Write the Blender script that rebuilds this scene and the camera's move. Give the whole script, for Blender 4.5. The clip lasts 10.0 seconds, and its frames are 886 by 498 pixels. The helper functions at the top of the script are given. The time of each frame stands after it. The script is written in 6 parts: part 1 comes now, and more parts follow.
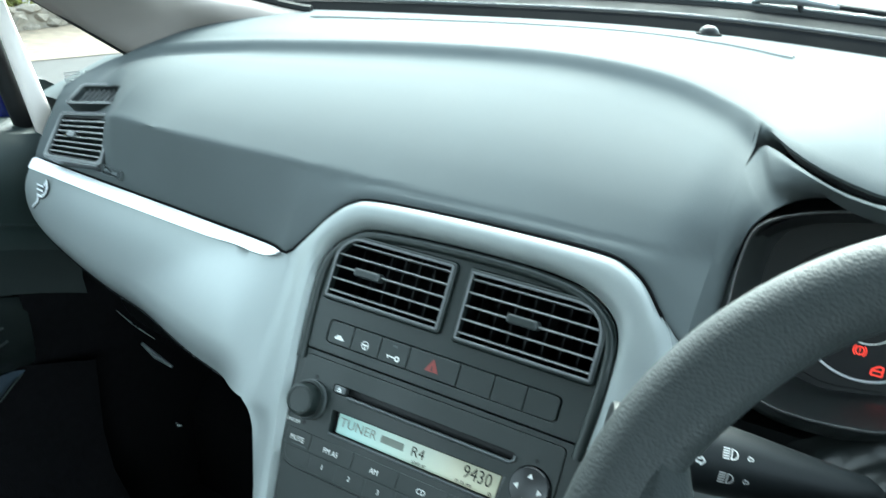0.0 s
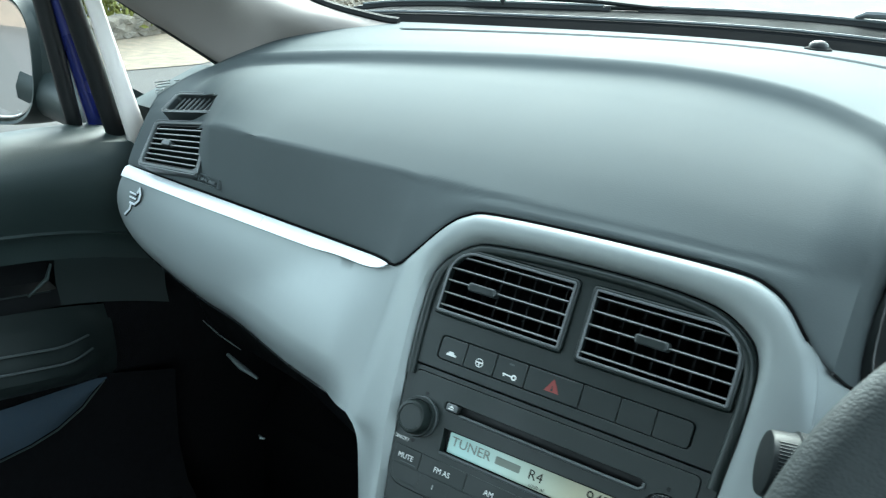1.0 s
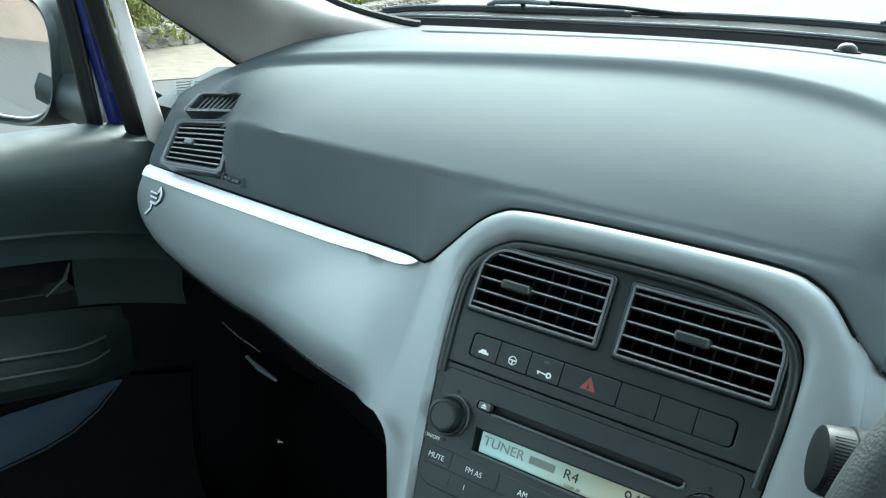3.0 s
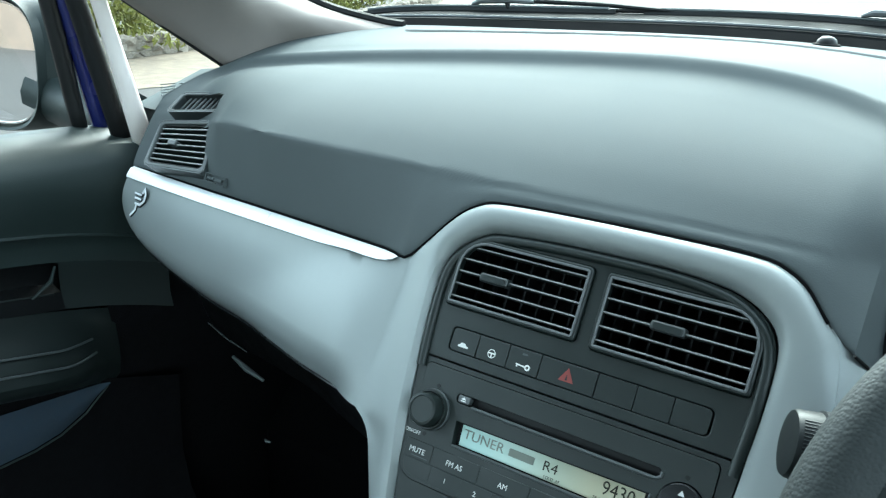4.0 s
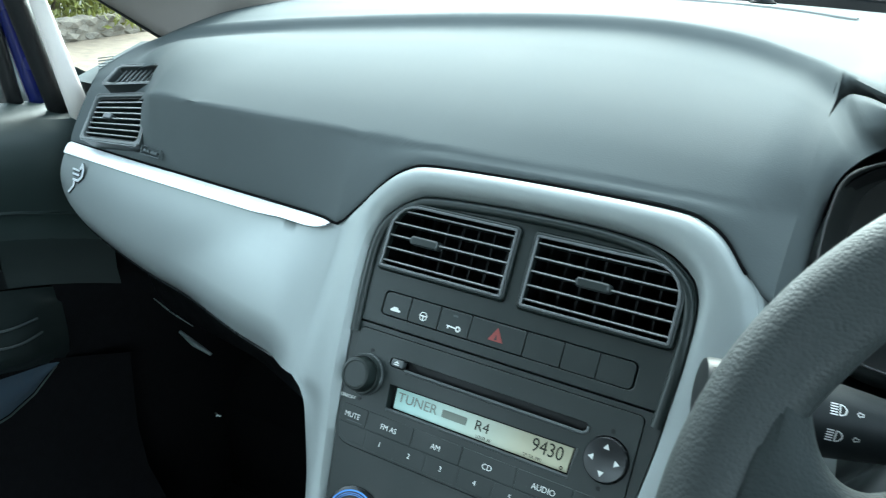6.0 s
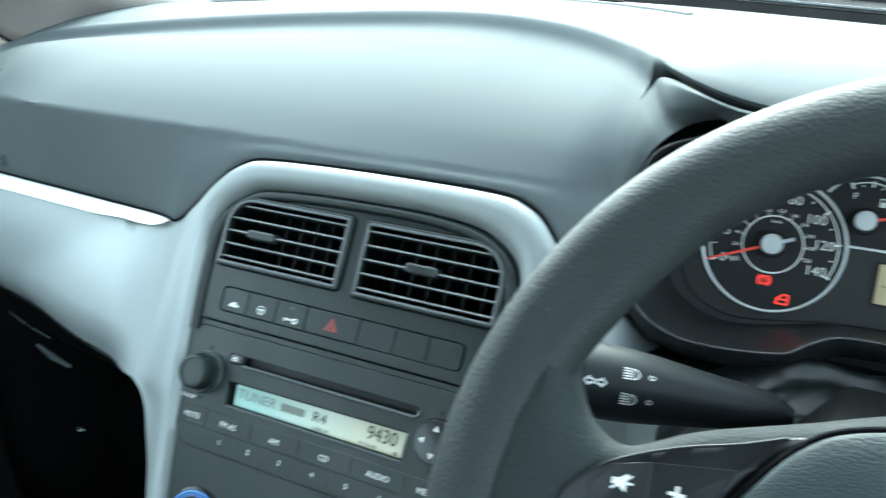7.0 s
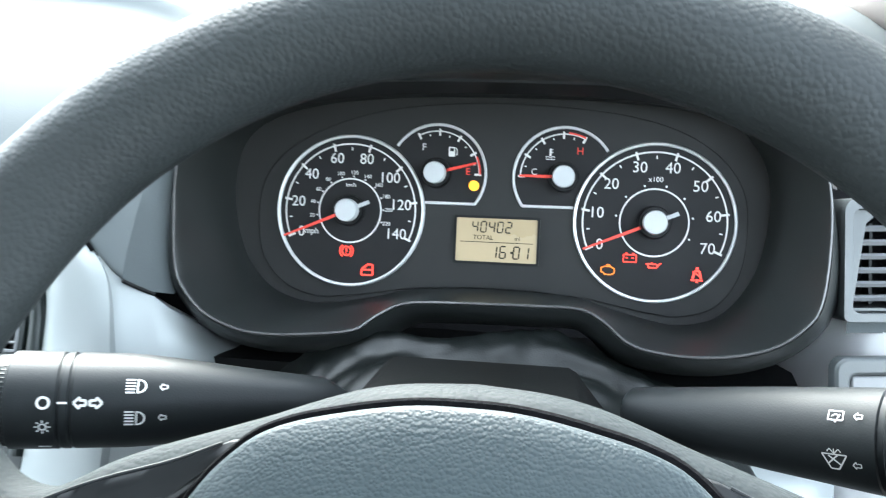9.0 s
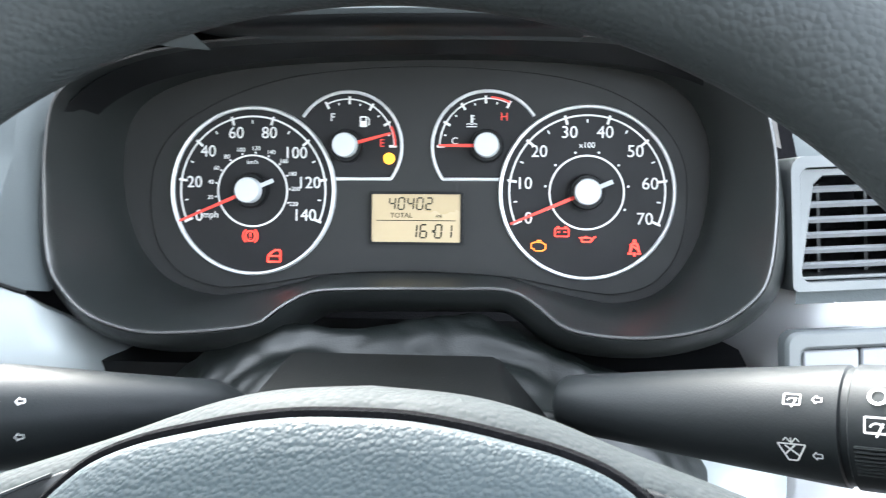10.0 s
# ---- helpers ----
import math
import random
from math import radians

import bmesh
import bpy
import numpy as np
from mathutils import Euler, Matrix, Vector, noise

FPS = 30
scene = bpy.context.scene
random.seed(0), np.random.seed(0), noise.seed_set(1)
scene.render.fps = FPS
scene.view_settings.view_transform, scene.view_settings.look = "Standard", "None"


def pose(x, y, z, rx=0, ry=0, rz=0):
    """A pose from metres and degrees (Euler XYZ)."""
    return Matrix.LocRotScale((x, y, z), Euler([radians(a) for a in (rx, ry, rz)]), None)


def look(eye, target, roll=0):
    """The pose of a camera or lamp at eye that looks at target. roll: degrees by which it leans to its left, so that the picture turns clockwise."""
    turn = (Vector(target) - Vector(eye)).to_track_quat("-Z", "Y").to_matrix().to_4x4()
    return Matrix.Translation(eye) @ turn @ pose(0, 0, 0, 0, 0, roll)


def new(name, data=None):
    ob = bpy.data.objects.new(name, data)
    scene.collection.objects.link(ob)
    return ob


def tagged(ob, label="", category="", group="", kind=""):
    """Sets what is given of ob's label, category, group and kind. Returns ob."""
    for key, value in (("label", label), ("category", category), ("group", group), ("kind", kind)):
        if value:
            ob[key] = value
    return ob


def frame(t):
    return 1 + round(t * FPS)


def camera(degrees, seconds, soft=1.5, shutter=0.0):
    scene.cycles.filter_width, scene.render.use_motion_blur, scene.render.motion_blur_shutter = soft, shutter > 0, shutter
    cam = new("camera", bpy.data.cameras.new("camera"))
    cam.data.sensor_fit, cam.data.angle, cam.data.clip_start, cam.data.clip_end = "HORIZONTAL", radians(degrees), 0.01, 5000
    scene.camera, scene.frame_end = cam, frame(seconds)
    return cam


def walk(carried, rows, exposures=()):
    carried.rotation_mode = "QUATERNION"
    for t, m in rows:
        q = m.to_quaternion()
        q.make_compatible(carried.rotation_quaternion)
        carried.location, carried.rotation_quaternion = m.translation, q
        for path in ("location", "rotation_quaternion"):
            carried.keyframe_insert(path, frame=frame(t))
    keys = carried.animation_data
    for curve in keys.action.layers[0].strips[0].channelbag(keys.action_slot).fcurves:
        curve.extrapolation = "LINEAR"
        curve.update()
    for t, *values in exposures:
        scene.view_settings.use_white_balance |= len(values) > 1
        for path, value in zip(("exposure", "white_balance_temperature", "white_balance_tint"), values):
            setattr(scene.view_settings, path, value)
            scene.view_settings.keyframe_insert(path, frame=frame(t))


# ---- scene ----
# ---- camera ----
cam = camera(56.0, 10.0, soft=1.15, shutter=0.5)
PATH = [
    (0, (0.2714, -0.5501, 1.2015), (-0.2032, 0.2471, 0.8283), 2.56),
    (0.5, (0.2503, -0.5692, 1.2171), (-0.2485, 0.2252, 0.8703), 2.64),
    (1, (0.2130, -0.5689, 1.1910), (-0.3036, 0.2095, 0.8343), 2.74),
    (1.5, (0.1949, -0.5682, 1.2003), (-0.3197, 0.2132, 0.8473), 3.21),
    (2, (0.1928, -0.5742, 1.2064), (-0.3301, 0.2069, 0.8652), 2.91),
    (3.5, (0.1939, -0.5790, 1.1615), (-0.3289, 0.2029, 0.8219), 3.18),
    (4, (0.2078, -0.5734, 1.1671), (-0.3147, 0.2110, 0.8329), 2.43),
    (4.5, (0.2118, -0.5735, 1.1664), (-0.3025, 0.2227, 0.8480), 2.68),
    (5, (0.2116, -0.5701, 1.1616), (-0.2976, 0.2233, 0.8281), 2.75),
    (6.5, (0.2635, -0.5457, 1.1552), (-0.1899, 0.2156, 0.8127), 0.43),
    (7, (0.2962, -0.5305, 1.1428), (-0.1008, 0.2700, 0.8201), 1.55),
    (7.5, (0.3360, -0.5021, 1.1338), (-0.0029, 0.3300, 0.8252), 0.66),
    (8, (0.3683, -0.4792, 1.1278), (0.0822, 0.3730, 0.8203), -0.74),
    (8.5, (0.3898, -0.4552, 1.1199), (0.1809, 0.4183, 0.8102), -0.65),
    (9, (0.3921, -0.4284, 1.1081), (0.2397, 0.4542, 0.7915), -0.60),
    (9.5, (0.3953, -0.4037, 1.0944), (0.2646, 0.4788, 0.7678), -0.74),
    (10, (0.4012, -0.3864, 1.0898), (0.3094, 0.4988, 0.7573), -1.39),
]
EXPOSURES = [(0.0, 3.55, 5800, -11), (1.0, 3.16, 5780, -11), (2.0, 3.00, 5760, -11), (3.5, 3.16, 5740, -11), (4.5, 3.18, 5740, -11), (6.5, 3.46, 5700, -11), (8.0, 4.00, 5860, -4), (9.0, 4.50, 6100, 3), (10.0, 4.90, 6320, 7)]
walk(cam, [(t, look(eye, target, roll)) for t, eye, target, roll in PATH], EXPOSURES)

# ---- light ----
SUN_EL, SUN_AZ = 42.0, -22.0  # degrees; azimuth clockwise from +y
world = bpy.data.worlds.new("sky")
scene.world = world
world.use_nodes = True
wn = world.node_tree
wn.nodes.clear()
sky = wn.nodes.new("ShaderNodeTexSky")
sky.sky_type = "NISHITA"
sky.sun_disc = False
sky.sun_elevation = radians(SUN_EL)
sky.sun_rotation = radians(SUN_AZ)
sky.air_density, sky.dust_density, sky.ozone_density = 1.0, 3.0, 1.0
bg = wn.nodes.new("ShaderNodeBackground")
bg.inputs["Strength"].default_value = 0.15
hs = wn.nodes.new("ShaderNodeHueSaturation")
hs.inputs["Saturation"].default_value = 0.35
wo = wn.nodes.new("ShaderNodeOutputWorld")
wn.links.new(sky.outputs[0], hs.inputs["Color"])
wn.links.new(hs.outputs[0], bg.inputs["Color"])
wn.links.new(bg.outputs[0], wo.inputs["Surface"])
sun = new("sun", bpy.data.lights.new("sun", "SUN"))
sun.data.energy = 0.35
sun.data.angle = radians(30)
sun.data.color = (1.0, 0.96, 0.9)
az, el = radians(SUN_AZ), radians(SUN_EL)
sun.matrix_basis = look((math.sin(az) * math.cos(el) * 9, math.cos(az) * math.cos(el) * 9, math.sin(el) * 9), (0, 0, 0))


# ---- materials ----
def material(name, colour, rough=0.5, metal=0.0, grain=0.0, grain_size=0.001, mottle=0.06, mottle_size=0.05, rough_var=0.08, dust=0.0, emit=0.0, coat=0.0, spec=0.5):
    """Principled surface with a fine bumpy grain and a broad mottle in colour and roughness; sizes in metres."""
    m = bpy.data.materials.new(name)
    m.use_nodes = True
    nt = m.node_tree
    p = nt.nodes["Principled BSDF"]
    p.inputs["Metallic"].default_value = metal
    p.inputs["Coat Weight"].default_value = coat
    p.inputs["Specular IOR Level"].default_value = spec
    tc = nt.nodes.new("ShaderNodeTexCoord")
    big = nt.nodes.new("ShaderNodeTexNoise")
    big.inputs["Scale"].default_value = 1.0 / mottle_size
    big.inputs["Detail"].default_value = 5.0
    nt.links.new(tc.outputs["Object"], big.inputs["Vector"])
    ramp = nt.nodes.new("ShaderNodeMapRange")
    ramp.inputs["From Min"].default_value, ramp.inputs["From Max"].default_value = 0.3, 0.7
    ramp.inputs["To Min"].default_value, ramp.inputs["To Max"].default_value = 1.0 - mottle, 1.0 + mottle
    nt.links.new(big.outputs["Fac"], ramp.inputs["Value"])
    mul = nt.nodes.new("ShaderNodeMix")
    mul.data_type, mul.blend_type = "RGBA", "MULTIPLY"
    mul.inputs["Factor"].default_value = 1.0
    mul.inputs["A"].default_value = (*colour, 1)
    nt.links.new(ramp.outputs["Result"], mul.inputs["B"])
    col = mul.outputs["Result"]
    fine = nt.nodes.new("ShaderNodeTexNoise")
    fine.inputs["Scale"].default_value = 1.0 / max(grain_size, 1e-4)
    fine.inputs["Detail"].default_value = 3.0
    nt.links.new(tc.outputs["Object"], fine.inputs["Vector"])
    if dust > 0:
        speck = nt.nodes.new("ShaderNodeTexNoise")
        speck.inputs["Scale"].default_value = 700.0
        speck.inputs["Detail"].default_value = 2.0
        nt.links.new(tc.outputs["Object"], speck.inputs["Vector"])
        thr = nt.nodes.new("ShaderNodeMapRange")
        thr.inputs["From Min"].default_value, thr.inputs["From Max"].default_value = 0.72, 0.80
        thr.inputs["To Max"].default_value = dust
        nt.links.new(speck.outputs["Fac"], thr.inputs["Value"])
        mix = nt.nodes.new("ShaderNodeMix")
        mix.data_type = "RGBA"
        mix.inputs["B"].default_value = (0.5, 0.5, 0.48, 1)
        nt.links.new(thr.outputs["Result"], mix.inputs["Factor"])
        nt.links.new(col, mix.inputs["A"])
        col = mix.outputs["Result"]
    nt.links.new(col, p.inputs["Base Color"])
    rr = nt.nodes.new("ShaderNodeMapRange")
    rr.inputs["From Min"].default_value, rr.inputs["From Max"].default_value = 0.3, 0.7
    rr.inputs["To Min"].default_value, rr.inputs["To Max"].default_value = max(0.02, rough - rough_var), min(1.0, rough + rough_var)
    nt.links.new(big.outputs["Fac"], rr.inputs["Value"])
    nt.links.new(rr.outputs["Result"], p.inputs["Roughness"])
    if grain > 0:
        b = nt.nodes.new("ShaderNodeBump")
        b.inputs["Strength"].default_value = grain
        b.inputs["Distance"].default_value = grain_size * 0.5
        nt.links.new(fine.outputs["Fac"], b.inputs["Height"])
        nt.links.new(b.outputs["Normal"], p.inputs["Normal"])
    if emit > 0:
        p.inputs["Emission Color"].default_value = (*colour, 1)
        p.inputs["Emission Strength"].default_value = emit
    return m


def leather(name, colour, rough, size, strength, spec=0.35):
    """Moulded leather grain: small irregular cells."""
    m = material(name, colour, rough, mottle=0.08, mottle_size=0.03, spec=spec)
    nt = m.node_tree
    p = nt.nodes["Principled BSDF"]
    tc = nt.nodes.new("ShaderNodeTexCoord")
    v = nt.nodes.new("ShaderNodeTexVoronoi")
    v.feature = "SMOOTH_F1"
    v.inputs["Scale"].default_value = 1.0 / size
    v.inputs["Smoothness"].default_value = 0.35
    n = nt.nodes.new("ShaderNodeTexNoise")
    n.inputs["Scale"].default_value = 0.35 / size
    mixv = nt.nodes.new("ShaderNodeMix")
    mixv.data_type = "VECTOR"
    mixv.inputs["Factor"].default_value = size * 0.5
    nt.links.new(tc.outputs["Object"], n.inputs["Vector"])
    nt.links.new(tc.outputs["Object"], mixv.inputs["A"])
    nt.links.new(n.outputs["Color"], mixv.inputs["B"])
    nt.links.new(mixv.outputs["Result"], v.inputs["Vector"])
    b = nt.nodes.new("ShaderNodeBump")
    b.invert = True
    b.inputs["Strength"].default_value = strength
    b.inputs["Distance"].default_value = size * 0.4
    nt.links.new(v.outputs["Distance"], b.inputs["Height"])
    nt.links.new(b.outputs["Normal"], p.inputs["Normal"])
    return m


def glass(name, tint=(1, 1, 1), rough=0.0):
    """Thin clear pane: see-through with a glossy surface that grows at grazing angles."""
    m = bpy.data.materials.new(name)
    m.use_nodes = True
    nt = m.node_tree
    nt.nodes.clear()
    o = nt.nodes.new("ShaderNodeOutputMaterial")
    t = nt.nodes.new("ShaderNodeBsdfTransparent")
    t.inputs["Color"].default_value = (*tint, 1)
    g = nt.nodes.new("ShaderNodeBsdfGlossy")
    g.inputs["Roughness"].default_value = rough
    lw = nt.nodes.new("ShaderNodeLayerWeight")
    lw.inputs["Blend"].default_value = 0.5
    f = nt.nodes.new("ShaderNodeMath")
    f.operation = "POWER"
    f.inputs[1].default_value = 5.0
    nt.links.new(lw.outputs["Facing"], f.inputs[0])
    f2 = nt.nodes.new("ShaderNodeMath")
    f2.operation = "MULTIPLY_ADD"
    f2.inputs[1].default_value, f2.inputs[2].default_value = 0.9, 0.04
    nt.links.new(f.outputs[0], f2.inputs[0])
    mx = nt.nodes.new("ShaderNodeMixShader")
    nt.links.new(f2.outputs[0], mx.inputs["Fac"])
    nt.links.new(t.outputs[0], mx.inputs[1])
    nt.links.new(g.outputs[0], mx.inputs[2])
    nt.links.new(mx.outputs[0], o.inputs["Surface"])
    return m


PAD = material("dash soft plastic", (0.0760, 0.0862, 0.0895), 0.74, grain=0.25, grain_size=0.0009, mottle=0.05, mottle_size=0.08, rough_var=0.04, spec=0.11)
DARK = material("dark satin plastic", (0.0105, 0.0140, 0.0140), 0.42, grain=0.2, grain_size=0.0008, dust=0.05, spec=0.4)
PANEL = material("dark satin control panel plastic", (0.0100, 0.0145, 0.0138), 0.38, grain=0.2, grain_size=0.0008, dust=0.06, spec=0.42)
POSTM = material("pale moulded post plastic", (0.70, 0.64, 0.61), 0.5, grain=0.15, grain_size=0.001, mottle=0.03)
VTAB = material("dark ribbed tab plastic", (0.028, 0.033, 0.034), 0.35, grain=0.1)
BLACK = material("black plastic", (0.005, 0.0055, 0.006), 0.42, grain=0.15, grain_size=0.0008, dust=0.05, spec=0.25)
GLOSS = material("smooth black plastic", (0.008, 0.009, 0.010), 0.25, mottle_size=0.03)
SILVER = material("silver painted plastic", (0.238, 0.257, 0.257), 0.42, metal=0.25, grain=0.05, grain_size=0.0006, mottle=0.015, rough_var=0.0)
BRIGHT = material("pale satin silver trim", (0.80, 0.81, 0.84), 0.35, metal=0.1, mottle=0.03)
PILLAR = material("mid grey pillar trim", (0.200, 0.176, 0.162), 0.65, grain=0.2, grain_size=0.001, mottle=0.04, spec=0.3)
TRIM = leather("steering wheel leather grain", (0.0215, 0.0255, 0.0262), 0.5, 0.0010, 0.42)
RIM = leather("steering wheel leather grain", (0.0225, 0.0265, 0.0272), 0.58, 0.0017, 0.42, 0.28)
AIRBAG = leather("airbag cover grain", (0.025, 0.0340, 0.0370), 0.52, 0.0011, 0.6, 0.2)
VINYL = material("door vinyl", (0.0190, 0.0268, 0.0262), 0.48, grain=0.25, grain_size=0.0012, spec=0.28)
ARMREST = material("dark armrest vinyl", (0.0125, 0.0165, 0.0162), 0.5, grain=0.25, grain_size=0.0012, spec=0.22)
FABRIC = material("blue door fabric", (0.019, 0.031, 0.047), 0.9, grain=0.5, grain_size=0.0012, mottle=0.12, mottle_size=0.01)
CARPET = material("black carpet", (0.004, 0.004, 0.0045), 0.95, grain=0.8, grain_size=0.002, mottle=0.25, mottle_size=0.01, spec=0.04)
BLUE = material("blue car paint", (0.010, 0.014, 0.11), 0.25, coat=0.5, mottle=0.02)
RUBBER = material("black rubber seal", (0.006, 0.0065, 0.007), 0.6, grain=0.3, grain_size=0.001, spec=0.2)
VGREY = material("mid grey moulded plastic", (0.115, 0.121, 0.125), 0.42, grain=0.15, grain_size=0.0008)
GREY = material("grey moulded vent plastic", (0.055, 0.062, 0.064), 0.4, grain=0.15, grain_size=0.0008)
# lighter than the slats: the highlight on their front edges as a colour
SLAT_GLINT = material("pale grey slat edge highlight", (0.20, 0.205, 0.205), 0.3, grain=0.1, grain_size=0.0008)
SWITCH = material("light grey switch plastic", (0.16, 0.165, 0.17), 0.45, grain=0.15, grain_size=0.0008)
SCUTTLE = material("weathered black scuttle plastic", (0.006, 0.0065, 0.007), 0.8, grain=0.3, grain_size=0.001, spec=0.04)
# pale enough to show as glints in the dark footwell
FOOT_GLINT = material("pale metal for footwell glints", (0.13, 0.15, 0.15), 0.3, metal=0.6, mottle=0.05)
WHITE = material("white print", (0.66, 0.66, 0.64), 0.5, mottle=0.03, mottle_size=0.01)
RED = material("red needle", (0.75, 0.06, 0.04), 0.4, mottle=0.03)
REDLAMP = material("red warning lamp", (1.0, 0.05, 0.03), 0.5, emit=0.075)
AMBER = material("amber warning lamp", (1.0, 0.38, 0.02), 0.5, emit=0.07)
AMBERDIM = material("orange warning lamp", (1.0, 0.22, 0.02), 0.5, emit=0.05)
HAZARD = material("dull red print", (0.20, 0.035, 0.030), 0.6, mottle=0.05)
HUB = material("pale needle cap", (0.44, 0.46, 0.47), 0.4, mottle=0.04)
LCD = material("amber liquid crystal display", (0.38, 0.30, 0.18), 0.3, emit=0.006, mottle=0.03)
RLCD = material("green grey radio display", (0.44, 0.42, 0.30), 0.18, emit=0.004, mottle=0.04)


def cool_end(m, colour, x0, x1):
    """Liquid crystal cell whose tint runs over to another colour along its length."""
    nt = m.node_tree
    p = nt.nodes["Principled BSDF"]
    warm = p.inputs["Base Color"].links[0].from_socket
    tc = nt.nodes.new("ShaderNodeTexCoord")
    sep = nt.nodes.new("ShaderNodeSeparateXYZ")
    nt.links.new(tc.outputs["Object"], sep.inputs["Vector"])
    rng = nt.nodes.new("ShaderNodeMapRange")
    rng.inputs["From Min"].default_value, rng.inputs["From Max"].default_value = x0, x1
    nt.links.new(sep.outputs["X"], rng.inputs["Value"])
    mix = nt.nodes.new("ShaderNodeMix")
    mix.data_type = "RGBA"
    mix.inputs["A"].default_value = (*colour, 1)
    nt.links.new(rng.outputs["Result"], mix.inputs["Factor"])
    nt.links.new(warm, mix.inputs["B"])
    nt.links.new(mix.outputs["Result"], p.inputs["Base Color"])


cool_end(RLCD, (0.34, 0.52, 0.48), -0.055, 0.035)
INK = material("dark display segments", (0.025, 0.025, 0.018), 0.6, mottle=0.02, spec=0.2)
# lighter ink: glare over the display's left part, put into the colour
GLARE_INK = material("display segments paled by glare", (0.17, 0.19, 0.16), 0.6, mottle=0.02)
CHROME = material("bright metal", (0.7, 0.7, 0.7), 0.2, metal=1.0, mottle=0.02)
MIRROR = material("mirror silver", (0.9, 0.9, 0.9), 0.02, metal=1.0, rough_var=0.0, mottle=0.0)
GLASS = glass("window glass", (0.96, 0.98, 0.97))
ASPHALT = material("pale asphalt", (0.036, 0.0320, 0.0308), 0.9, grain=0.6, grain_size=0.012, mottle=0.25, mottle_size=0.6)
STONE = material("dry stone", (0.185, 0.160, 0.130), 0.9, grain=0.8, grain_size=0.02, mottle=0.3, mottle_size=0.08)
LEAF = material("hedge leaves", (0.150, 0.150, 0.022), 0.6, mottle=0.4, mottle_size=0.12)
GRAVEL = material("tan gravel", (0.135, 0.104, 0.075), 0.95, grain=0.8, grain_size=0.015, mottle=0.3, mottle_size=0.12)
BARK = material("bark", (0.12, 0.09, 0.06), 0.9, grain=0.6, grain_size=0.01)
GRASSM = material("grass", (0.20, 0.21, 0.05), 0.8, mottle=0.3, mottle_size=0.1)
PAINTM = material("white road paint", (0.7, 0.7, 0.68), 0.8, mottle=0.15, mottle_size=0.1)
BRICK = material("brown rendered wall", (0.11, 0.085, 0.07), 0.9, grain=0.4, grain_size=0.01, mottle=0.15, mottle_size=0.5)
ROOFM = material("grey roof", (0.05, 0.05, 0.055), 0.8, mottle=0.15, mottle_size=0.4)
LINING = material("pale roof lining", (0.55, 0.54, 0.52), 0.9, grain=0.4, grain_size=0.002)


# ---- building tools ----
FRAME = {}


def thing(name, label, category, m=None, group="", kind=""):
    ob = new(name)
    ob.empty_display_size = 0.02
    ob.matrix_basis = m or Matrix()
    FRAME[ob] = ob.matrix_basis.copy()
    return tagged(ob, label, category, group, kind)


def finish(bm, smooth=True):
    bmesh.ops.remove_doubles(bm, verts=bm.verts, dist=1e-6)
    bmesh.ops.recalc_face_normals(bm, faces=bm.faces)
    for f in bm.faces:
        f.smooth = smooth


def part(name, bm, mat, parent=None, label="", world=False, smooth=True, bevel=0.0, thick=0.0, sub=0, edge=35):
    """Links a bmesh as one mesh under a thing or a part. Coordinates are those of the thing's own frame, or the world's."""
    finish(bm, smooth)
    if world and parent:
        root = parent
        while root.parent:
            root = root.parent
        if root in FRAME:
            bm.transform(FRAME[root].inverted())
    me = bpy.data.meshes.new(name)
    bm.to_mesh(me)
    bm.free()
    me.materials.append(mat)
    ob = new(name, me)
    ob.parent = parent
    if label:
        ob["label"] = label
    if smooth:
        me.set_sharp_from_angle(angle=radians(edge))
    if thick:
        s = ob.modifiers.new("thickness", "SOLIDIFY")
        s.thickness, s.offset = thick, -1
    if bevel:
        b = ob.modifiers.new("rounding", "BEVEL")
        b.width, b.segments, b.limit_method, b.angle_limit = bevel, 2, "ANGLE", radians(40)
    if sub:
        s = ob.modifiers.new("smoothing", "SUBSURF")
        s.levels = s.render_levels = sub
    return ob


def spline(pts, n, closed=False):
    """n points evenly along a Catmull-Rom curve through pts."""
    p = [Vector(q) for q in pts]
    k = len(p)
    out = []
    for i in range(k if closed else k - 1):
        a = p[(i - 1) % k] if closed or i else p[0] * 2 - p[1]
        b, c = p[i], p[(i + 1) % k]
        d = p[(i + 2) % k] if closed or i + 2 < k else c * 2 - b
        for j in range(24):
            t = j / 24
            out.append(0.5 * ((2 * b) + (c - a) * t + (2 * a - 5 * b + 4 * c - d) * t * t + (3 * b - a - 3 * c + d) * t**3))
    out.append(p[0] if closed else p[-1])
    return even(out, n, closed)


def even(pts, n, closed=False):
    """n points evenly along a broken line."""
    p = [Vector(q) for q in pts]
    run = [0.0]
    for a, b in zip(p, p[1:]):
        run.append(run[-1] + (b - a).length)
    res = []
    for i in range(n):
        s = run[-1] * i / (n if closed else n - 1)
        j = min(max(int(np.searchsorted(run, s)) - 1, 0), len(p) - 2)
        f = (s - run[j]) / max(run[j + 1] - run[j], 1e-9)
        res.append(p[j].lerp(p[j + 1], f))
    return res


def table(xs, ys):
    """Smooth function through a few values."""
    pts = [(x, y, 0) for x, y in zip(xs, ys)]
    c = spline(pts, 240)
    cx, cy = [q.x for q in c], [q.y for q in c]
    return lambda x: float(np.interp(x, cx, cy))


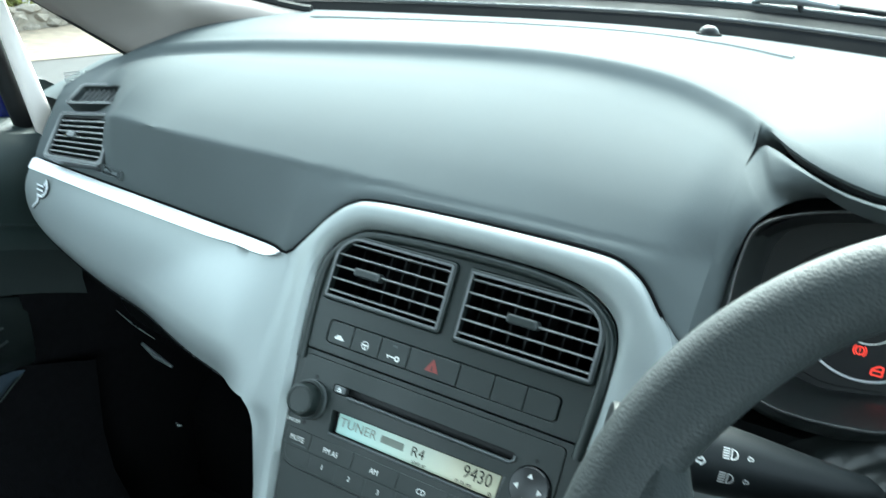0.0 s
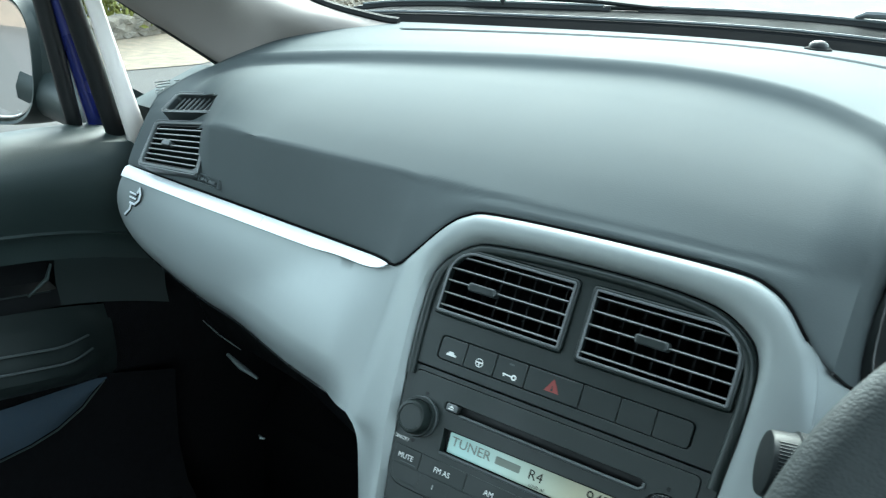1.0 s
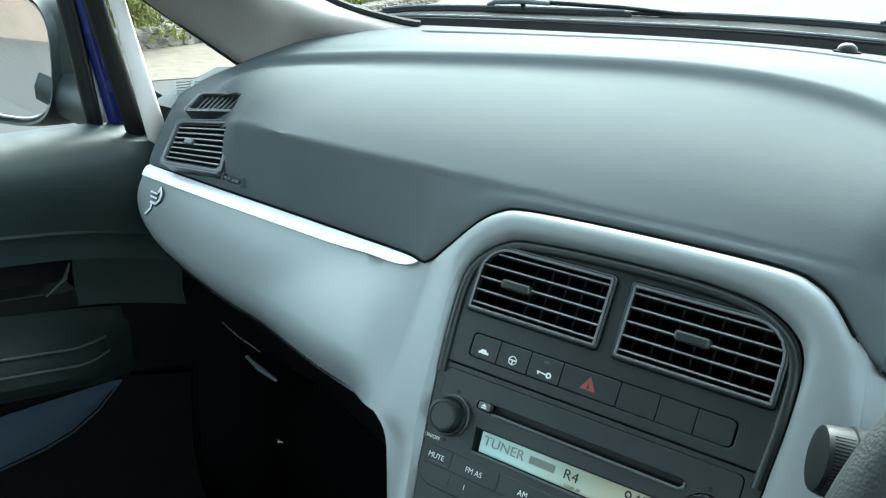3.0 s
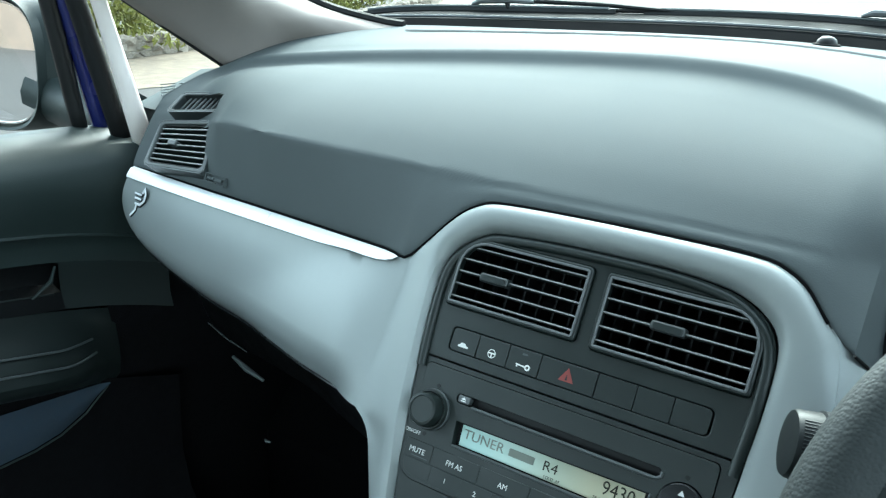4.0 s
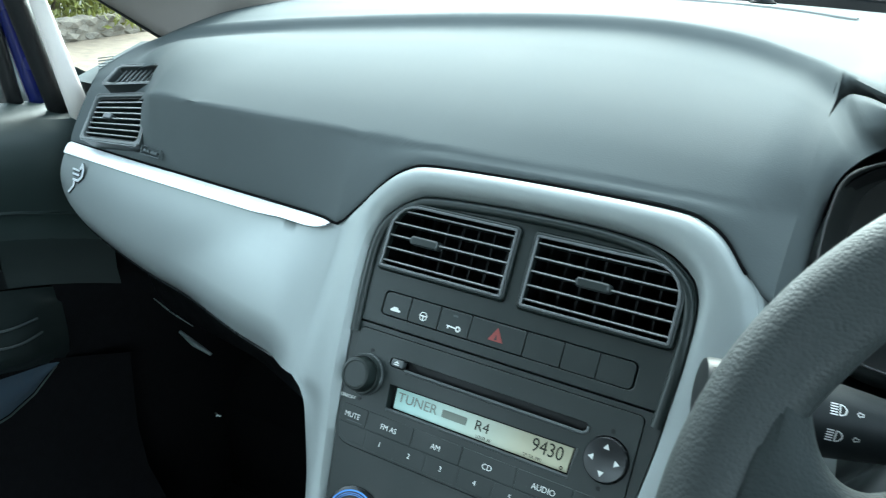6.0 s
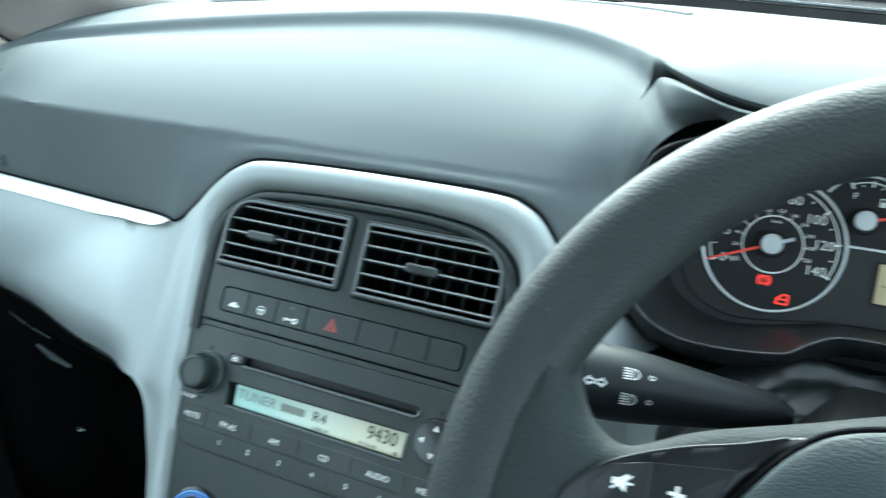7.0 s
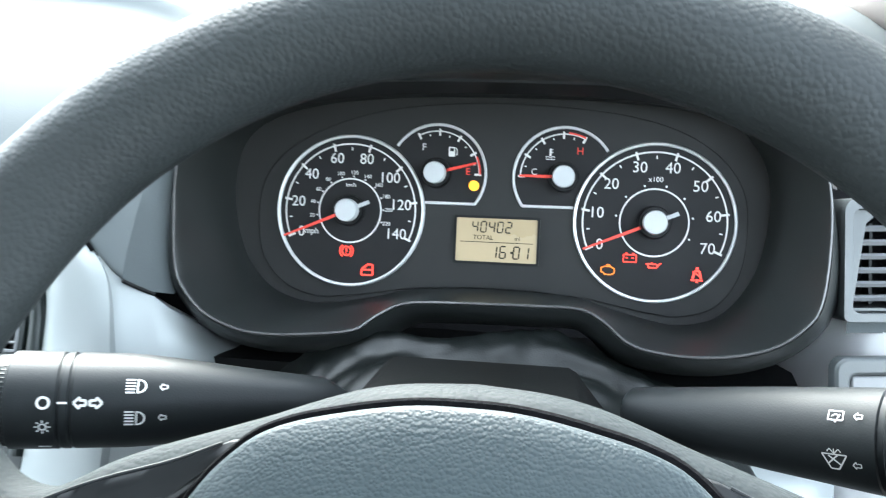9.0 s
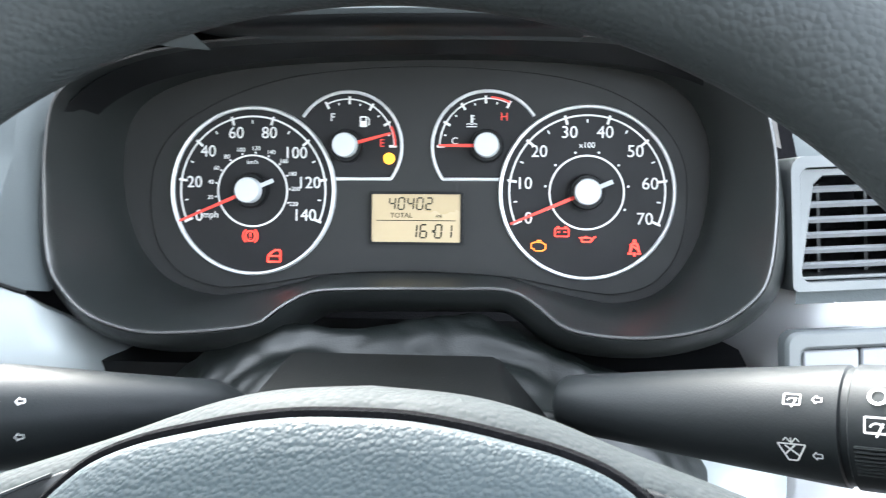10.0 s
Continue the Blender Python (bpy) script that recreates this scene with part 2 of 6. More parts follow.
def sheet(rows, closed=False, bm=None):
    """A grid of faces over rows of points; closed joins the ends of each row."""
    bm = bm or bmesh.new()
    v = [[bm.verts.new(p) for p in r] for r in rows]
    for a, b in zip(v, v[1:]):
        n = len(a)
        for i in range(n if closed else n - 1):
            q = [a[i], a[(i + 1) % n], b[(i + 1) % n], b[i]]
            if len({tuple(x.co) for x in q}) > 2:
                bm.faces.new(q)
    return bm


def cap(bm, pts):
    bm.faces.new([bm.verts.new(p) for p in pts])


def tube(path, radii, seg=16, bm=None, ends=True, flat=1.0, up=(0, 0, 1)):
    """A round bar along a path; flat squashes it along up."""
    bm = bm or bmesh.new()
    path = [Vector(p) for p in path]
    rows = []
    for i, p in enumerate(path):
        d = (path[min(i + 1, len(path) - 1)] - path[max(i - 1, 0)]).normalized()
        a = d.cross(Vector(up))
        a = a.normalized() if a.length > 1e-4 else d.cross(Vector((1, 0, 0))).normalized()
        b = a.cross(d).normalized()
        r = radii[i] if hasattr(radii, "__len__") else radii
        rows.append([p + a * math.cos(2 * math.pi * k / seg) * r + b * math.sin(2 * math.pi * k / seg) * r * flat for k in range(seg)])
    sheet(rows, True, bm)
    if ends:
        cap(bm, rows[0])
        cap(bm, rows[-1])
    return bm


def ring_shape(r, n=48, cx=0, cy=0):
    return [(cx + r * math.cos(2 * math.pi * i / n), cy + r * math.sin(2 * math.pi * i / n)) for i in range(n)]


def rounded(x0, y0, x1, y1, r, n=5):
    """Outline of a rounded rectangle; r may be four radii: lower left, lower right, upper right, upper left."""
    rs = r if hasattr(r, "__len__") else (r,) * 4
    out = []
    for (cx, cy, a0), q in zip(((x0, y0, 180), (x1, y0, 270), (x1, y1, 0), (x0, y1, 90)), rs):
        ox, oy = cx + (q if cx == x0 else -q), cy + (q if cy == y0 else -q)
        for i in range(n + 1):
            a = radians(a0 + 90 * i / n)
            out.append((ox + q * math.cos(a), oy + q * math.sin(a)))
    return out


def plate(outline, c0, c1, holes=(), bm=None):
    """A flat plate from depth c0 to c1 (its face) with an outline and holes."""
    bm = bm or bmesh.new()
    loops = []
    edges = []
    for loop in (outline, *holes):
        vs = [bm.verts.new((x, y, c1)) for x, y in loop]
        loops.append(vs)
        edges += [bm.edges.new((vs[i], vs[(i + 1) % len(vs)])) for i in range(len(vs))]
    if holes:
        bmesh.ops.triangle_fill(bm, use_beauty=True, use_dissolve=False, edges=edges)
    else:
        bm.faces.new(loops[0])
    for vs in loops:
        low = [bm.verts.new((v.co.x, v.co.y, c0)) for v in vs]
        for i in range(len(vs)):
            j = (i + 1) % len(vs)
            bm.faces.new((vs[i], vs[j], low[j], low[i]))
    return bm


def box(x0, y0, z0, x1, y1, z1, bm=None):
    bm = bm or bmesh.new()
    m = Matrix.Translation(((x0 + x1) / 2, (y0 + y1) / 2, (z0 + z1) / 2)) @ Matrix.Diagonal((abs(x1 - x0), abs(y1 - y0), abs(z1 - z0), 1))
    bmesh.ops.create_cube(bm, size=1, matrix=m)
    return bm


def lathe(profile, cx=0.0, cy=0.0, seg=40, bm=None):
    """Turned shape: profile of (radius, height) about the local third axis."""
    rows = [[(cx + r * math.cos(2 * math.pi * k / seg), cy + r * math.sin(2 * math.pi * k / seg), h) for k in range(seg)] for r, h in profile]
    bm = sheet(rows, True, bm)
    if profile[-1][0] > 1e-5:
        cap(bm, rows[-1])
    return bm


def arc_band(r0, r1, a0, a1, c, cx, cy, n=40, bm=None):
    """A flat band of a ring, angles in degrees counter-clockwise from the right."""
    rows = []
    for i in range(n + 1):
        a = radians(a0 + (a1 - a0) * i / n)
        rows.append([(cx + r0 * math.cos(a), cy + r0 * math.sin(a), c), (cx + r1 * math.cos(a), cy + r1 * math.sin(a), c)])
    return sheet(rows, False, bm)


def bar(x0, y0, x1, y1, w, c, bm=None, w1=None):
    """A flat stroke on a face."""
    d = Vector((x1 - x0, y1 - y0))
    n = Vector((-d.y, d.x)).normalized()
    a, b = n * w / 2, n * (w if w1 is None else w1) / 2
    bm = bm or bmesh.new()
    bm.faces.new([bm.verts.new(p) for p in ((x0 + a.x, y0 + a.y, c), (x0 - a.x, y0 - a.y, c), (x1 - b.x, y1 - b.y, c), (x1 + b.x, y1 + b.y, c))])
    return bm


def wording(body, size, x, y, c, mat, parent, name="lettering", turn=0.0, wide=1.0, extrude=0.00008, frame_m=None):
    cu = bpy.data.curves.new(name, "FONT")
    cu.body, cu.size, cu.align_x, cu.align_y, cu.extrude, cu.resolution_u = body, size, "CENTER", "CENTER", extrude, 3
    tmp = bpy.data.objects.new("tmp", cu)
    me = bpy.data.meshes.new_from_object(tmp)
    bpy.data.objects.remove(tmp)
    me.transform((frame_m or Matrix()) @ Matrix.Translation((x, y, c)) @ Matrix.Rotation(radians(turn), 4, "Z") @ Matrix.Diagonal((wide, 1, 1, 1)))
    me.name = name
    me.materials.clear()
    me.materials.append(mat)
    ob = new(name, me)
    ob.parent = parent
    return ob


def basis(o, e1, e2, e3):
    return Matrix(((e1[0], e2[0], e3[0], o[0]), (e1[1], e2[1], e3[1], o[1]), (e1[2], e2[2], e3[2], o[2]), (0, 0, 0, 1)))


STACK = basis((0, -0.0635, 0.9635), (1, 0, 0), (0, 0.4614, 0.8872), (0, -0.8872, 0.4614))
CT = radians(18.9)
CLUSTER = basis((0.3462, 0.0152, 0.9575), (1, 0, 0), (0, math.sin(CT), math.cos(CT)), (0, -math.cos(CT), math.sin(CT)))
WT = 0.5375
WHEEL = basis((0.3640, -0.2644, 0.9354), (1, 0, 0), (0, math.sin(WT), math.cos(WT)), (0, -math.cos(WT), math.sin(WT)))


def stack_pt(a, b, c=0.0):
    return STACK @ Vector((a, b, c))


def cluster_pt(a, b, c=0.0):
    return CLUSTER @ Vector((a, b, c))


# ---- outside ----
def outside():
    bm = sheet([[(x, y, 0) for x in (-900, -40, -12, 0, 12, 40, 900)] for y in (-900, -40, 0, 15, 40, 900)])
    g = part("ground", bm, ASPHALT, smooth=False)
    tagged(g, "pale grey worn asphalt car park surface", "ground", kind="structure")
    for x0, y0, x1, y1 in ((-9.0, 7.6, -5.9, 9.6), (-2.0, 13.0, 1.2, 19.0), (1.5, 12.0, 6.0, 18.0)):
        d = Vector((x1 - x0, y1 - y0, 0)).normalized()
        n = Vector((-d.y, d.x, 0)) * 0.06
        a, b = Vector((x0, y0, 0.004)), Vector((x1, y1, 0.004))
        bm = sheet([[a - n, a + n], [b - n, b + n]])
        tagged(part("parking_line", bm, PAINTM), "worn white painted line on the asphalt", "road marking", "parking lines", "structure")
    # low dry stone wall beside the car park, with a hedge behind it
    rnd = random.Random(3)
    wall = thing("stone_wall", "low pale dry stone wall along the car park edge", "wall", Matrix.Translation((-7.6, 6, 0)))
    line = [Vector((-7.2, -6, 0)), Vector((-7.4, 4, 0)), Vector((-8.4, 9, 0)), Vector((-11.5, 16, 0)), Vector((-15, 22, 0))]
    core = even(line, 40)
    bm = bmesh.new()
    for a, b in zip(core, core[1:]):
        d = (b - a).normalized()
        n = Vector((-d.y, d.x, 0)) * 0.12
        sheet([[a - n, a - n + Vector((0, 0, 0.18)), a + n + Vector((0, 0, 0.18)), a + n], [b - n, b - n + Vector((0, 0, 0.18)), b + n + Vector((0, 0, 0.18)), b + n]], False, bm)
    part("wall_core", bm, STONE, wall, world=True)
    pts = even(line, 110)
    stones = []
    for k in range(3):
        s = bmesh.new()
        bmesh.ops.create_icosphere(s, subdivisions=1, radius=0.5)
        for v in s.verts:
            v.co *= 0.85 + 0.3 * rnd.random()
        me = bpy.data.meshes.new("stone")
        for f in s.faces:
            f.smooth = False
        s.to_mesh(me)
        s.free()
        me.materials.append(STONE)
        stones.append(me)
    for i in range(14, 82):
        for row in range(3):
            p = pts[i].lerp(pts[i + 1], 0.5 * (row % 2) + 0.2 * rnd.random())
            ob = new("stone", stones[rnd.randrange(3)])
            ob.parent = wall
            h = 0.075
            m = Matrix.Translation((p.x + 0.05, p.y, 0.03 + row * h)) @ Euler((rnd.random() * 0.3, rnd.random() * 0.3, rnd.random() * 6)).to_matrix().to_4x4() @ Matrix.Diagonal((0.30, 0.26, h * 1.7, 1))
            ob.matrix_basis = FRAME[wall].inverted() @ m
    # hedge
    for n, (cx, cy, w, h) in enumerate(((-8.5, 2.5, 2.6, 1.7), (-8.7, 5.2, 2.4, 1.9), (-9.4, 8.2, 2.4, 1.8), (-10.9, 11.5, 2.5, 1.9), (-12.6, 15.0, 2.6, 2.0), (-8.4, -0.6, 2.6, 1.8))):
        shrub(cx, cy, w, h, 20 + n)
    # bare gravel strip in front of the wall
    strip = even(line, 24)
    bm = sheet([[p + Vector((0.1, 0, 0.006)), p + Vector((1.6 + 0.2 * math.sin(i * 1.7), 0, 0.006))] for i, p in enumerate(strip)])
    tagged(part("gravel_strip", bm, GRAVEL), "pale tan bare gravel strip before the stone wall", "ground", kind="structure")
    # grass verge
    verge = bmesh.new()
    r2 = random.Random(9)
    for k in range(2600):
        t = 0.33 + 0.67 * r2.random()
        x, y = -7.2 + 6.6 * t + r2.gauss(0, 0.3), 12.8 - 0.6 * t + r2.gauss(0, 0.22)
        hgt = 0.03 + 0.10 * r2.random() ** 2
        a = r2.random() * 6.3
        dx, dy = math.cos(a) * 0.02, math.sin(a) * 0.02
        lx, ly = r2.gauss(0, 0.06), r2.gauss(0, 0.06)
        verge.faces.new([verge.verts.new(p) for p in ((x - dx, y - dy, 0), (x + dx, y + dy, 0), (x + lx, y + ly, hgt))])
    tagged(part("grass", verge, GRASSM), "tufts of yellowish green grass growing in the asphalt", "grass", kind="stuff")
    house()


def shrub(cx, cy, w, h, seed):
    rnd = random.Random(seed)
    ob = thing("hedge_shrub", "dense green hedge shrub behind the stone wall", "shrub", Matrix.Translation((cx, cy, 0)), "hedge shrubs")
    bm = bmesh.new()
    for k in range(6):
        a = rnd.random() * 6.3
        top = Vector((math.cos(a) * w * 0.3, math.sin(a) * 0.4, h * (0.6 + 0.3 * rnd.random())))
        tube([(0.1 * math.cos(a), 0.1 * math.sin(a), 0), top * 0.5 + Vector((0.1, 0, 0)), top], [0.035, 0.022, 0.006], 6, bm)
    part("stem", bm, BARK, ob)
    bm = bmesh.new()
    for k in range(11000):
        u, v, r = rnd.random() * 6.283, rnd.random(), rnd.random() ** 0.4
        lump = 0.8 + 0.25 * math.sin(u * 3 + seed) + 0.15 * math.sin(u * 7 + v * 9)
        p = Vector((math.cos(u) * w * 0.62 * r * lump * math.sqrt(1 - 0.55 * v * v), math.sin(u) * 1.0 * r * lump, 0.1 + h * v * (0.85 + 0.25 * lump) * (0.75 + 0.25 * r)))
        s = 0.026 + 0.034 * rnd.random()
        q = Euler((rnd.random() * 3, rnd.random() * 3, rnd.random() * 6)).to_matrix()
        bm.faces.new([bm.verts.new(p + q @ Vector(c)) for c in ((-s, 0, 0), (0, s * 0.45, 0.2 * s), (s, 0, 0), (0, -s * 0.45, 0.2 * s))])
    c = part("crown", bm, LEAF, ob, smooth=False)
    c["kind"] = "stuff"


def house():
    ob = thing("building", "long low brown building with grey roof", "building", Matrix.Translation((-14, -22, 0)))
    part("wall", box(-14, -3, 0, 14, 3, 3.4), BRICK, ob)
    bm = bmesh.new()
    sheet([[(-14.5, -3.6, 3.3), (14.5, -3.6, 3.3)], [(-14.5, 0, 5.2), (14.5, 0, 5.2)], [(-14.5, 3.6, 3.3), (14.5, 3.6, 3.3)]], False, bm)
    part("roof", bm, ROOFM, ob, thick=0.15)
    for i in range(7):
        part("window", box(-12 + i * 4, 2.98, 1.0, -10.4 + i * 4, 3.05, 2.3), GLOSS, ob)


outside()


# ---- cabin shell ----
def y_face(x):
    """Line of the passenger fascia's upper edge, seen from above."""
    return -0.068 - 0.139 * (x + 0.161)


BASE = table((-0.66, -0.56, -0.3, 0.0, 0.3, 0.56, 0.66), (0.22, 0.30, 0.365, 0.385, 0.365, 0.30, 0.22))
BASEZ = table((-0.66, -0.56, -0.3, 0.0, 0.3, 0.56, 0.66), (1.055, 1.075, 1.088, 1.098, 1.09, 1.078, 1.06))


def shell():
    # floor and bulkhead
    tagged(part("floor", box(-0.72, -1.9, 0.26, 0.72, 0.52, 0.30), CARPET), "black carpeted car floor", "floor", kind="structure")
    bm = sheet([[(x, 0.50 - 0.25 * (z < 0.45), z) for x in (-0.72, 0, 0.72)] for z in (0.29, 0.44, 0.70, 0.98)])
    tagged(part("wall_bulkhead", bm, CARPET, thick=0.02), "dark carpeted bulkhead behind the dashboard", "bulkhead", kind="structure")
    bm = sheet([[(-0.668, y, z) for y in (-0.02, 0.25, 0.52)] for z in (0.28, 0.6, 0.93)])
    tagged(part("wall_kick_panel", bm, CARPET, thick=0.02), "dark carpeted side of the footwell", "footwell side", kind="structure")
    # roof lining
    rows = []
    for i in range(13):
        y = -2.0 + 1.72 * i / 12
        rows.append([(x, y - 0.06 * (1 - (x / 0.6) ** 2) * 0, 1.47 - 0.10 * (x / 0.62) ** 4 - 0.06 * max(0, (y + 0.6)) ** 2) for x in np.linspace(-0.6, 0.6, 13)])
    tagged(part("ceiling", sheet(rows), LINING, thick=0.03), "pale grey cloth car roof lining", "ceiling", kind="structure")
    # rear panel below the rear window, and rear pillars
    bm = box(-0.7, -2.06, 0.3, 0.7, -1.98, 0.98)
    box(-0.7, -2.06, 0.98, -0.52, -1.98, 1.45, bm)
    box(0.52, -2.06, 0.98, 0.7, -1.98, 1.45, bm)
    tagged(part("wall_rear", bm, VINYL), "dark trimmed rear end of the cabin", "wall", kind="structure")
    for s in (-1, 1):
        rows = [[(s * (0.70 - 0.09 * (z - 0.95) / 0.5), y + 0.04 * (z - 0.95), z) for y in (-1.02, -0.90)] for z in (0.3, 0.95, 1.2, 1.44)]
        tagged(part("pillar", sheet(rows), TRIM, thick=0.04), "grey trimmed door pillar", "pillar", kind="structure")


def windscreen():
    win = thing("window_1", "clear raked windscreen with a black lower border", "windscreen", kind="structure")
    xs = np.linspace(-0.62, 0.62, 25)
    rows = []
    for i in range(9):
        f = i / 8
        rows.append([(x * (1 - 0.1 * f), BASE(x) + 0.03 - f * 0.70, BASEZ(x) + 0.012 + f * 0.37 + 0.05 * math.sin(math.pi * f)) for x in xs])
    g = part("pane", sheet(rows), GLASS, win)
    g.visible_shadow = False
    bm = sheet([[(x, BASE(x) + 0.0, BASEZ(x) - 0.006) for x in xs], [(x, BASE(x) + 0.012, BASEZ(x) + 0.004) for x in xs], [(x, BASE(x) + 0.10, BASEZ(x) - 0.028) for x in xs], [(x, BASE(x) + 0.16, BASEZ(x) - 0.06) for x in xs]])
    part("lower_seal", bm, SCUTTLE, win, "black rubber border at the foot of the glass")
    # scuttle outside with raised edge lines
    cowl = thing("scuttle_panel", "black plastic scuttle panel below the windscreen", "car panel")
    bm = sheet([[(x, BASE(x) + 0.050, BASEZ(x) - 0.016) for x in xs], [(x, BASE(x) + 0.070, BASEZ(x) + 0.002) for x in xs], [(x, BASE(x) + 0.10, BASEZ(x) + 0.006) for x in xs], [(x, BASE(x) + 0.17, BASEZ(x) + 0.010) for x in xs], [(x, BASE(x) + 0.20, BASEZ(x) - 0.01) for x in xs], [(x, BASE(x) + 0.30, BASEZ(x) - 0.10) for x in xs]])
    part("panel", bm, SCUTTLE, cowl, thick=0.004)
    part("front_ridge", tube([(x, BASE(x) + 0.072, BASEZ(x) + 0.005) for x in xs], 0.0022, 6), GREY, cowl, "thin grey ridge")
    part("rear_ridge", tube([(x, BASE(x) + 0.168, BASEZ(x) + 0.013) for x in xs], 0.0030, 6), RUBBER, cowl)
    wiper(-0.62, -0.26, 0.155, -0.465, -0.375, -0.19)
    wiper(-0.225, 0.36, 0.165, 0.040, 0.140, 0.42)


def wiper(x0, x1, dy, b0, b1, end):
    w = thing("windscreen_wiper", "dark windscreen wiper parked at the foot of the glass", "wiper", Matrix.Translation((x0, BASE(x0) + dy, BASEZ(x0))), "windscreen wipers")
    def at(x, up, back=0.0):
        return Vector((x, BASE(x) + dy + back, BASEZ(x) + up))
    part("blade", tube([at(x, 0.010) for x in np.linspace(x0, x1, 14)], 0.0035, 6, flat=1.5), RUBBER, w, world=True)
    part("blade_spine", tube([at(x, 0.016) for x in np.linspace(x0 + 0.01, x1 - 0.01, 14)], 0.0025, 6), GREY, w, world=True)
    c = (b0 + b1) / 2
    part("bracket", tube([at(b0, 0.019), at(b0 + 0.012, 0.024), at(c, 0.026), at(b1 - 0.03, 0.025), at(b1, 0.023)], [0.003, 0.0065, 0.0075, 0.006, 0.0045], 10, flat=0.8), VGREY, w, "grey wiper arm head", world=True)
    part("clip", tube([at(c + 0.005, 0.024), at(c + 0.009, 0.012)], [0.004, 0.003], 8), RUBBER, w, world=True)
    part("arm", tube([at(b1 - 0.005, 0.024), at((b1 + end) / 2, 0.021, 0.004), at(end, 0.014, 0.010)], [0.0035, 0.003, 0.003], 8), RUBBER, w, world=True)


def pillar_left():
    p = thing("front_pillar", "light grey trimmed front pillar beside the windscreen", "pillar", Matrix.Translation((-0.58, 0.12, 1.03)))
    # edge on the quarter window, soft crease, edge round the corner of the windscreen
    crease = spline([(-0.564, 0.20, 1.048), (-0.520, 0.063, 1.142), (-0.505, -0.10, 1.24), (-0.50, -0.25, 1.33)], 60)
    rim = spline([(-0.462, 0.318, 1.075), (-0.4898, 0.3075, 1.0779), (-0.5459, 0.2740, 1.0915), (-0.590, 0.2435, 1.1130), (-0.6189, 0.2100, 1.1370), (-0.632, 0.10, 1.21), (-0.60, -0.15, 1.38)], 60)
    rows = []
    for i in range(25):
        f = i / 24
        a = Vector((-0.578, 0.135, 1.018)).lerp(Vector((-0.655, -0.235, 1.27)), f)
        m, d = crease[round(59 * f)], rim[round(59 * f)]
        rows.append(spline([a + Vector((-0.012, 0.02, 0)), a, a.lerp(m, 0.5) + Vector((0.004, -0.004, 0.002)), a.lerp(m, 0.88) + Vector((0.004, -0.003, 0.002)), m.lerp(d, 0.12) + Vector((0.002, 0, 0.003)), m.lerp(d, 0.5) + Vector((0.003, 0, 0.003)), d, d + Vector((-0.02, 0.02, 0.0))], 30))
    part("pillar_trim", sheet(rows), PILLAR, p, world=True, edge=70)
    part("screen_seal", tube([q + Vector((-0.002, 0.004, 0.002)) for q in rim], 0.0065, 8), RUBBER, p, "black rubber seal along the windscreen", world=True)
    # dark seal on the quarter window
    A = [Vector((-0.582, 0.142, 1.018)).lerp(Vector((-0.660, -0.228, 1.27)), f / 8) for f in range(9)]
    part("seal", tube(A, 0.005, 8), RUBBER, p, world=True)
    # pale divider between quarter window and door
    q = thing("quarter_window_post", "pale grey post between quarter window and door", "window post", Matrix.Translation((-0.62, 0.02, 0.94)))
    def post(name, mat, x, y0, z0, slope, w0, w1, lab):
        rows = []
        for i in range(8):
            f = i / 7
            z = z0 + (1.30 - z0) * f
            c = Vector((x - 0.018 * f, y0 - slope * (z - z0), z))
            w = w1 + (w0 - w1) * max(0.0, 1 - (z - z0) / 0.16)
            rows.append([c + Vector((0.008 * math.sin(a), w * math.cos(a), 0)) for a in np.linspace(-0.2, math.pi + 0.2, 9)])
        part(name, sheet(rows), mat, q, lab, world=True, thick=0.002)
    post("post", POSTM, -0.630, 0.0375, 0.930, 0.235, 0.0125, 0.0070, "pale grey moulded post")
    post("door_seal", RUBBER, -0.652, 0.0270, 0.925, 0.242, 0.0115, 0.0105, "black rubber door seal")
    post("body_pillar", BLUE, -0.685, 0.0265, 0.925, 0.221, 0.0130, 0.0070, "glossy blue painted body pillar")
    post("door_frame", BLACK, -0.690, -0.0042, 0.925, 0.123, 0.0075, 0.0085, "black door window frame")
    # quarter glass
    win = thing("window_2", "small clear triangular quarter window", "window", kind="structure")
    bm = sheet([[(-0.650, 0.03, 0.94), (-0.625, 0.25, 0.985)], [(-0.685, -0.06, 1.24), (-0.675, -0.2, 1.26)]])
    g = part("pane", bm, GLASS, win)
    g.visible_shadow = False
    # printed marks on the quarter glass, unreadable
    bm = bmesh.new()
    for k in range(5):
        box(-0.6450, 0.075, 0.990 + 0.0032 * k, -0.6446, 0.097, 0.9912 + 0.0032 * k, bm)
    for k in range(4):
        box(-0.6445, 0.103, 0.992 + 0.0032 * k, -0.6441, 0.120, 0.9932 + 0.0032 * k, bm)
    part("etched_mark", bm, SWITCH, win, "faint grey etched print")


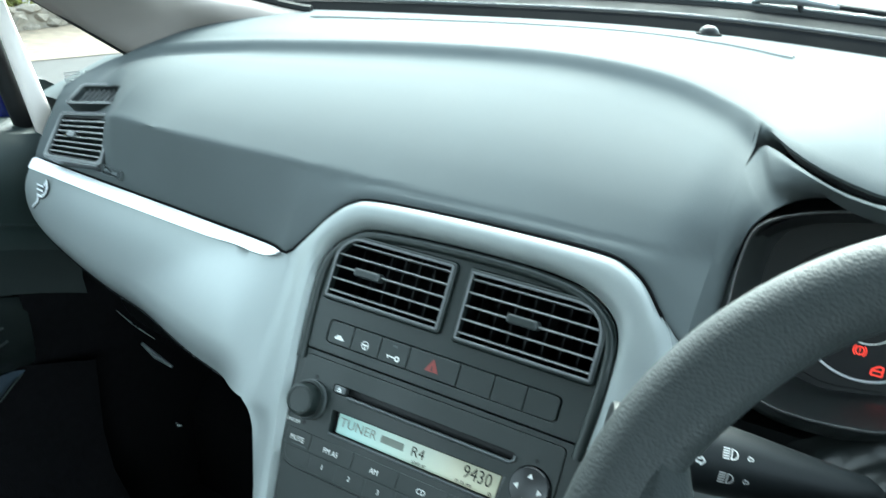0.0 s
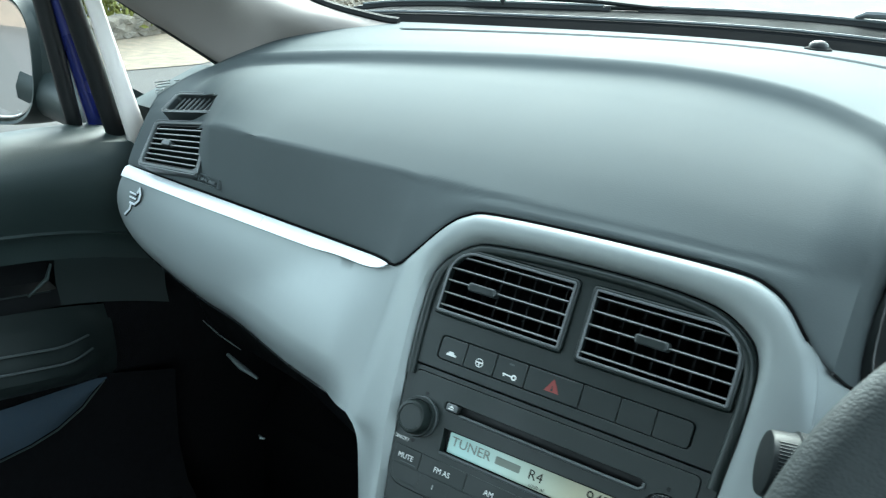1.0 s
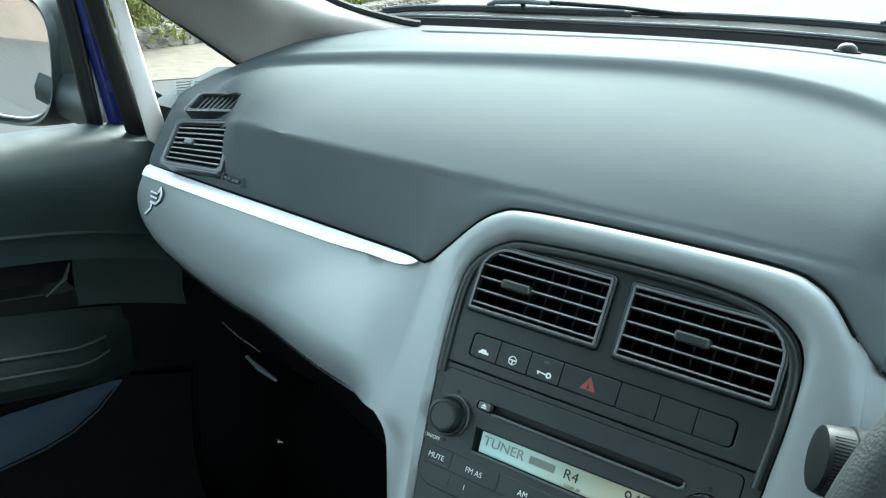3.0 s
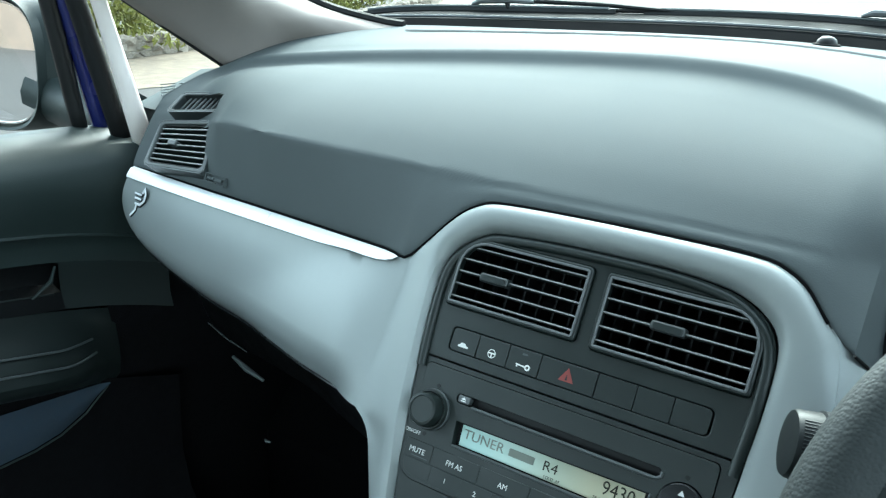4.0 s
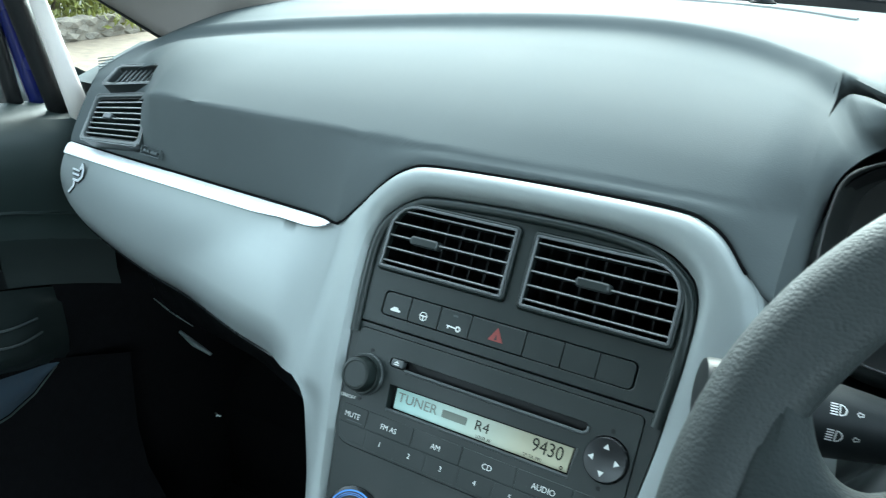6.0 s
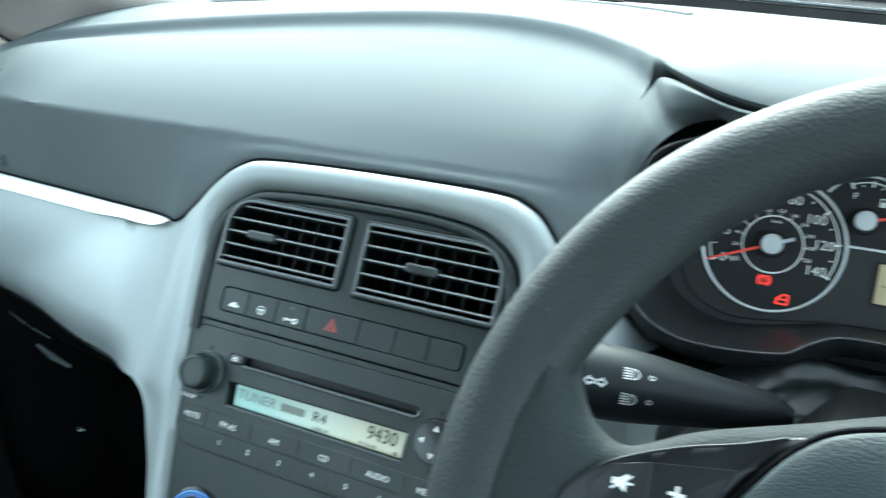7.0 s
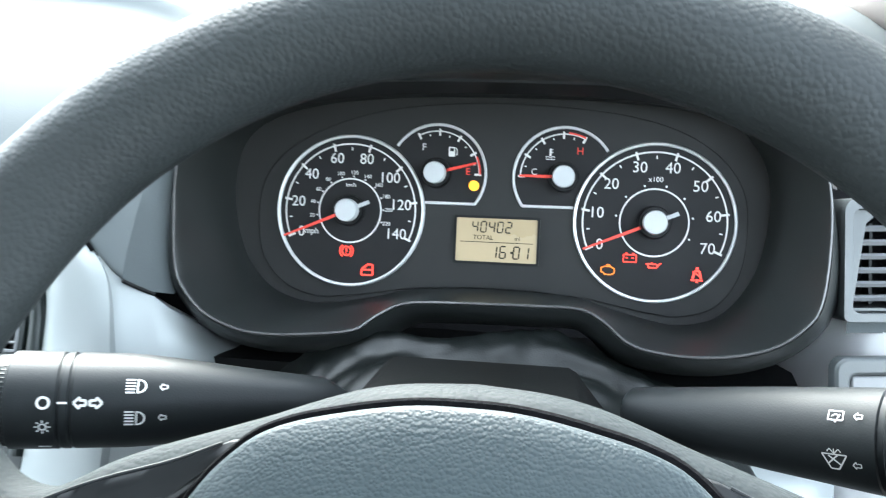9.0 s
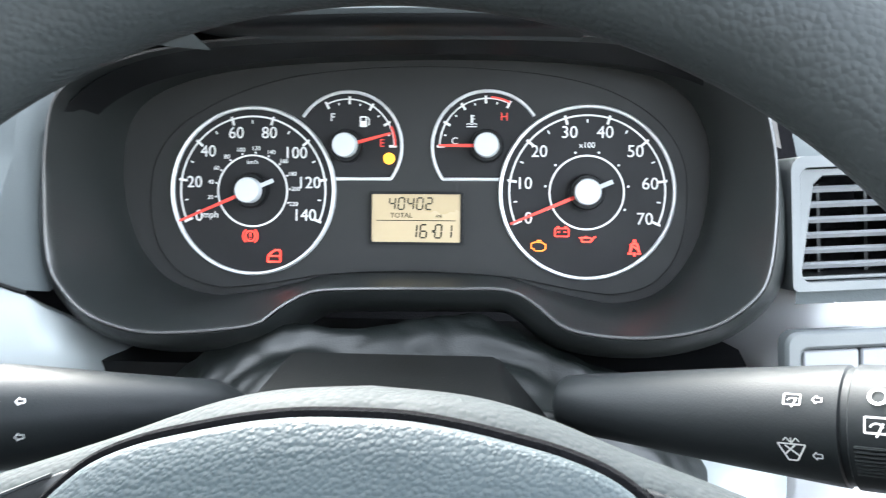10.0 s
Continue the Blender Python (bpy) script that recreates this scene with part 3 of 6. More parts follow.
def door_left():
    d = thing("door_1", "dark vinyl passenger door trim with armrest and blue cloth panel", "car door", Matrix.Translation((-0.66, -0.5, 0.35)), kind="structure")
    def rows_of(profile, y0, y1, n, fall, close=0.0):
        """Sections along the door; fall tilts them downwards to the front, close draws them in to the door at the front end."""
        out = []
        for i in range(n):
            y = y0 + (y1 - y0) * i / (n - 1)
            f = max(0.0, (y + 0.10) / 0.14)
            g = close * ease(y, -0.12, y1)
            row = []
            for x, z in profile:
                t = fall * min(1.0, max(0.0, (0.955 - z) / 0.05))
                row.append(((x + 0.030 * f * f * (x > -0.66)) * (1 - g) + -0.655 * g, y, z - t * (min(0.05, max(y, -0.5)) + 0.155) - 0.008 * f * f))
            out.append(row)
        return out
    part("door_core", box(-0.735, -1.0, 0.30, -0.685, 0.06, 0.935), BLACK, d, world=True)
    prof = [(-0.715, 0.945), (-0.704, 0.957), (-0.690, 0.962), (-0.670, 0.960), (-0.650, 0.951), (-0.637, 0.938), (-0.631, 0.926), (-0.632, 0.912), (-0.640, 0.888), (-0.648, 0.868), (-0.6495, 0.8635), (-0.6465, 0.8610), (-0.6500, 0.8585), (-0.655, 0.845), (-0.656, 0.8275)]
    part("upper_panel", sheet(rows_of(prof, -1.0, 0.055, 30, 0.16)), VINYL, d, world=True)
    low = [(-0.656, 0.8280), (-0.672, 0.8240), (-0.676, 0.810), (-0.674, 0.796), (-0.657, 0.7900), (-0.655, 0.782), (-0.652, 0.770)]
    part("pull_recess", sheet(rows_of(low, -1.0, -0.075, 16, 0.16)), BLACK, d, "dark recess of the door pull", world=True)
    front = [(-0.656, 0.8280), (-0.657, 0.81), (-0.657, 0.7900), (-0.655, 0.782), (-0.652, 0.770)]
    part("recess_end", sheet(rows_of(front, -0.076, 0.05, 6, 0.16)), ARMREST, d, world=True)
    arm = [(-0.654, 0.772), (-0.645, 0.7665), (-0.632, 0.7590), (-0.622, 0.7535), (-0.606, 0.738), (-0.594, 0.722), (-0.590, 0.711), (-0.594, 0.700), (-0.610, 0.688), (-0.635, 0.676), (-0.652, 0.668)]
    part("armrest", sheet(rows_of(arm, -1.0, -0.015, 24, 0.22, 0.85)), ARMREST, d, "dark moulded armrest", world=True)
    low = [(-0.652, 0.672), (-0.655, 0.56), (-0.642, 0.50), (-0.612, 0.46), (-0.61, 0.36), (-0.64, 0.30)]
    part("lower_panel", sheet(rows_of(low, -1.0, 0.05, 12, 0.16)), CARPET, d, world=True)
    # blue cloth insert tapering to a rounded front tip
    rows = []
    n = 26
    for i in range(n):
        f = i / (n - 1)
        y = -0.9 + 0.866 * f
        top = 0.661 - 0.10 * (y + 0.19) * (y > -0.19)
        bot = min(top - 0.0005, 0.5985 + 0.0455 * max(0.0, (y + 0.16) / 0.126) ** 2.6)
        rows.append([(-0.6475 + 0.006 * math.sin(math.pi * k / 6), y, top + (bot - top) * k / 6) for k in range(7)])
    part("cloth_panel", sheet(rows), FABRIC, d, "blue grey woven cloth insert", world=True)
    part("cloth_edge", tube([Vector(r[-1]) + Vector((0.002, 0, -0.002)) for r in rows], 0.0012, 6), VINYL, d, world=True)
    part("inner_handle", tube([(-0.652, -0.082, 0.812), (-0.646, -0.092, 0.798), (-0.654, -0.112, 0.780)], [0.0015, 0.0026, 0.0015], 8), VINYL, d, world=True)
    part("recess_edge", tube([(-0.6545, -0.20, 0.797), (-0.6545, -0.085, 0.778)], 0.0012, 6), ARMREST, d, world=True)
    run = rows_of([(-0.6045, 0.7405), (-0.5925, 0.7245)], -1.0, -0.015, 90, 0.22, 0.85)
    for k in range(2):
        pts = [Vector(r[k]) for r in run if -0.245 < r[k][1] < -0.058]
        part("armrest_ridge", tube(pts, 0.0014, 6), GREY, d, world=True)
    part("window_switch", lathe([(0.012, -0.004), (0.012, 0.003), (0.008, 0.005)], seg=20, bm=None), GREY, d).matrix_basis = Matrix.Translation((0.052, 0.275, 0.403)) @ Matrix.Rotation(0.5, 4, "Y")
    win = thing("window_3", "clear passenger side window", "window", kind="structure")
    g = part("pane", sheet([[(-0.695, -1.0, 0.95), (-0.70, -0.02, 0.945)], [(-0.63, -0.95, 1.40), (-0.66, -0.25, 1.38)]]), GLASS, win)
    g.visible_shadow = False


def mirror_left():
    m = thing("door_mirror", "dark plastic door mirror outside the passenger window", "door mirror", Matrix.Translation((-0.980, 0.05, 1.0)) @ Matrix.Rotation(radians(12), 4, "Z") @ Matrix.Rotation(radians(-3.0), 4, "X"))
    def loop(w, h, y, p=0.62, deep=0.0):
        return [(math.copysign(abs(math.cos(a)) ** p, math.cos(a)) * (w + (deep if math.cos(a) > 0 else 0.0)), y, math.copysign(abs(math.sin(a)) ** p, math.sin(a)) * h) for a in np.linspace(0, 2 * math.pi, 40, endpoint=False)]
    rows = [loop(0.097, 0.089, -0.012), loop(0.101, 0.093, -0.014), loop(0.103, 0.095, 0.0)]
    for f in np.linspace(0.1, 1.0, 9):
        s = math.sqrt(max(0.0, 1 - (f * 0.98) ** 2.6))
        rows.append(loop(0.103 * s, 0.095 * s, 0.115 * f, 0.62, 0.05 * s * min(1.0, f * 3)))
    part("housing", sheet(rows, True), VINYL, m, thick=0.004)
    part("foot", tube([(0.07, 0.045, -0.035), (0.13, 0.035, -0.05), (0.20, 0.01, -0.055), (0.245, -0.01, -0.055)], [0.055, 0.048, 0.045, 0.045], 16, flat=0.85), VINYL, m)
    q = loop(0.092, 0.084, -0.004)
    bm = bmesh.new()
    cap(bm, q)
    part("mirror_glass", bm, MIRROR, m, "silvered mirror glass", smooth=False)
    part("glass_rim", tube([*q, q[0]], 0.0022, 6, ends=False, up=(0, 1, 0)), CHROME, m)


def right_side():
    p = thing("front_pillar", "light grey trimmed front pillar on the driver side", "pillar", Matrix.Translation((0.6, 0.12, 1.03)))
    rows = []
    for i in range(9):
        f = i / 8
        a = Vector((0.60, 0.135, 1.018)).lerp(Vector((0.655, -0.235, 1.27)), f)
        e = Vector((0.585, 0.32, 1.068)).lerp(Vector((0.515, -0.18, 1.40)), f)
        rows.append(spline([a, a.lerp(e, 0.5) + Vector((-0.022, -0.015, 0.006)), e], 9))
    part("pillar_trim", sheet(rows), PILLAR, p, world=True, thick=0.003)


# ---- dashboard ----
SEAM = [(-0.606, -0.0055, 0.9265), (-0.599, -0.0067, 0.927), (-0.45, -0.0275, 0.9315), (-0.30, -0.0487, 0.936), (-0.19, -0.066, 0.9395)]
SEAM += [tuple(stack_pt(a, b)) for a, b in ((-0.163, -0.0260), (-0.155, -0.0234), (-0.143, -0.0087), (-0.1235, 0.0160), (-0.108, 0.0275), (-0.090, 0.0325), (-0.03, 0.0352), (0.05, 0.0360), (0.100, 0.0350), (0.117, 0.0310), (0.131, 0.0225), (0.146, 0.0055), (0.158, -0.0050), (0.170, -0.0120))]
LIP = [(-0.606, -0.004, 0.934), (-0.604, 0.010, 0.958), (-0.601, 0.032, 0.983), (-0.592, 0.066, 1.007), (-0.572, 0.108, 1.031), (-0.53, 0.138, 1.045), (-0.44, 0.158, 1.057), (-0.334, 0.160, 1.0685), (-0.195, 0.160, 1.081), (-0.078, 0.155, 1.089), (0.0, 0.140, 1.092), (0.055, 0.129, 1.0900), (0.095, 0.116, 1.0860), (0.130, 0.095, 1.0805), (0.150, 0.0755, 1.0783), (0.163, 0.0570, 1.0770), (0.173, 0.0400, 1.0760)]


def dense(pts, n):
    return spline(pts, n)


SEAM_L, LIP_L = dense(SEAM, 500), dense(LIP, 500)
SX = [p.x for p in SEAM_L]
LX = [p.x for p in LIP_L]


def seam(x):
    return Vector((x, float(np.interp(x, SX, [p.y for p in SEAM_L])), float(np.interp(x, SX, [p.z for p in SEAM_L]))))


def lip(x):
    return Vector((x, float(np.interp(x, LX, [p.y for p in LIP_L])), float(np.interp(x, LX, [p.z for p in LIP_L]))))


def ease(x, a, b):
    f = min(1.0, max(0.0, (x - a) / (b - a)))
    return f * f * (3 - 2 * f)


def top_pt(x, f):
    """Dashboard top from its lip (0) to the glass (1), with the low swell over the instruments."""
    l = lip(x) if x < 0.163 else hood_lip(x)
    w = ease(x, 0.163, 0.24) * ease(-x, -0.62, -0.54)
    l2 = l + Vector((0, 0.010, 0.0015 + 0.0045 * w))
    e = Vector((x, BASE(min(x, 0.64)), BASEZ(min(x, 0.64)) - 0.004))
    return l2.lerp(e, f) + Vector((0, 0, (0.003 + 0.012 * w) * math.sin(math.pi * f ** 0.7)))


TOP_STEPS = (0.0, 0.08, 0.15, 0.25, 0.35, 0.48, 0.6, 0.7, 0.8, 0.9, 1.0)


def pad_column(x):
    """One section of the dashboard: upright lower band, rolled edge, sloping padding, soft riser and flat top up to the glass."""
    s, l = seam(x), lip(min(x, 0.166))
    end = ease(x, -0.612, -0.50)
    back = ease(-x, 0.40, 0.52)
    room = max(0.0, l.z - s.z)
    zc = min(1.0050 - 0.0190 * back, s.z + room * 0.75)
    zc = max(zc, s.z + 0.006)
    yl = s.y + 0.004 + 0.030 * back * (zc - s.z) / 0.06
    k = ease(-x, 0.34, 0.48)
    yc = max(-0.0405 * (1 - k) + yl * k, s.y + 0.003)
    a = Vector((x, yc, zc))
    toe = l + Vector((0, -0.016, -0.013 * end))
    g = ease(x, 0.135, 0.170)
    toe = toe + Vector((0, 0.004, -0.004)) * g
    a.z -= 0.004 * g
    a.y += 0.010 * ease(x, 0.128, 0.170)  # the padding rounds off towards the instruments
    slope = [a.lerp(toe, f) + Vector((0, -0.006 * math.sin(math.pi * f), 0.008 * math.sin(math.pi * f ** 0.8))) * (end * (1 + 1.6 * ease(-x, 0.36, 0.47) * ease(x, -0.575, -0.50))) for f in (0.2, 0.4, 0.6, 0.8)]
    pts = [s + Vector((0, 0.012, -0.004)), s, s.lerp(a, 0.5) + Vector((0, -0.002, 0)), a + Vector((0, -0.0003, -min(0.0022, 0.25 * (zc - s.z)))), a + Vector((0, 0.0024, 0.0016 * end)), *slope, toe, l + Vector((0, -0.005, -0.004 * end)), l, top_pt(x, 0.0)]
    return spline(pts, 76) + [top_pt(x, f) for f in TOP_STEPS[1:]]


def dashboard():
    d = thing("dashboard", "dark grey moulded car dashboard with silver fascia", "dashboard", Matrix.Translation((0, 0.1, 0.9)))
    xs = sorted([*np.linspace(-0.5950, -0.585, 5), *np.linspace(-0.581, -0.42, 46), *np.linspace(-0.41, -0.17, 20), *np.linspace(-0.165, -0.085, 26), *np.linspace(-0.08, 0.09, 16), *np.linspace(0.095, 0.165, 24)])
    bm = sheet([pad_column(float(x)) for x in xs])
    # openings for the side vent and its demister grille
    for m, q in ((VENT, VENT_HOLE), (GRILLE, GRILLE_HOLE)):
        inv = m.inverted()
        cut = []
        for f in bm.faces:
            p = inv @ f.calc_center_median()
            if abs(p.z) < 0.03 and all((q[(i + 1) % 4][0] - q[i][0]) * (p.y - q[i][1]) - (q[(i + 1) % 4][1] - q[i][1]) * (p.x - q[i][0]) > 0 for i in range(4)):
                cut.append(f)
        bmesh.ops.delete(bm, geom=cut, context="FACES")
    part("padded_panel", bm, PAD, d, "dark grey soft grained padding", world=True, edge=60)
    # dark joint between padding and silver panels
    joint = [p + Vector((0, -0.0012, -0.0004)) for p in SEAM_L if -0.590 < p.x < 0.150][::4]
    part("joint", tube(joint, 0.0011, 6), CARPET, d, "thin dark joint below the padding", world=True)
    # grey sill below the quarter window, running from the post to the padding
    rows = []
    for k in range(10):
        f = k / 9
        y = 0.045 + 0.11 * f
        z = 0.9780 + 0.036 * f
        rows.append([(-0.668, y, z - 0.05), (-0.664, y, z), (-0.640, y, z + 0.003), (-0.606, y, z + 0.002), (-0.585, y, z - 0.008)])
    part("corner_sill", sheet(rows), PAD, d, "grey sill below the quarter window", world=True)
    # demister slot across the top
    rows = []
    for x in np.linspace(-0.43, 0.14, 40):
        c = top_pt(float(x), 0.68)
        rows.append([c + Vector((0, -0.0075, 0.0003)), c + Vector((0, -0.005, 0.0018)), c + Vector((0, 0.005, 0.0018)), c + Vector((0, 0.0075, 0.0003))])
    part("demister_strip", sheet(rows), PAD, d, "long raised demister strip", world=True, edge=20)
    hood(d)
    fascia(d)
    side_vent(d)
    lower_dash(d)
    right_fascia(d)
    # light sensor near the glass
    s = thing("light_sensor", "small black domed sensor on the dashboard top", "sensor", Matrix.Translation((0.04, 0.368, 1.0955)))
    part("dome", lathe([(0.010, -0.004), (0.010, 0.002), (0.0085, 0.005), (0.005, 0.0075), (0.0, 0.0083)], seg=24), BLACK, s)
    part("collar", lathe([(0.014, -0.004), (0.0135, 0.0), (0.011, 0.001)], seg=24), SCUTTLE, s)


HOOD = [(0.150, 0.0755, 1.0783), (0.163, 0.0570, 1.0770), (0.173, 0.0400, 1.0760), (0.19, 0.0080, 1.0752), (0.205, -0.012, 1.0733), (0.22, -0.025, 1.0708), (0.24, -0.036, 1.0680), (0.26, -0.043, 1.0665), (0.30, -0.050, 1.0658), (0.347, -0.053, 1.0660), (0.394, -0.050, 1.0650), (0.434, -0.039, 1.0630), (0.474, -0.008, 1.060), (0.513, 0.034, 1.054), (0.55, 0.070, 1.046), (0.60, 0.095, 1.03), (0.625, 0.065, 1.0)]
HOOD_L = spline(HOOD, 200)


def hood_lip(x):
    hx = [p.x for p in HOOD_L]
    return Vector((x, float(np.interp(x, hx, [p.y for p in HOOD_L])), float(np.interp(x, hx, [p.z for p in HOOD_L]))))


RIM_OUT = [(-0.1585, 0.053), (-0.1640, 0.030), (-0.1645, 0.005), (-0.1630, -0.020), (-0.1575, -0.034), (-0.1425, -0.0480), (-0.115, -0.0552), (-0.0685, -0.0512), (-0.0545, -0.0430), (-0.0410, -0.0358), (-0.0265, -0.0340), (0.0, -0.0333), (0.025, -0.0330), (0.0480, -0.0332), (0.0600, -0.0390), (0.0755, -0.0500), (0.106, -0.0530), (0.1345, -0.0478), (0.1520, -0.0360), (0.1588, -0.0225), (0.1610, 0.007), (0.1590, 0.032), (0.1520, 0.052), (0.132, 0.066), (0.10, 0.0745), (0.05, 0.0788), (0.0, 0.0795), (-0.05, 0.0788), (-0.10, 0.0745), (-0.136, 0.066)]
FACE_OUT = [(-0.152, 0.048), (-0.1565, 0.018), (-0.1490, -0.014), (-0.132, -0.0345), (-0.108, -0.0425), (-0.085, -0.0405), (-0.062, -0.0355), (-0.045, -0.0315), (-0.025, -0.0300), (0.0, -0.0295), (0.025, -0.0300), (0.045, -0.0315), (0.062, -0.0360), (0.085, -0.0415), (0.103, -0.0435), (0.124, -0.0360), (0.140, -0.013), (0.1460, 0.018), (0.1430, 0.044), (0.128, 0.064), (0.10, 0.0735), (0.05, 0.0778), (0.0, 0.0786), (-0.05, 0.0778), (-0.10, 0.0735), (-0.134, 0.064)]
CARRIER = [(-0.140, 0.022), (-0.1395, -0.010), (-0.127, -0.030), (-0.106, -0.0385), (-0.085, -0.0375), (-0.062, -0.0340), (-0.045, -0.0312), (0.0, -0.0292), (0.045, -0.0312), (0.062, -0.0340), (0.085, -0.0380), (0.103, -0.0390), (0.121, -0.032), (0.1330, -0.012), (0.1345, 0.022), (0.1240, 0.044), (0.1024, 0.0599), (0.0745, 0.0690), (0.0380, 0.0738), (0.0, 0.0755), (-0.0380, 0.0740), (-0.0720, 0.0692), (-0.1033, 0.0585), (-0.1280, 0.043)]


def hood_run(x0, x1, n):
    """Points along the hood's edge with the level direction that leads in under it."""
    run = [p for p in HOOD_L if x0 <= p.x <= x1]
    out = []
    for k in np.linspace(0, len(run) - 1, n):
        k = int(round(float(k)))
        a, b = run[max(0, k - 2)], run[min(len(run) - 1, k + 2)]
        out.append((run[k], Vector((a.y - b.y, b.x - a.x, 0)).normalized()))
    return out


def hood(d):
    def off(p, n, q, z):
        return p + n * q + Vector((0, 0, z))
    rows = []
    for p, n in hood_run(0.1620, 0.625, 110):
        k = ease(p.x, 0.160, 0.175)  # valley beside the padding, turning into an undercut
        m = Vector((0, 1, 0)).lerp(n, k).normalized()
        sec = (((-0.026, -0.030), (0.034, -0.017)), ((-0.0135, -0.0185), (0.014, -0.0100)), ((-0.0085, -0.0095), (0.006, -0.0075)), ((-0.0045, -0.0038), (0.0016, -0.0040)), ((-0.0005, -0.0006), (0.0, -0.0012)), ((0.0016, 0.0004), (0.0016, 0.0006)))
        rows.append([off(p, m, q0 + (q1 - q0) * k, z0 + (z1 - z0) * k) for (q0, z0), (q1, z1) in sec] + [top_pt(p.x, f) for f in TOP_STEPS])
    part("cluster_hood", sheet(rows), PAD, d, "grey grained hood over the instruments", world=True, edge=70)
    # black strip below the rolled edge of the hood, painting the shadow gap there
    rows = []
    for p, n in hood_run(0.181, 0.500, 60):
        k = ease(p.x, 0.181, 0.198)
        rows.append([off(p, n, 0.034, -0.0165), off(p, n, 0.010, -0.0100), off(p, n, 0.0035, -0.0085 + 0.003 * (1 - k)), off(p, n, 0.0008 + 0.003 * (1 - k), -0.0060), off(p, n, 0.0006 + 0.003 * (1 - k), -0.0035), off(p, n, 0.004, -0.0030)])
    part("hood_edge_shade", sheet(rows), BLACK, d, "black strip for the shadow below the hood edge", world=True, edge=60)
    # grained side cheek between padding, hood and instrument bezel
    n = 40
    col = pad_column(0.165)[5:56]
    turn = spline([(0.1680, 0.0430, 1.0600), (0.1715, 0.0380, 1.0637), (0.1760, 0.0305, 1.0668), (0.1850, 0.0130, 1.0693), (0.193, -0.0005, 1.0697), (0.201, -0.0115, 1.0690), (0.210, -0.0215, 1.0677), (0.221, -0.0305, 1.0655), (0.235, -0.0385, 1.0632), (0.25, -0.0445, 1.0622), (0.264, -0.0485, 1.0615)], 60)
    turn = [q + Vector((-0.0015, -0.0055, 0.0)) * ease(q.x, 0.168, 0.182) for q in turn]
    outer = even(col, 24) + even(turn, 16)
    edge_pts = spline([(-0.1665, -0.0380, 0), (-0.1690, -0.018, 0), (-0.1690, 0.020, 0), (-0.163, 0.052, 0), (-0.142, 0.073, 0), (-0.115, 0.0805, 0), (-0.088, 0.0855, 0)], n)
    rows = []
    for i in range(n):
        o, q = outer[i], edge_pts[i]
        inner = cluster_pt(q.x, q.y, 0.052 + 0.006 * ease(q.y, 0.03, 0.08))
        tip = ease(i, 24, 27)
        back = Vector((0.004, 0.004, -0.006)) * tip
        bead = Vector((0.0006, -0.0004, -0.0012)) * tip
        rows.append([o + back * 2.2, o + back, o + Vector((0.0012, 0.0012, 0.0)) * tip, o + bead, *[o.lerp(inner, f) + Vector(v) * (0.3 + 0.7 * tip) for f, v in ((0.10, (-0.0010, -0.0028, 0.0004)), (0.22, (-0.0022, -0.0056, 0.0010)), (0.38, (-0.0034, -0.0090, 0.0014)), (0.58, (-0.0034, -0.0118, 0.0010)), (0.70, (-0.0028, -0.0116, 0)), (0.86, (-0.0012, -0.0062, 0)))], inner, inner + Vector((0, 0.014, 0))])
    part("hood_cheek", sheet(rows), PAD, d, "grained grey cheek beside the instruments", world=True, edge=70)
    low = rows[0][2:]
    part("cheek_seam", tube([p + Vector((0, -0.0005, -0.001)) for p in low[:7]], 0.0012, 6), BLACK, d, world=True)
    # dark underside closing the gap between hood lip and bezel
    rows = []
    for q in spline([(-0.165, 0.030, 0), (-0.158, 0.050, 0), (-0.135, 0.0655, 0), (-0.10, 0.0745, 0), (-0.05, 0.0798, 0), (0.0, 0.0807, 0), (0.05, 0.0798, 0), (0.10, 0.0745, 0), (0.135, 0.0655, 0), (0.157, 0.050, 0), (0.163, 0.030, 0)], 50):
        l = hood_lip(0.347 + 0.88 * q.x)
        inner = cluster_pt(q.x, q.y, 0.050)
        up = cluster_pt(q.x * 1.03, q.y + 0.0105 * ease(q.y, 0.03, 0.07), 0.040)
        o = (up + Vector((0, -0.004, 0.004))).lerp(l + Vector((0, 0.016, -0.009)), ease(q.x, -0.135, -0.050))
        rows.append([o, up, inner, inner + Vector((0, 0.02, -0.012))])
    part("hood_underside", sheet(rows), BLACK, d, "black underside of the instrument hood", world=True)
    # silver panel running from the centre surround in behind the bezel
    top_b = table((0.130, 0.146, 0.158, 0.170, 0.186, 0.20, 0.26), (0.0225, 0.0050, -0.0040, -0.0130, -0.0260, -0.0360, -0.050))
    rows = []
    for k in range(13):
        tb = -0.235 + 0.255 * k / 12
        far = 0.181 + 0.036 * ease(-tb, 0.010, 0.030)
        near = 0.140 if tb < 0.004 else 0.150
        rows.append([stack_pt(near + (far - near) * u, min(tb, top_b(near + (far - near) * u)), -0.0005 - 0.024 * ease(near + (far - near) * u, 0.152, 0.190) - 0.040 * ease(near + (far - near) * u, 0.184, 0.206)) for u in np.linspace(0, 1, 9)])
    part("driver_surround", sheet(rows), SILVER, d, "silver painted panel beside the steering column", world=True, edge=60)


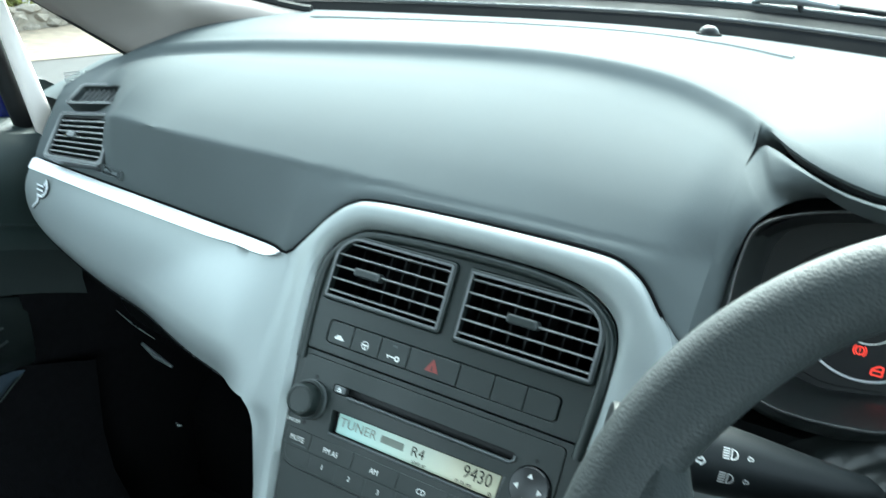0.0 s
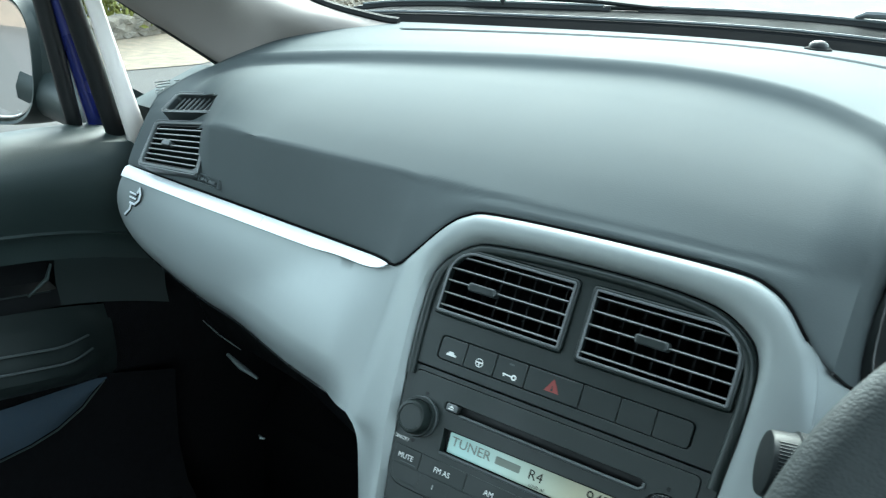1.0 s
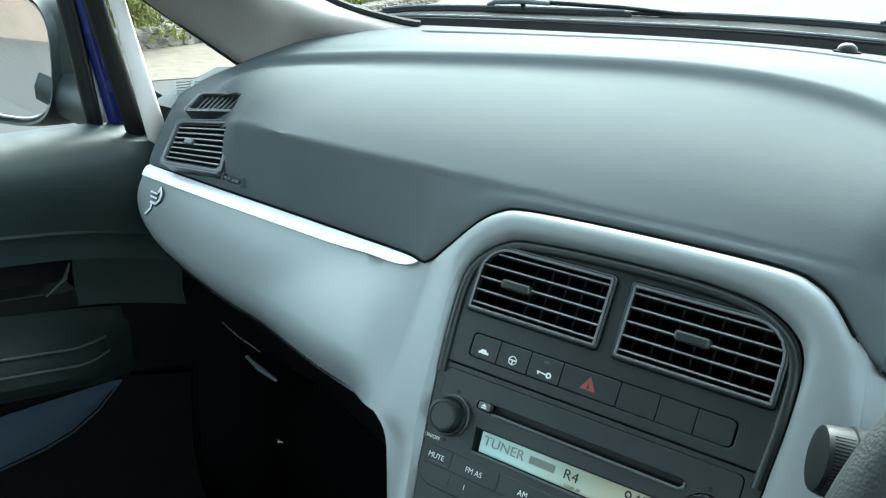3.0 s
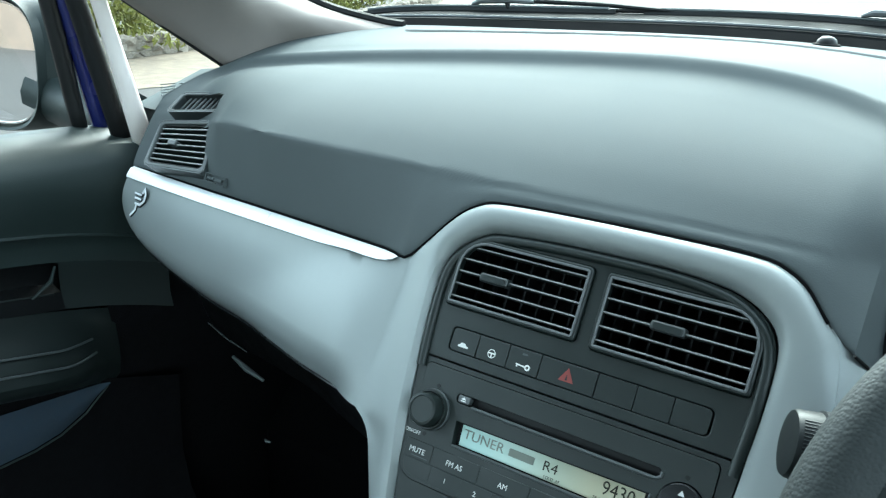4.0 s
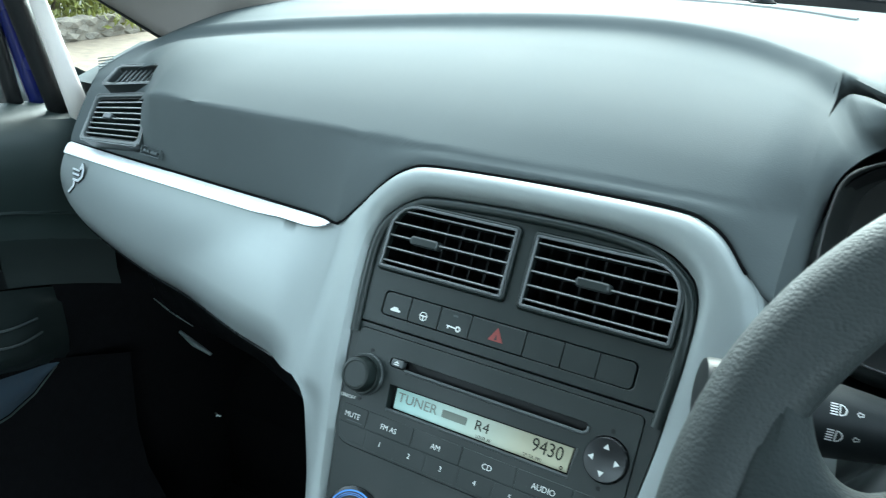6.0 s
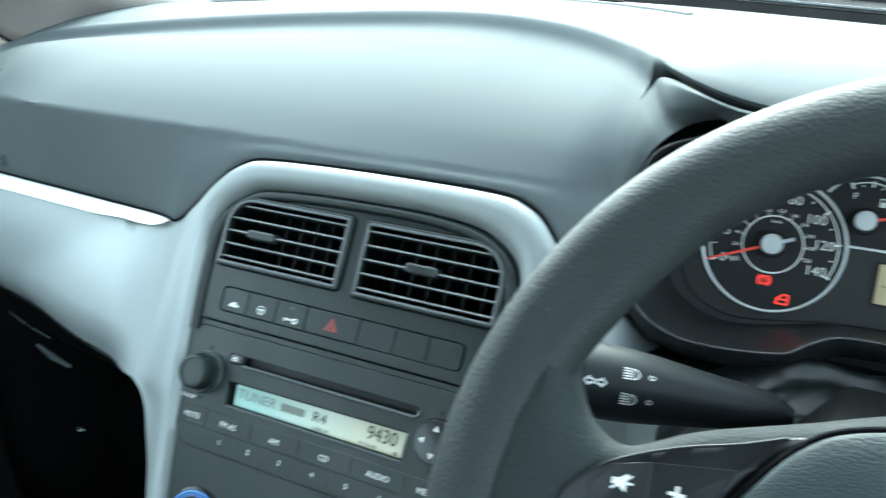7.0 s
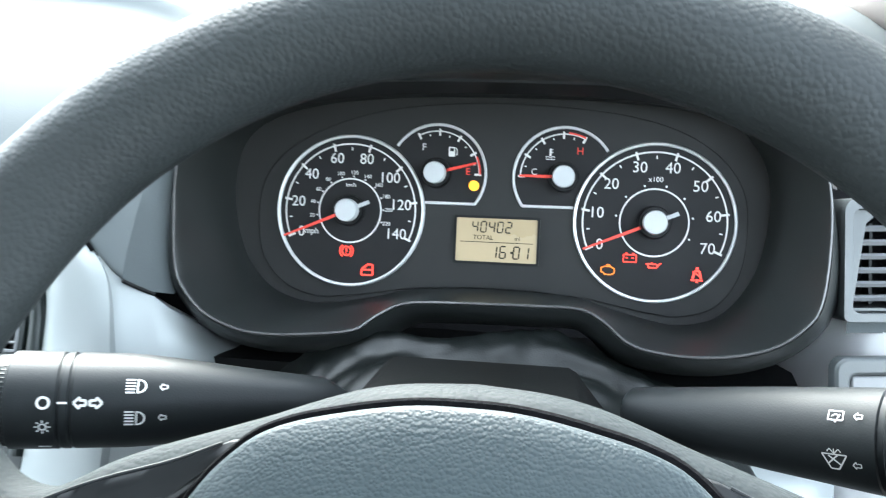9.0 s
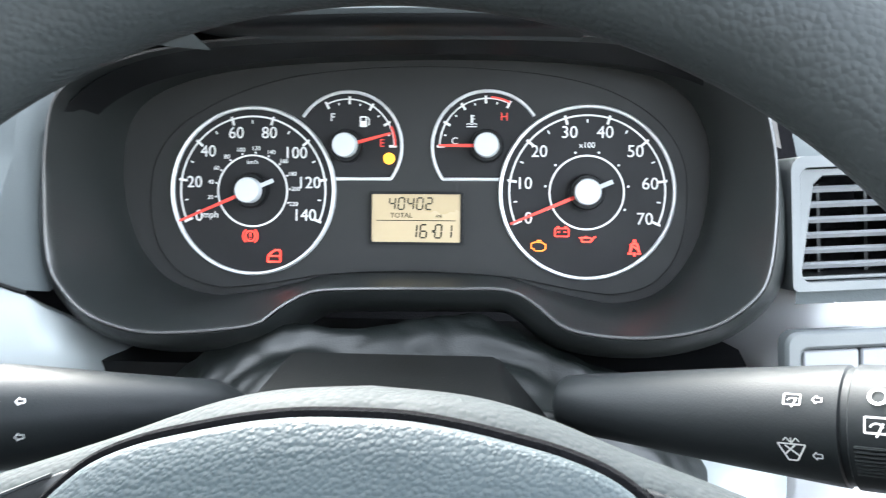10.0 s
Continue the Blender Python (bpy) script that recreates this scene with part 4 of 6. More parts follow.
def fascia_pt(x, z):
    """Front face of the silver fascia: the passenger panel runs into the leaning centre surround."""
    x0 = -0.40 + 0.165 * min(1.0, max(0.0, (z - 0.85) / 0.08))
    w = min(1.0, max(0.0, (x - x0) / (-0.1555 - x0)))
    w = w * w * (3 - 2 * w)
    yp = y_face(x) + 0.3 * (z - 0.94)
    ys = -0.0635 + 0.52 * (z - 0.9635)
    return Vector((x, yp * (1 - w) + ys * w, z))


STRIP_TOP = [(-0.599, 0.9280), (-0.45, 0.9310), (-0.30, 0.9355), (-0.19, 0.9390), (-0.161, 0.9400)]


def fascia(d):
    bottom = table((-0.600, -0.590, -0.5734, -0.5551, -0.5266, -0.4753, -0.4033, -0.3453, -0.29, -0.25, -0.2186, -0.185, -0.1667), (0.900, 0.872, 0.8545, 0.8445, 0.8385, 0.8310, 0.8245, 0.8265, 0.8300, 0.8315, 0.8320, 0.8310, 0.8290))
    top = table((-0.600, -0.45, -0.30, -0.215, -0.185, -0.1555), (0.9235, 0.9265, 0.9295, 0.9310, 0.9335, 0.9425))
    xs = sorted([*np.linspace(-0.5925, -0.55, 10), *np.linspace(-0.54, -0.22, 28), *np.linspace(-0.215, -0.192, 5)])
    rows = []
    for x in xs:
        x = float(x)
        zt, zb = top(x), bottom(x)
        col = [fascia_pt(x, zt) + Vector((0, 0.008, 0.0)), fascia_pt(x, zt)]
        for k in range(1, 10):
            f = k / 9
            p = fascia_pt(x, zt + (zb - zt) * f)
            p.y -= (0.006 * math.sin(math.pi * f) - 0.012 * max(0.0, f - 0.80) / 0.20) * ease(-x, 0.150, 0.21)
            col.append(p)
        col.append(col[-1] + Vector((0, 0.012, -0.004)))
        rows.append(col)
    side = table((-0.240, -0.167, -0.157, -0.1508, -0.146, -0.12, -0.080, -0.024, 0.0), (-0.114, -0.143, -0.151, -0.1600, -0.1630, -0.1600, -0.1570, -0.1550, -0.155))
    last, count = rows[-1], len(rows[-1])
    for u in (0.12, 0.25, 0.4, 0.55, 0.7, 0.85, 1.0):
        col = []
        for k in range(count):
            f = min(1.0, max(0.0, (k - 1) / 9))
            bb = -0.0245 - 0.1250 * f
            e = stack_pt(side(bb) + 0.0003, bb)
            x, z = last[k].x + (e.x - last[k].x) * u, last[k].z + (e.z - last[k].z) * u
            off = last[k].y - fascia_pt(last[k].x, last[k].z).y
            col.append(fascia_pt(x, z) + Vector((0, off * (1 - u) ** 1.5 - 0.0002 * u, 0)))
        col[0].y += 0.008
        col[-1] = col[-2] + Vector((0, 0.012, -0.004))
        rows.append(col)
    # surround of the centre stack: outer and inner outline, bulged between them
    out = [(-0.114, -0.240), (-0.124, -0.212), (-0.135, -0.185), (-0.143, -0.167), (-0.151, -0.157), (-0.160, -0.1508), (-0.163, -0.146), (-0.1600, -0.120), (-0.1570, -0.080), (-0.1555, -0.045), (-0.1550, -0.0240), (-0.143, -0.0095), (-0.1235, 0.0150), (-0.108, 0.0265), (-0.090, 0.0315), (-0.03, 0.0342), (0.05, 0.0350), (0.100, 0.0340), (0.117, 0.0300), (0.131, 0.0215), (0.146, 0.0045), (0.157, -0.0120), (0.163, -0.050), (0.165, -0.080), (0.164, -0.12), (0.158, -0.18), (0.145, -0.240)]
    inn = [(-0.099, -0.240), (-0.1075, -0.190), (-0.1130, -0.150), (-0.1175, -0.120), (-0.1205, -0.090), (-0.1230, -0.060), (-0.1232, -0.030), (-0.1190, -0.014), (-0.1100, -0.003), (-0.098, 0.0055), (-0.082, 0.0105), (-0.03, 0.0138), (0.04, 0.0145), (0.080, 0.0115), (0.100, 0.0060), (0.115, -0.0035), (0.1225, -0.014), (0.1255, -0.030), (0.1255, -0.060), (0.1235, -0.090), (0.1215, -0.120), (0.112, -0.190), (0.103, -0.240)]
    A, B = even(spline([(*p, 0) for p in out], 500), 150), even(spline([(*p, 0) for p in inn], 500), 150)
    ring = []
    for a, b in zip(A, B):
        r = [stack_pt(a.x, a.y, -0.014), stack_pt(a.x, a.y, 0.0)]
        for k in range(1, 8):
            f = k / 8
            q = a.lerp(b, f)
            low = ease(-a.x, 0.105, 0.150) * ease(-a.y, -0.004, 0.030)
            bulge = 0.0075 * math.sin(math.pi * (0.1 + 0.82 * f)) ** 0.8 * (1 - 0.55 * ease(a.x, 0.125, 0.155) * ease(-a.y, -0.01, 0.03))
            soft = 0.0055 * ease(f, 0.10, 0.85) * (1 - 0.4 * ease(f, 0.85, 1.0))
            r.append(stack_pt(q.x, q.y, bulge * (1 - low) + soft * low))
        r += [stack_pt(b.x, b.y, 0.0005), stack_pt(b.x, b.y, -0.010)]
        ring.append(r)
    bm = sheet(rows)
    part("passenger_fascia", bm, SILVER, d, "silver painted curved passenger fascia", world=True, edge=50)
    part("centre_surround", sheet(ring), SILVER, d, "silver painted surround of the centre controls", world=True, edge=38)
    # bright strip along the top of the passenger fascia
    rows = []
    for x in np.linspace(-0.590, -0.166, 60):
        x = float(x)
        zt = float(np.interp(x, [p[0] for p in STRIP_TOP], [p[1] for p in STRIP_TOP])) - 0.0012
        run = min(1.0, max(0.01, (-0.166 - x) / 0.045))
        zb = zt - 0.0108 * math.sqrt(1 - (1 - run) ** 2) * (1 - 0.42 * ease(x, -0.27, -0.185))
        a, b = fascia_pt(x, zt), fascia_pt(x, zb)
        n = Vector((0, -0.0062, 0.0016))
        rows.append([a + Vector((0, 0.014, 0.001)), a + Vector((0, 0.003, 0.0005)), a.lerp(b, 0.08) + n * 0.35, a.lerp(b, 0.5) + n * 0.72, b + n, b + n * 0.7 + Vector((0, 0, -0.0008)), b + Vector((0, 0.006, -0.0005))])
    part("trim_strip", sheet(rows), BRIGHT, d, "pale satin silver trim strip", world=True, edge=50)
    badge(d)


def badge(d):
    """Small raised silver emblem near the door end of the passenger fascia, drawn as plain shapes over dark ones for
    its shadow.
    """
    m = basis((-0.5545, -0.0315, 0.897), (0.99, -0.139, 0), (0.04, 0.28, 0.96), (-0.139, -0.95, 0.28))
    bm, face = bmesh.new(), bmesh.new()
    def stroke(pts, w):
        # wider dark stroke, shifted down and left: the emblem's shadow as colour
        tube([Vector((x - 0.0004, y - 0.0005, 0.0008)) for x, y in pts], w * 1.35, 8, bm, flat=0.5, up=(0, 0, 1))
        tube([Vector((x, y + 0.0002, 0.0022)) for x, y in pts], w * 0.8, 8, face, flat=0.6, up=(0, 0, 1))
    stroke([(-0.012, -0.018), (-0.004, -0.010), (-0.003, -0.002)], 0.0016)
    stroke([(-0.006, -0.003), (0.004, -0.003), (0.011, 0.003), (0.012, 0.010), (0.009, 0.016), (0.006, 0.010)], 0.0018)
    stroke([(-0.009, 0.008), (0.004, 0.008)], 0.0015)
    stroke([(-0.008, 0.003), (0.004, 0.003)], 0.0015)
    bm.transform(m)
    face.transform(m)
    part("emblem_shadow", bm, DARK, d, "dark strokes for the shadow of the small raised emblem", world=True)
    part("emblem", face, BRIGHT, d, "small raised silver emblem of plain strokes", world=True)


VENT = basis((-0.5120, -0.0125, 0.9640), (0.9883, -0.1514, 0.0171), (-0.1078, 0.6154, 0.7808), (-0.1287, -0.7735, 0.6206))
VENT_HOLE = [(-0.028, -0.024), (0.061, -0.022), (0.048, 0.029), (-0.036, 0.021)]
GRILLE = basis((-0.5084, 0.0248, 1.0099), (0.9883, -0.1514, 0.0171), (-0.13, 0.78, 0.612), (-0.10, -0.605, 0.79))
GRILLE_HOLE = [(-0.033, -0.023), (0.041, -0.015), (0.045, 0.008), (-0.030, 0.001)]


def side_vent(d):
    """Passenger-end vent with a small upper demister grille, let into the padding."""
    v = thing("side_air_vent", "dark slatted side air vent at the passenger end", "air vent", VENT)
    o = [(-0.030, -0.0290), (0.063, -0.0268), (0.067, -0.0235), (0.053, 0.0300), (0.049, 0.0335), (-0.036, 0.0255), (-0.040, 0.0220), (-0.034, -0.0255)]
    h = [(-0.0255, -0.0245), (0.057, -0.0222), (0.0605, -0.0190), (0.0475, 0.0255), (0.0440, 0.0285), (-0.0315, 0.0212), (-0.0350, 0.0180), (-0.0295, -0.0210)]
    part("housing", plate(o, -0.03, 0.003, [h]), VTAB, v, "dark moulded vent frame", bevel=0.0015)
    # bead paler than the frame, drawing the bright outline of its rim
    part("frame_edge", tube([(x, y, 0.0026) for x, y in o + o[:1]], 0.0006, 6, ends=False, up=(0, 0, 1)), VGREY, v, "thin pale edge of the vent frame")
    i = [(0.012 + (x - 0.012) * 0.95, 0.001 + (y - 0.001) * 0.93) for x, y in h]
    part("inner_frame", plate(h, -0.010, 0.0010, [i]), BLACK, v, bevel=0.0008)
    part("duct", plate(h, -0.050, -0.044), CARPET, v)
    part("duct_wall", sheet([[(x, y, -0.046) for x, y in h], [(x, y, -0.010) for x, y in h]], True), CARPET, v)
    for k in range(7):
        g = (k + 0.5) / 7
        xl, xr = -0.0285 - 0.0045 * g, 0.0590 - 0.0125 * g
        yl, yr = -0.0225 + 0.0415 * g, -0.0200 + 0.0460 * g
        bm = sheet([[(xl + (xr - xl) * f, yl + (yr - yl) * f + a, c) for a, c in ((-0.0009, 0.0005), (-0.0012, -0.011), (0.0010, -0.011), (0.0010, 0.0005), (0, 0.0014))] for f in (0.0, 0.33, 0.66, 1.0)], True)
        b = part("slat", bm, PANEL, v)
        # highlight along the slat's front edge, laid on as a pale bead
        part("slat_edge_glint", tube([(xl, yl, 0.0011), (xr, yr, 0.0011)], 0.0008, 8), SLAT_GLINT, b, "pale front edge with its highlight in the colour")
    part("tab", plate(rounded(-0.011, -0.0015, 0.0035, 0.0045, 0.002), -0.004, 0.004), GREY, v, bevel=0.001)
    for k in range(4):
        part("vane", box(-0.016 + 0.016 * k, -0.021, -0.022, -0.0148 + 0.016 * k, 0.019, -0.014), GREY, v)
    g = thing("demister_vent", "small dark slatted demister grille above the side vent", "air vent", GRILLE)
    o = [(-0.034, -0.0262), (0.041, -0.0172), (0.045, -0.0140), (0.0495, 0.0085), (0.046, 0.0118), (-0.030, 0.0038), (-0.0345, 0.0005), (-0.0375, -0.0230)]
    h = [(-0.0290, -0.0222), (0.0365, -0.0140), (0.0400, -0.0112), (0.0435, 0.0060), (0.0405, 0.0080), (-0.0265, 0.0008), (-0.0300, -0.0018), (-0.0320, -0.0198)]
    part("frame", plate(o, -0.03, 0.0022, [h]), VTAB, g, "dark moulded grille frame", bevel=0.0012)
    # same pale bead for the bright outline of the grille rim
    part("frame_edge", tube([(x, y, 0.0020) for x, y in o + o[:1]], 0.0006, 6, ends=False, up=(0, 0, 1)), VGREY, g, "thin pale edge of the grille frame")
    part("grille_back", plate(h, -0.012, -0.007), BLACK, g)
    for k in range(9):
        x = -0.0255 + 0.0076 * k
        part("rib", tube([(x, -0.0205 + 0.12 * (x + 0.029), -0.003), (x + 0.003, 0.0000 + 0.11 * (x + 0.029), -0.003)], 0.0010, 6), GREY, g)
    # moulded airbag lettering plate, too small to read
    a = thing("airbag_plate", "small dark moulded plate on the dashboard padding", "label plate", basis((-0.4260, -0.0352, 0.9468), (0.99, -0.139, 0.01), (0.05, 0.42, 0.905), (-0.12, -0.9, 0.42)))
    part("plate", plate(rounded(-0.017, -0.0048, 0.017, 0.0048, 0.0015), -0.004, 0.0008, [rounded(-0.0158, -0.0036, 0.0158, 0.0036, 0.001)]), PAD, a, bevel=0.0005)
    bm = bmesh.new()
    for k, w in enumerate((0.006, 0.004, 0.007, 0.005)):
        box(-0.013 + 0.0066 * k, -0.0014, -0.002, -0.013 + 0.0066 * k + w * 0.9, 0.0014, 0.0005, bm)
    part("lettering_bars", bm, PAD, a)


def lower_dash(d):
    """Dark glovebox side below the fascia, and the sides of the centre console."""
    bm = bmesh.new()
    rows = []
    bot = table((-0.600, -0.590, -0.5734, -0.5551, -0.5266, -0.4753, -0.4033, -0.3453, -0.29, -0.25, -0.2186, -0.185, -0.1667), (0.900, 0.872, 0.8545, 0.8445, 0.8385, 0.8310, 0.8245, 0.8265, 0.8300, 0.8315, 0.8320, 0.8310, 0.8290))
    for x in np.linspace(-0.595, -0.186, 34):
        x = float(x)
        p = fascia_pt(x, bot(x)) + Vector((0, 0.014, 0))
        rows.append([p + Vector((0, 0.006, 0.002)), p + Vector((0, 0.004, -0.004)), p + Vector((0, 0.012, -0.012)), Vector((x, p.y + 0.05, p.z - 0.035)), Vector((x, p.y + 0.10, 0.70)), Vector((x, 0.20, 0.62)), Vector((x, 0.42, 0.60))])
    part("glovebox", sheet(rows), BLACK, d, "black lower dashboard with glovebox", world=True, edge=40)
    part("lower_edge", tube([fascia_pt(float(x), bot(float(x))) + Vector((0, 0.0150, -0.0045)) for x in np.linspace(-0.585, -0.19, 30)], 0.0011, 6), GLOSS, d, "thin dark shiny edge", world=True)
    # three small pale bars added where glints show in the footwell
    for x0, y0, z0, x1, y1, z1, r in ((-0.492, 0.0, 0.759, -0.430, 0.0, 0.7415, 0.0010), (-0.4527, 0.0, 0.7285, -0.405, 0.0, 0.7142, 0.0035), (-0.4061, 0.0, 0.6391, -0.3971, 0.0, 0.6385, 0.0022)):
        part("footwell_glint", tube([(x0, y0, z0), ((x0 + x1) / 2, (y0 + y1) / 2 - 0.002, (z0 + z1) / 2), (x1, y1, z1)], [r * 0.5, r, r * 0.5], 8), FOOT_GLINT, d, "small pale bar standing in for a footwell glint", world=True)
    c = thing("centre_console", "black plastic centre console below the radio", "console", Matrix.Translation((0, -0.1, 0.4)))
    rows = []
    for z in (0.30, 0.45, 0.60, 0.70, 0.745, 0.80):
        w = 0.13 + 0.03 * max(0, (z - 0.6) / 0.2)
        y0 = -0.30 + 0.20 * max(0, (z - 0.3) / 0.5) ** 1.2
        rows.append([(-w, 0.40, z), (-w, y0 + 0.06, z), (-w + 0.03, y0, z), (w - 0.03, y0, z), (w, y0 + 0.06, z), (w, 0.40, z)])
    part("body", sheet(rows), DARK, c, world=True, bevel=0.01)
    part("carpet_edge", tube([(-0.16, -0.1, 0.58), (-0.2, 0.05, 0.52), (-0.28, 0.12, 0.40)], [0.012, 0.015, 0.012], 8), GLOSS, c, world=True)


def right_fascia(d):
    """Silver panel beyond the instruments with vent and switches."""
    m = basis((0.5630, -0.030, 0.9665), (0.99, 0.139, 0.0), (-0.05, 0.30, 0.95), (0.13, -0.945, 0.30))
    rows = []
    for x in np.linspace(0.492, 0.668, 24):
        x = float(x)
        y0 = -0.060 + 0.139 * (x - 0.40) + 0.045 * (max(0.0, 0.546 - x) / 0.04) ** 1.4
        rows.append([(x, y0 + 0.3 * (z - 0.94) - 0.006 * math.sin(math.pi * min(1, max(0, (z - 0.80) / 0.13))), z) for z in np.linspace(0.74, 0.936, 12)])
    part("driver_fascia", sheet(rows), BRIGHT2, d, "pale silver painted fascia at the driver end", world=True)
    rows = []
    for x in np.linspace(0.520, 0.668, 50):
        x = float(x)
        y0 = -0.060 + 0.139 * (x - 0.40)
        rows.append(spline([Vector((x, y0 + 0.004, 0.9355)), Vector((x, y0 + 0.018, 0.985)), Vector((x, y0 + 0.045, 1.01)), hood_lip(min(x, 0.62)) + Vector((0, 0.01, -0.006))], 30))
    bm = sheet(rows)
    inv = m.inverted()
    cut = [f for f in bm.faces if -0.045 < (inv @ f.calc_center_median()).x < 0.076 and -0.021 < (inv @ f.calc_center_median()).y < 0.031]
    bmesh.ops.delete(bm, geom=cut, context="FACES")
    part("driver_pad", bm, PAD, d, "dark grey padding at the driver end", world=True)
    v = thing("driver_air_vent", "grey slatted air vent at the driver end of the dashboard", "air vent", m)
    o = rounded(-0.0495, -0.0240, 0.080, 0.0340, [0.003, 0.004, 0.006, 0.006])
    h = rounded(-0.0455, -0.0200, 0.074, 0.0290, 0.004)
    part("housing", plate(o, -0.04, 0.004, [h]), GREY, v, bevel=0.0015)
    i = [(-0.0430, -0.0180), (0.071, -0.0180), (0.071, 0.0255), (-0.0330, 0.0255), (-0.0370, 0.0220)]
    part("inner_frame", plate(rounded(-0.0450, -0.0195, 0.0735, 0.0285, 0.004), -0.03, -0.002, [i]), GREY, v, bevel=0.001)
    part("duct", plate(o, -0.042, -0.036), CARPET, v)
    for k in range(6):
        y = -0.0135 + 0.0066 * k
        xl = -0.0435 + 0.010 * max(0, (y + 0.018) / 0.040)
        part("slat", sheet([[(x, y + a, c) for a, c in ((-0.0012, -0.0030), (-0.0009, -0.013), (0.0011, -0.013), (0.0016, -0.0034), (0.0004, -0.0020))] for x in (xl - 0.004, 0.0, 0.073)], True), VGREY, v)
    t = part("tab", plate(rounded(0.000, -0.0095, 0.034, 0.0045, 0.005), -0.004, 0.007), GREY, v, bevel=0.002)
    for k in range(3):
        part("tab_ridge", box(0.004, -0.0065 + 0.003 * k, 0.0068, 0.030, -0.0053 + 0.003 * k, 0.0078), DARK, t)
    for k in range(4):
        part("vane", box(-0.026 + 0.022 * k, -0.024, -0.030, -0.0245 + 0.022 * k, 0.022, -0.022), DARK, v)
    m2 = basis((0.5450, -0.0575, 0.9095), (0.99, 0.139, 0.0), (-0.05, 0.30, 0.95), (0.13, -0.945, 0.30))
    s = thing("headlamp_switches", "grey headlamp switch panel with three buttons", "switch panel", m2)
    part("frame", plate(rounded(-0.034, -0.022, 0.055, 0.022, 0.006), -0.004, 0.004, [rounded(-0.027, -0.016, 0.049, 0.014, 0.003)]), GREY, s, bevel=0.0015)
    for k in range(3):
        b = part("button", plate(rounded(-0.0262 + 0.0252 * k, -0.0155, -0.0018 + 0.0252 * k, 0.0135, 0.0015), -0.003, 0.0025), SWITCH, s, bevel=0.001)
        if k == 1:
            wording("+", 0.009, 0.0112, 0.0, 0.0026, WHITE, b)
        elif k == 2:
            wording("-", 0.009, 0.0364, 0.0, 0.0026, WHITE, b)


BRIGHT2 = material("pale silver paint", (0.76, 0.76, 0.77), 0.38, metal=0.35, grain=0.05, grain_size=0.0006, mottle=0.03)


# ---- centre controls ----
def centre_vent(name, label, x0, x1, y0, y1, radii, tab_x, open_cells):
    v = thing(name, label, "air vent", STACK, "centre air vents")
    part("frame", plate(rounded(x0, y0, x1, y1, radii), -0.004, 0.0035, [rounded(x0 + 0.0032, y0 + 0.0032, x1 - 0.0032, y1 - 0.0032, [max(0.001, r - 0.003) for r in radii])]), PANEL, v, bevel=0.0012)
    part("duct", plate(rounded(x0 - 0.001, y0 - 0.001, x1 + 0.001, y1 + 0.001, radii), -0.045, -0.04), CARPET, v)
    bm = bmesh.new()
    o = rounded(x0 + 0.001, y0 + 0.001, x1 - 0.001, y1 - 0.001, radii)
    sheet([[(a, b, -0.041) for a, b in o], [(a, b, -0.002) for a, b in o]], True, bm)
    part("duct_wall", bm, CARPET, v)
    n = 5
    h = (y1 - y0 - 0.005) / n
    q = rounded(x0 + 0.0030, y0 + 0.0030, x1 - 0.0030, y1 - 0.0030, [max(0.001, r - 0.003) for r in radii])
    for i in range(n):
        y = y0 + 0.0025 + h * (i + 0.5)
        right = x1 - 0.0035 - (0.0030 if i == n - 1 else 0.0) * (radii[2] > 0.01)
        left = x0 + 0.0035 + (0.0050 if i == n - 1 else 0.0) * (radii[3] > 0.01)
        bm = bmesh.new()
        rows = []
        for f in np.linspace(0, 1, 5):
            x = left + (right - left) * f
            rows.append([(x, y + a, c) for a, c in ((-0.0008, 0.0008), (-0.0012, -0.009), (0.0008, -0.009), (0.0009, 0.0008), (0.0, 0.0012))])
        sheet(rows, True, bm)
        b = part("slat", bm, PANEL, v)
        # pale bead paints the bright line that the slat's edge catches
        part("slat_edge_glint", tube([(left, y, 0.0013), (right, y, 0.0013)], 0.00062, 8), SLAT_GLINT, b, "pale front edge with its highlight in the colour")
    # bright outline of the frame, as a paler bead
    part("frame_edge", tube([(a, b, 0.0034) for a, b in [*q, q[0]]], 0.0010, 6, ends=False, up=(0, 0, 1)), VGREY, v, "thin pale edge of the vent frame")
    for k in range(8):
        x = x0 + (x1 - x0) * (k + 0.5) / 8
        part("vane", box(x - 0.0008, y0 + 0.004, -0.034, x + 0.0008, y1 - 0.004, -0.017 if open_cells else -0.028), BLACK, v)
    t = part("tab", plate(rounded(tab_x - 0.0118, -0.0287, tab_x + 0.0118, -0.0220, 0.002), -0.003, 0.0055), VTAB, v, bevel=0.0012)
    part("tab_recess", plate(rounded(tab_x - 0.0095, -0.0275, tab_x + 0.0095, -0.0235, 0.0012), 0.0052, 0.0058), PANEL, t)


def stroke(bm, pts, w, c):
    for (x0, y0), (x1, y1) in zip(pts, pts[1:]):
        bar(x0, y0, x1, y1, w, c, bm)


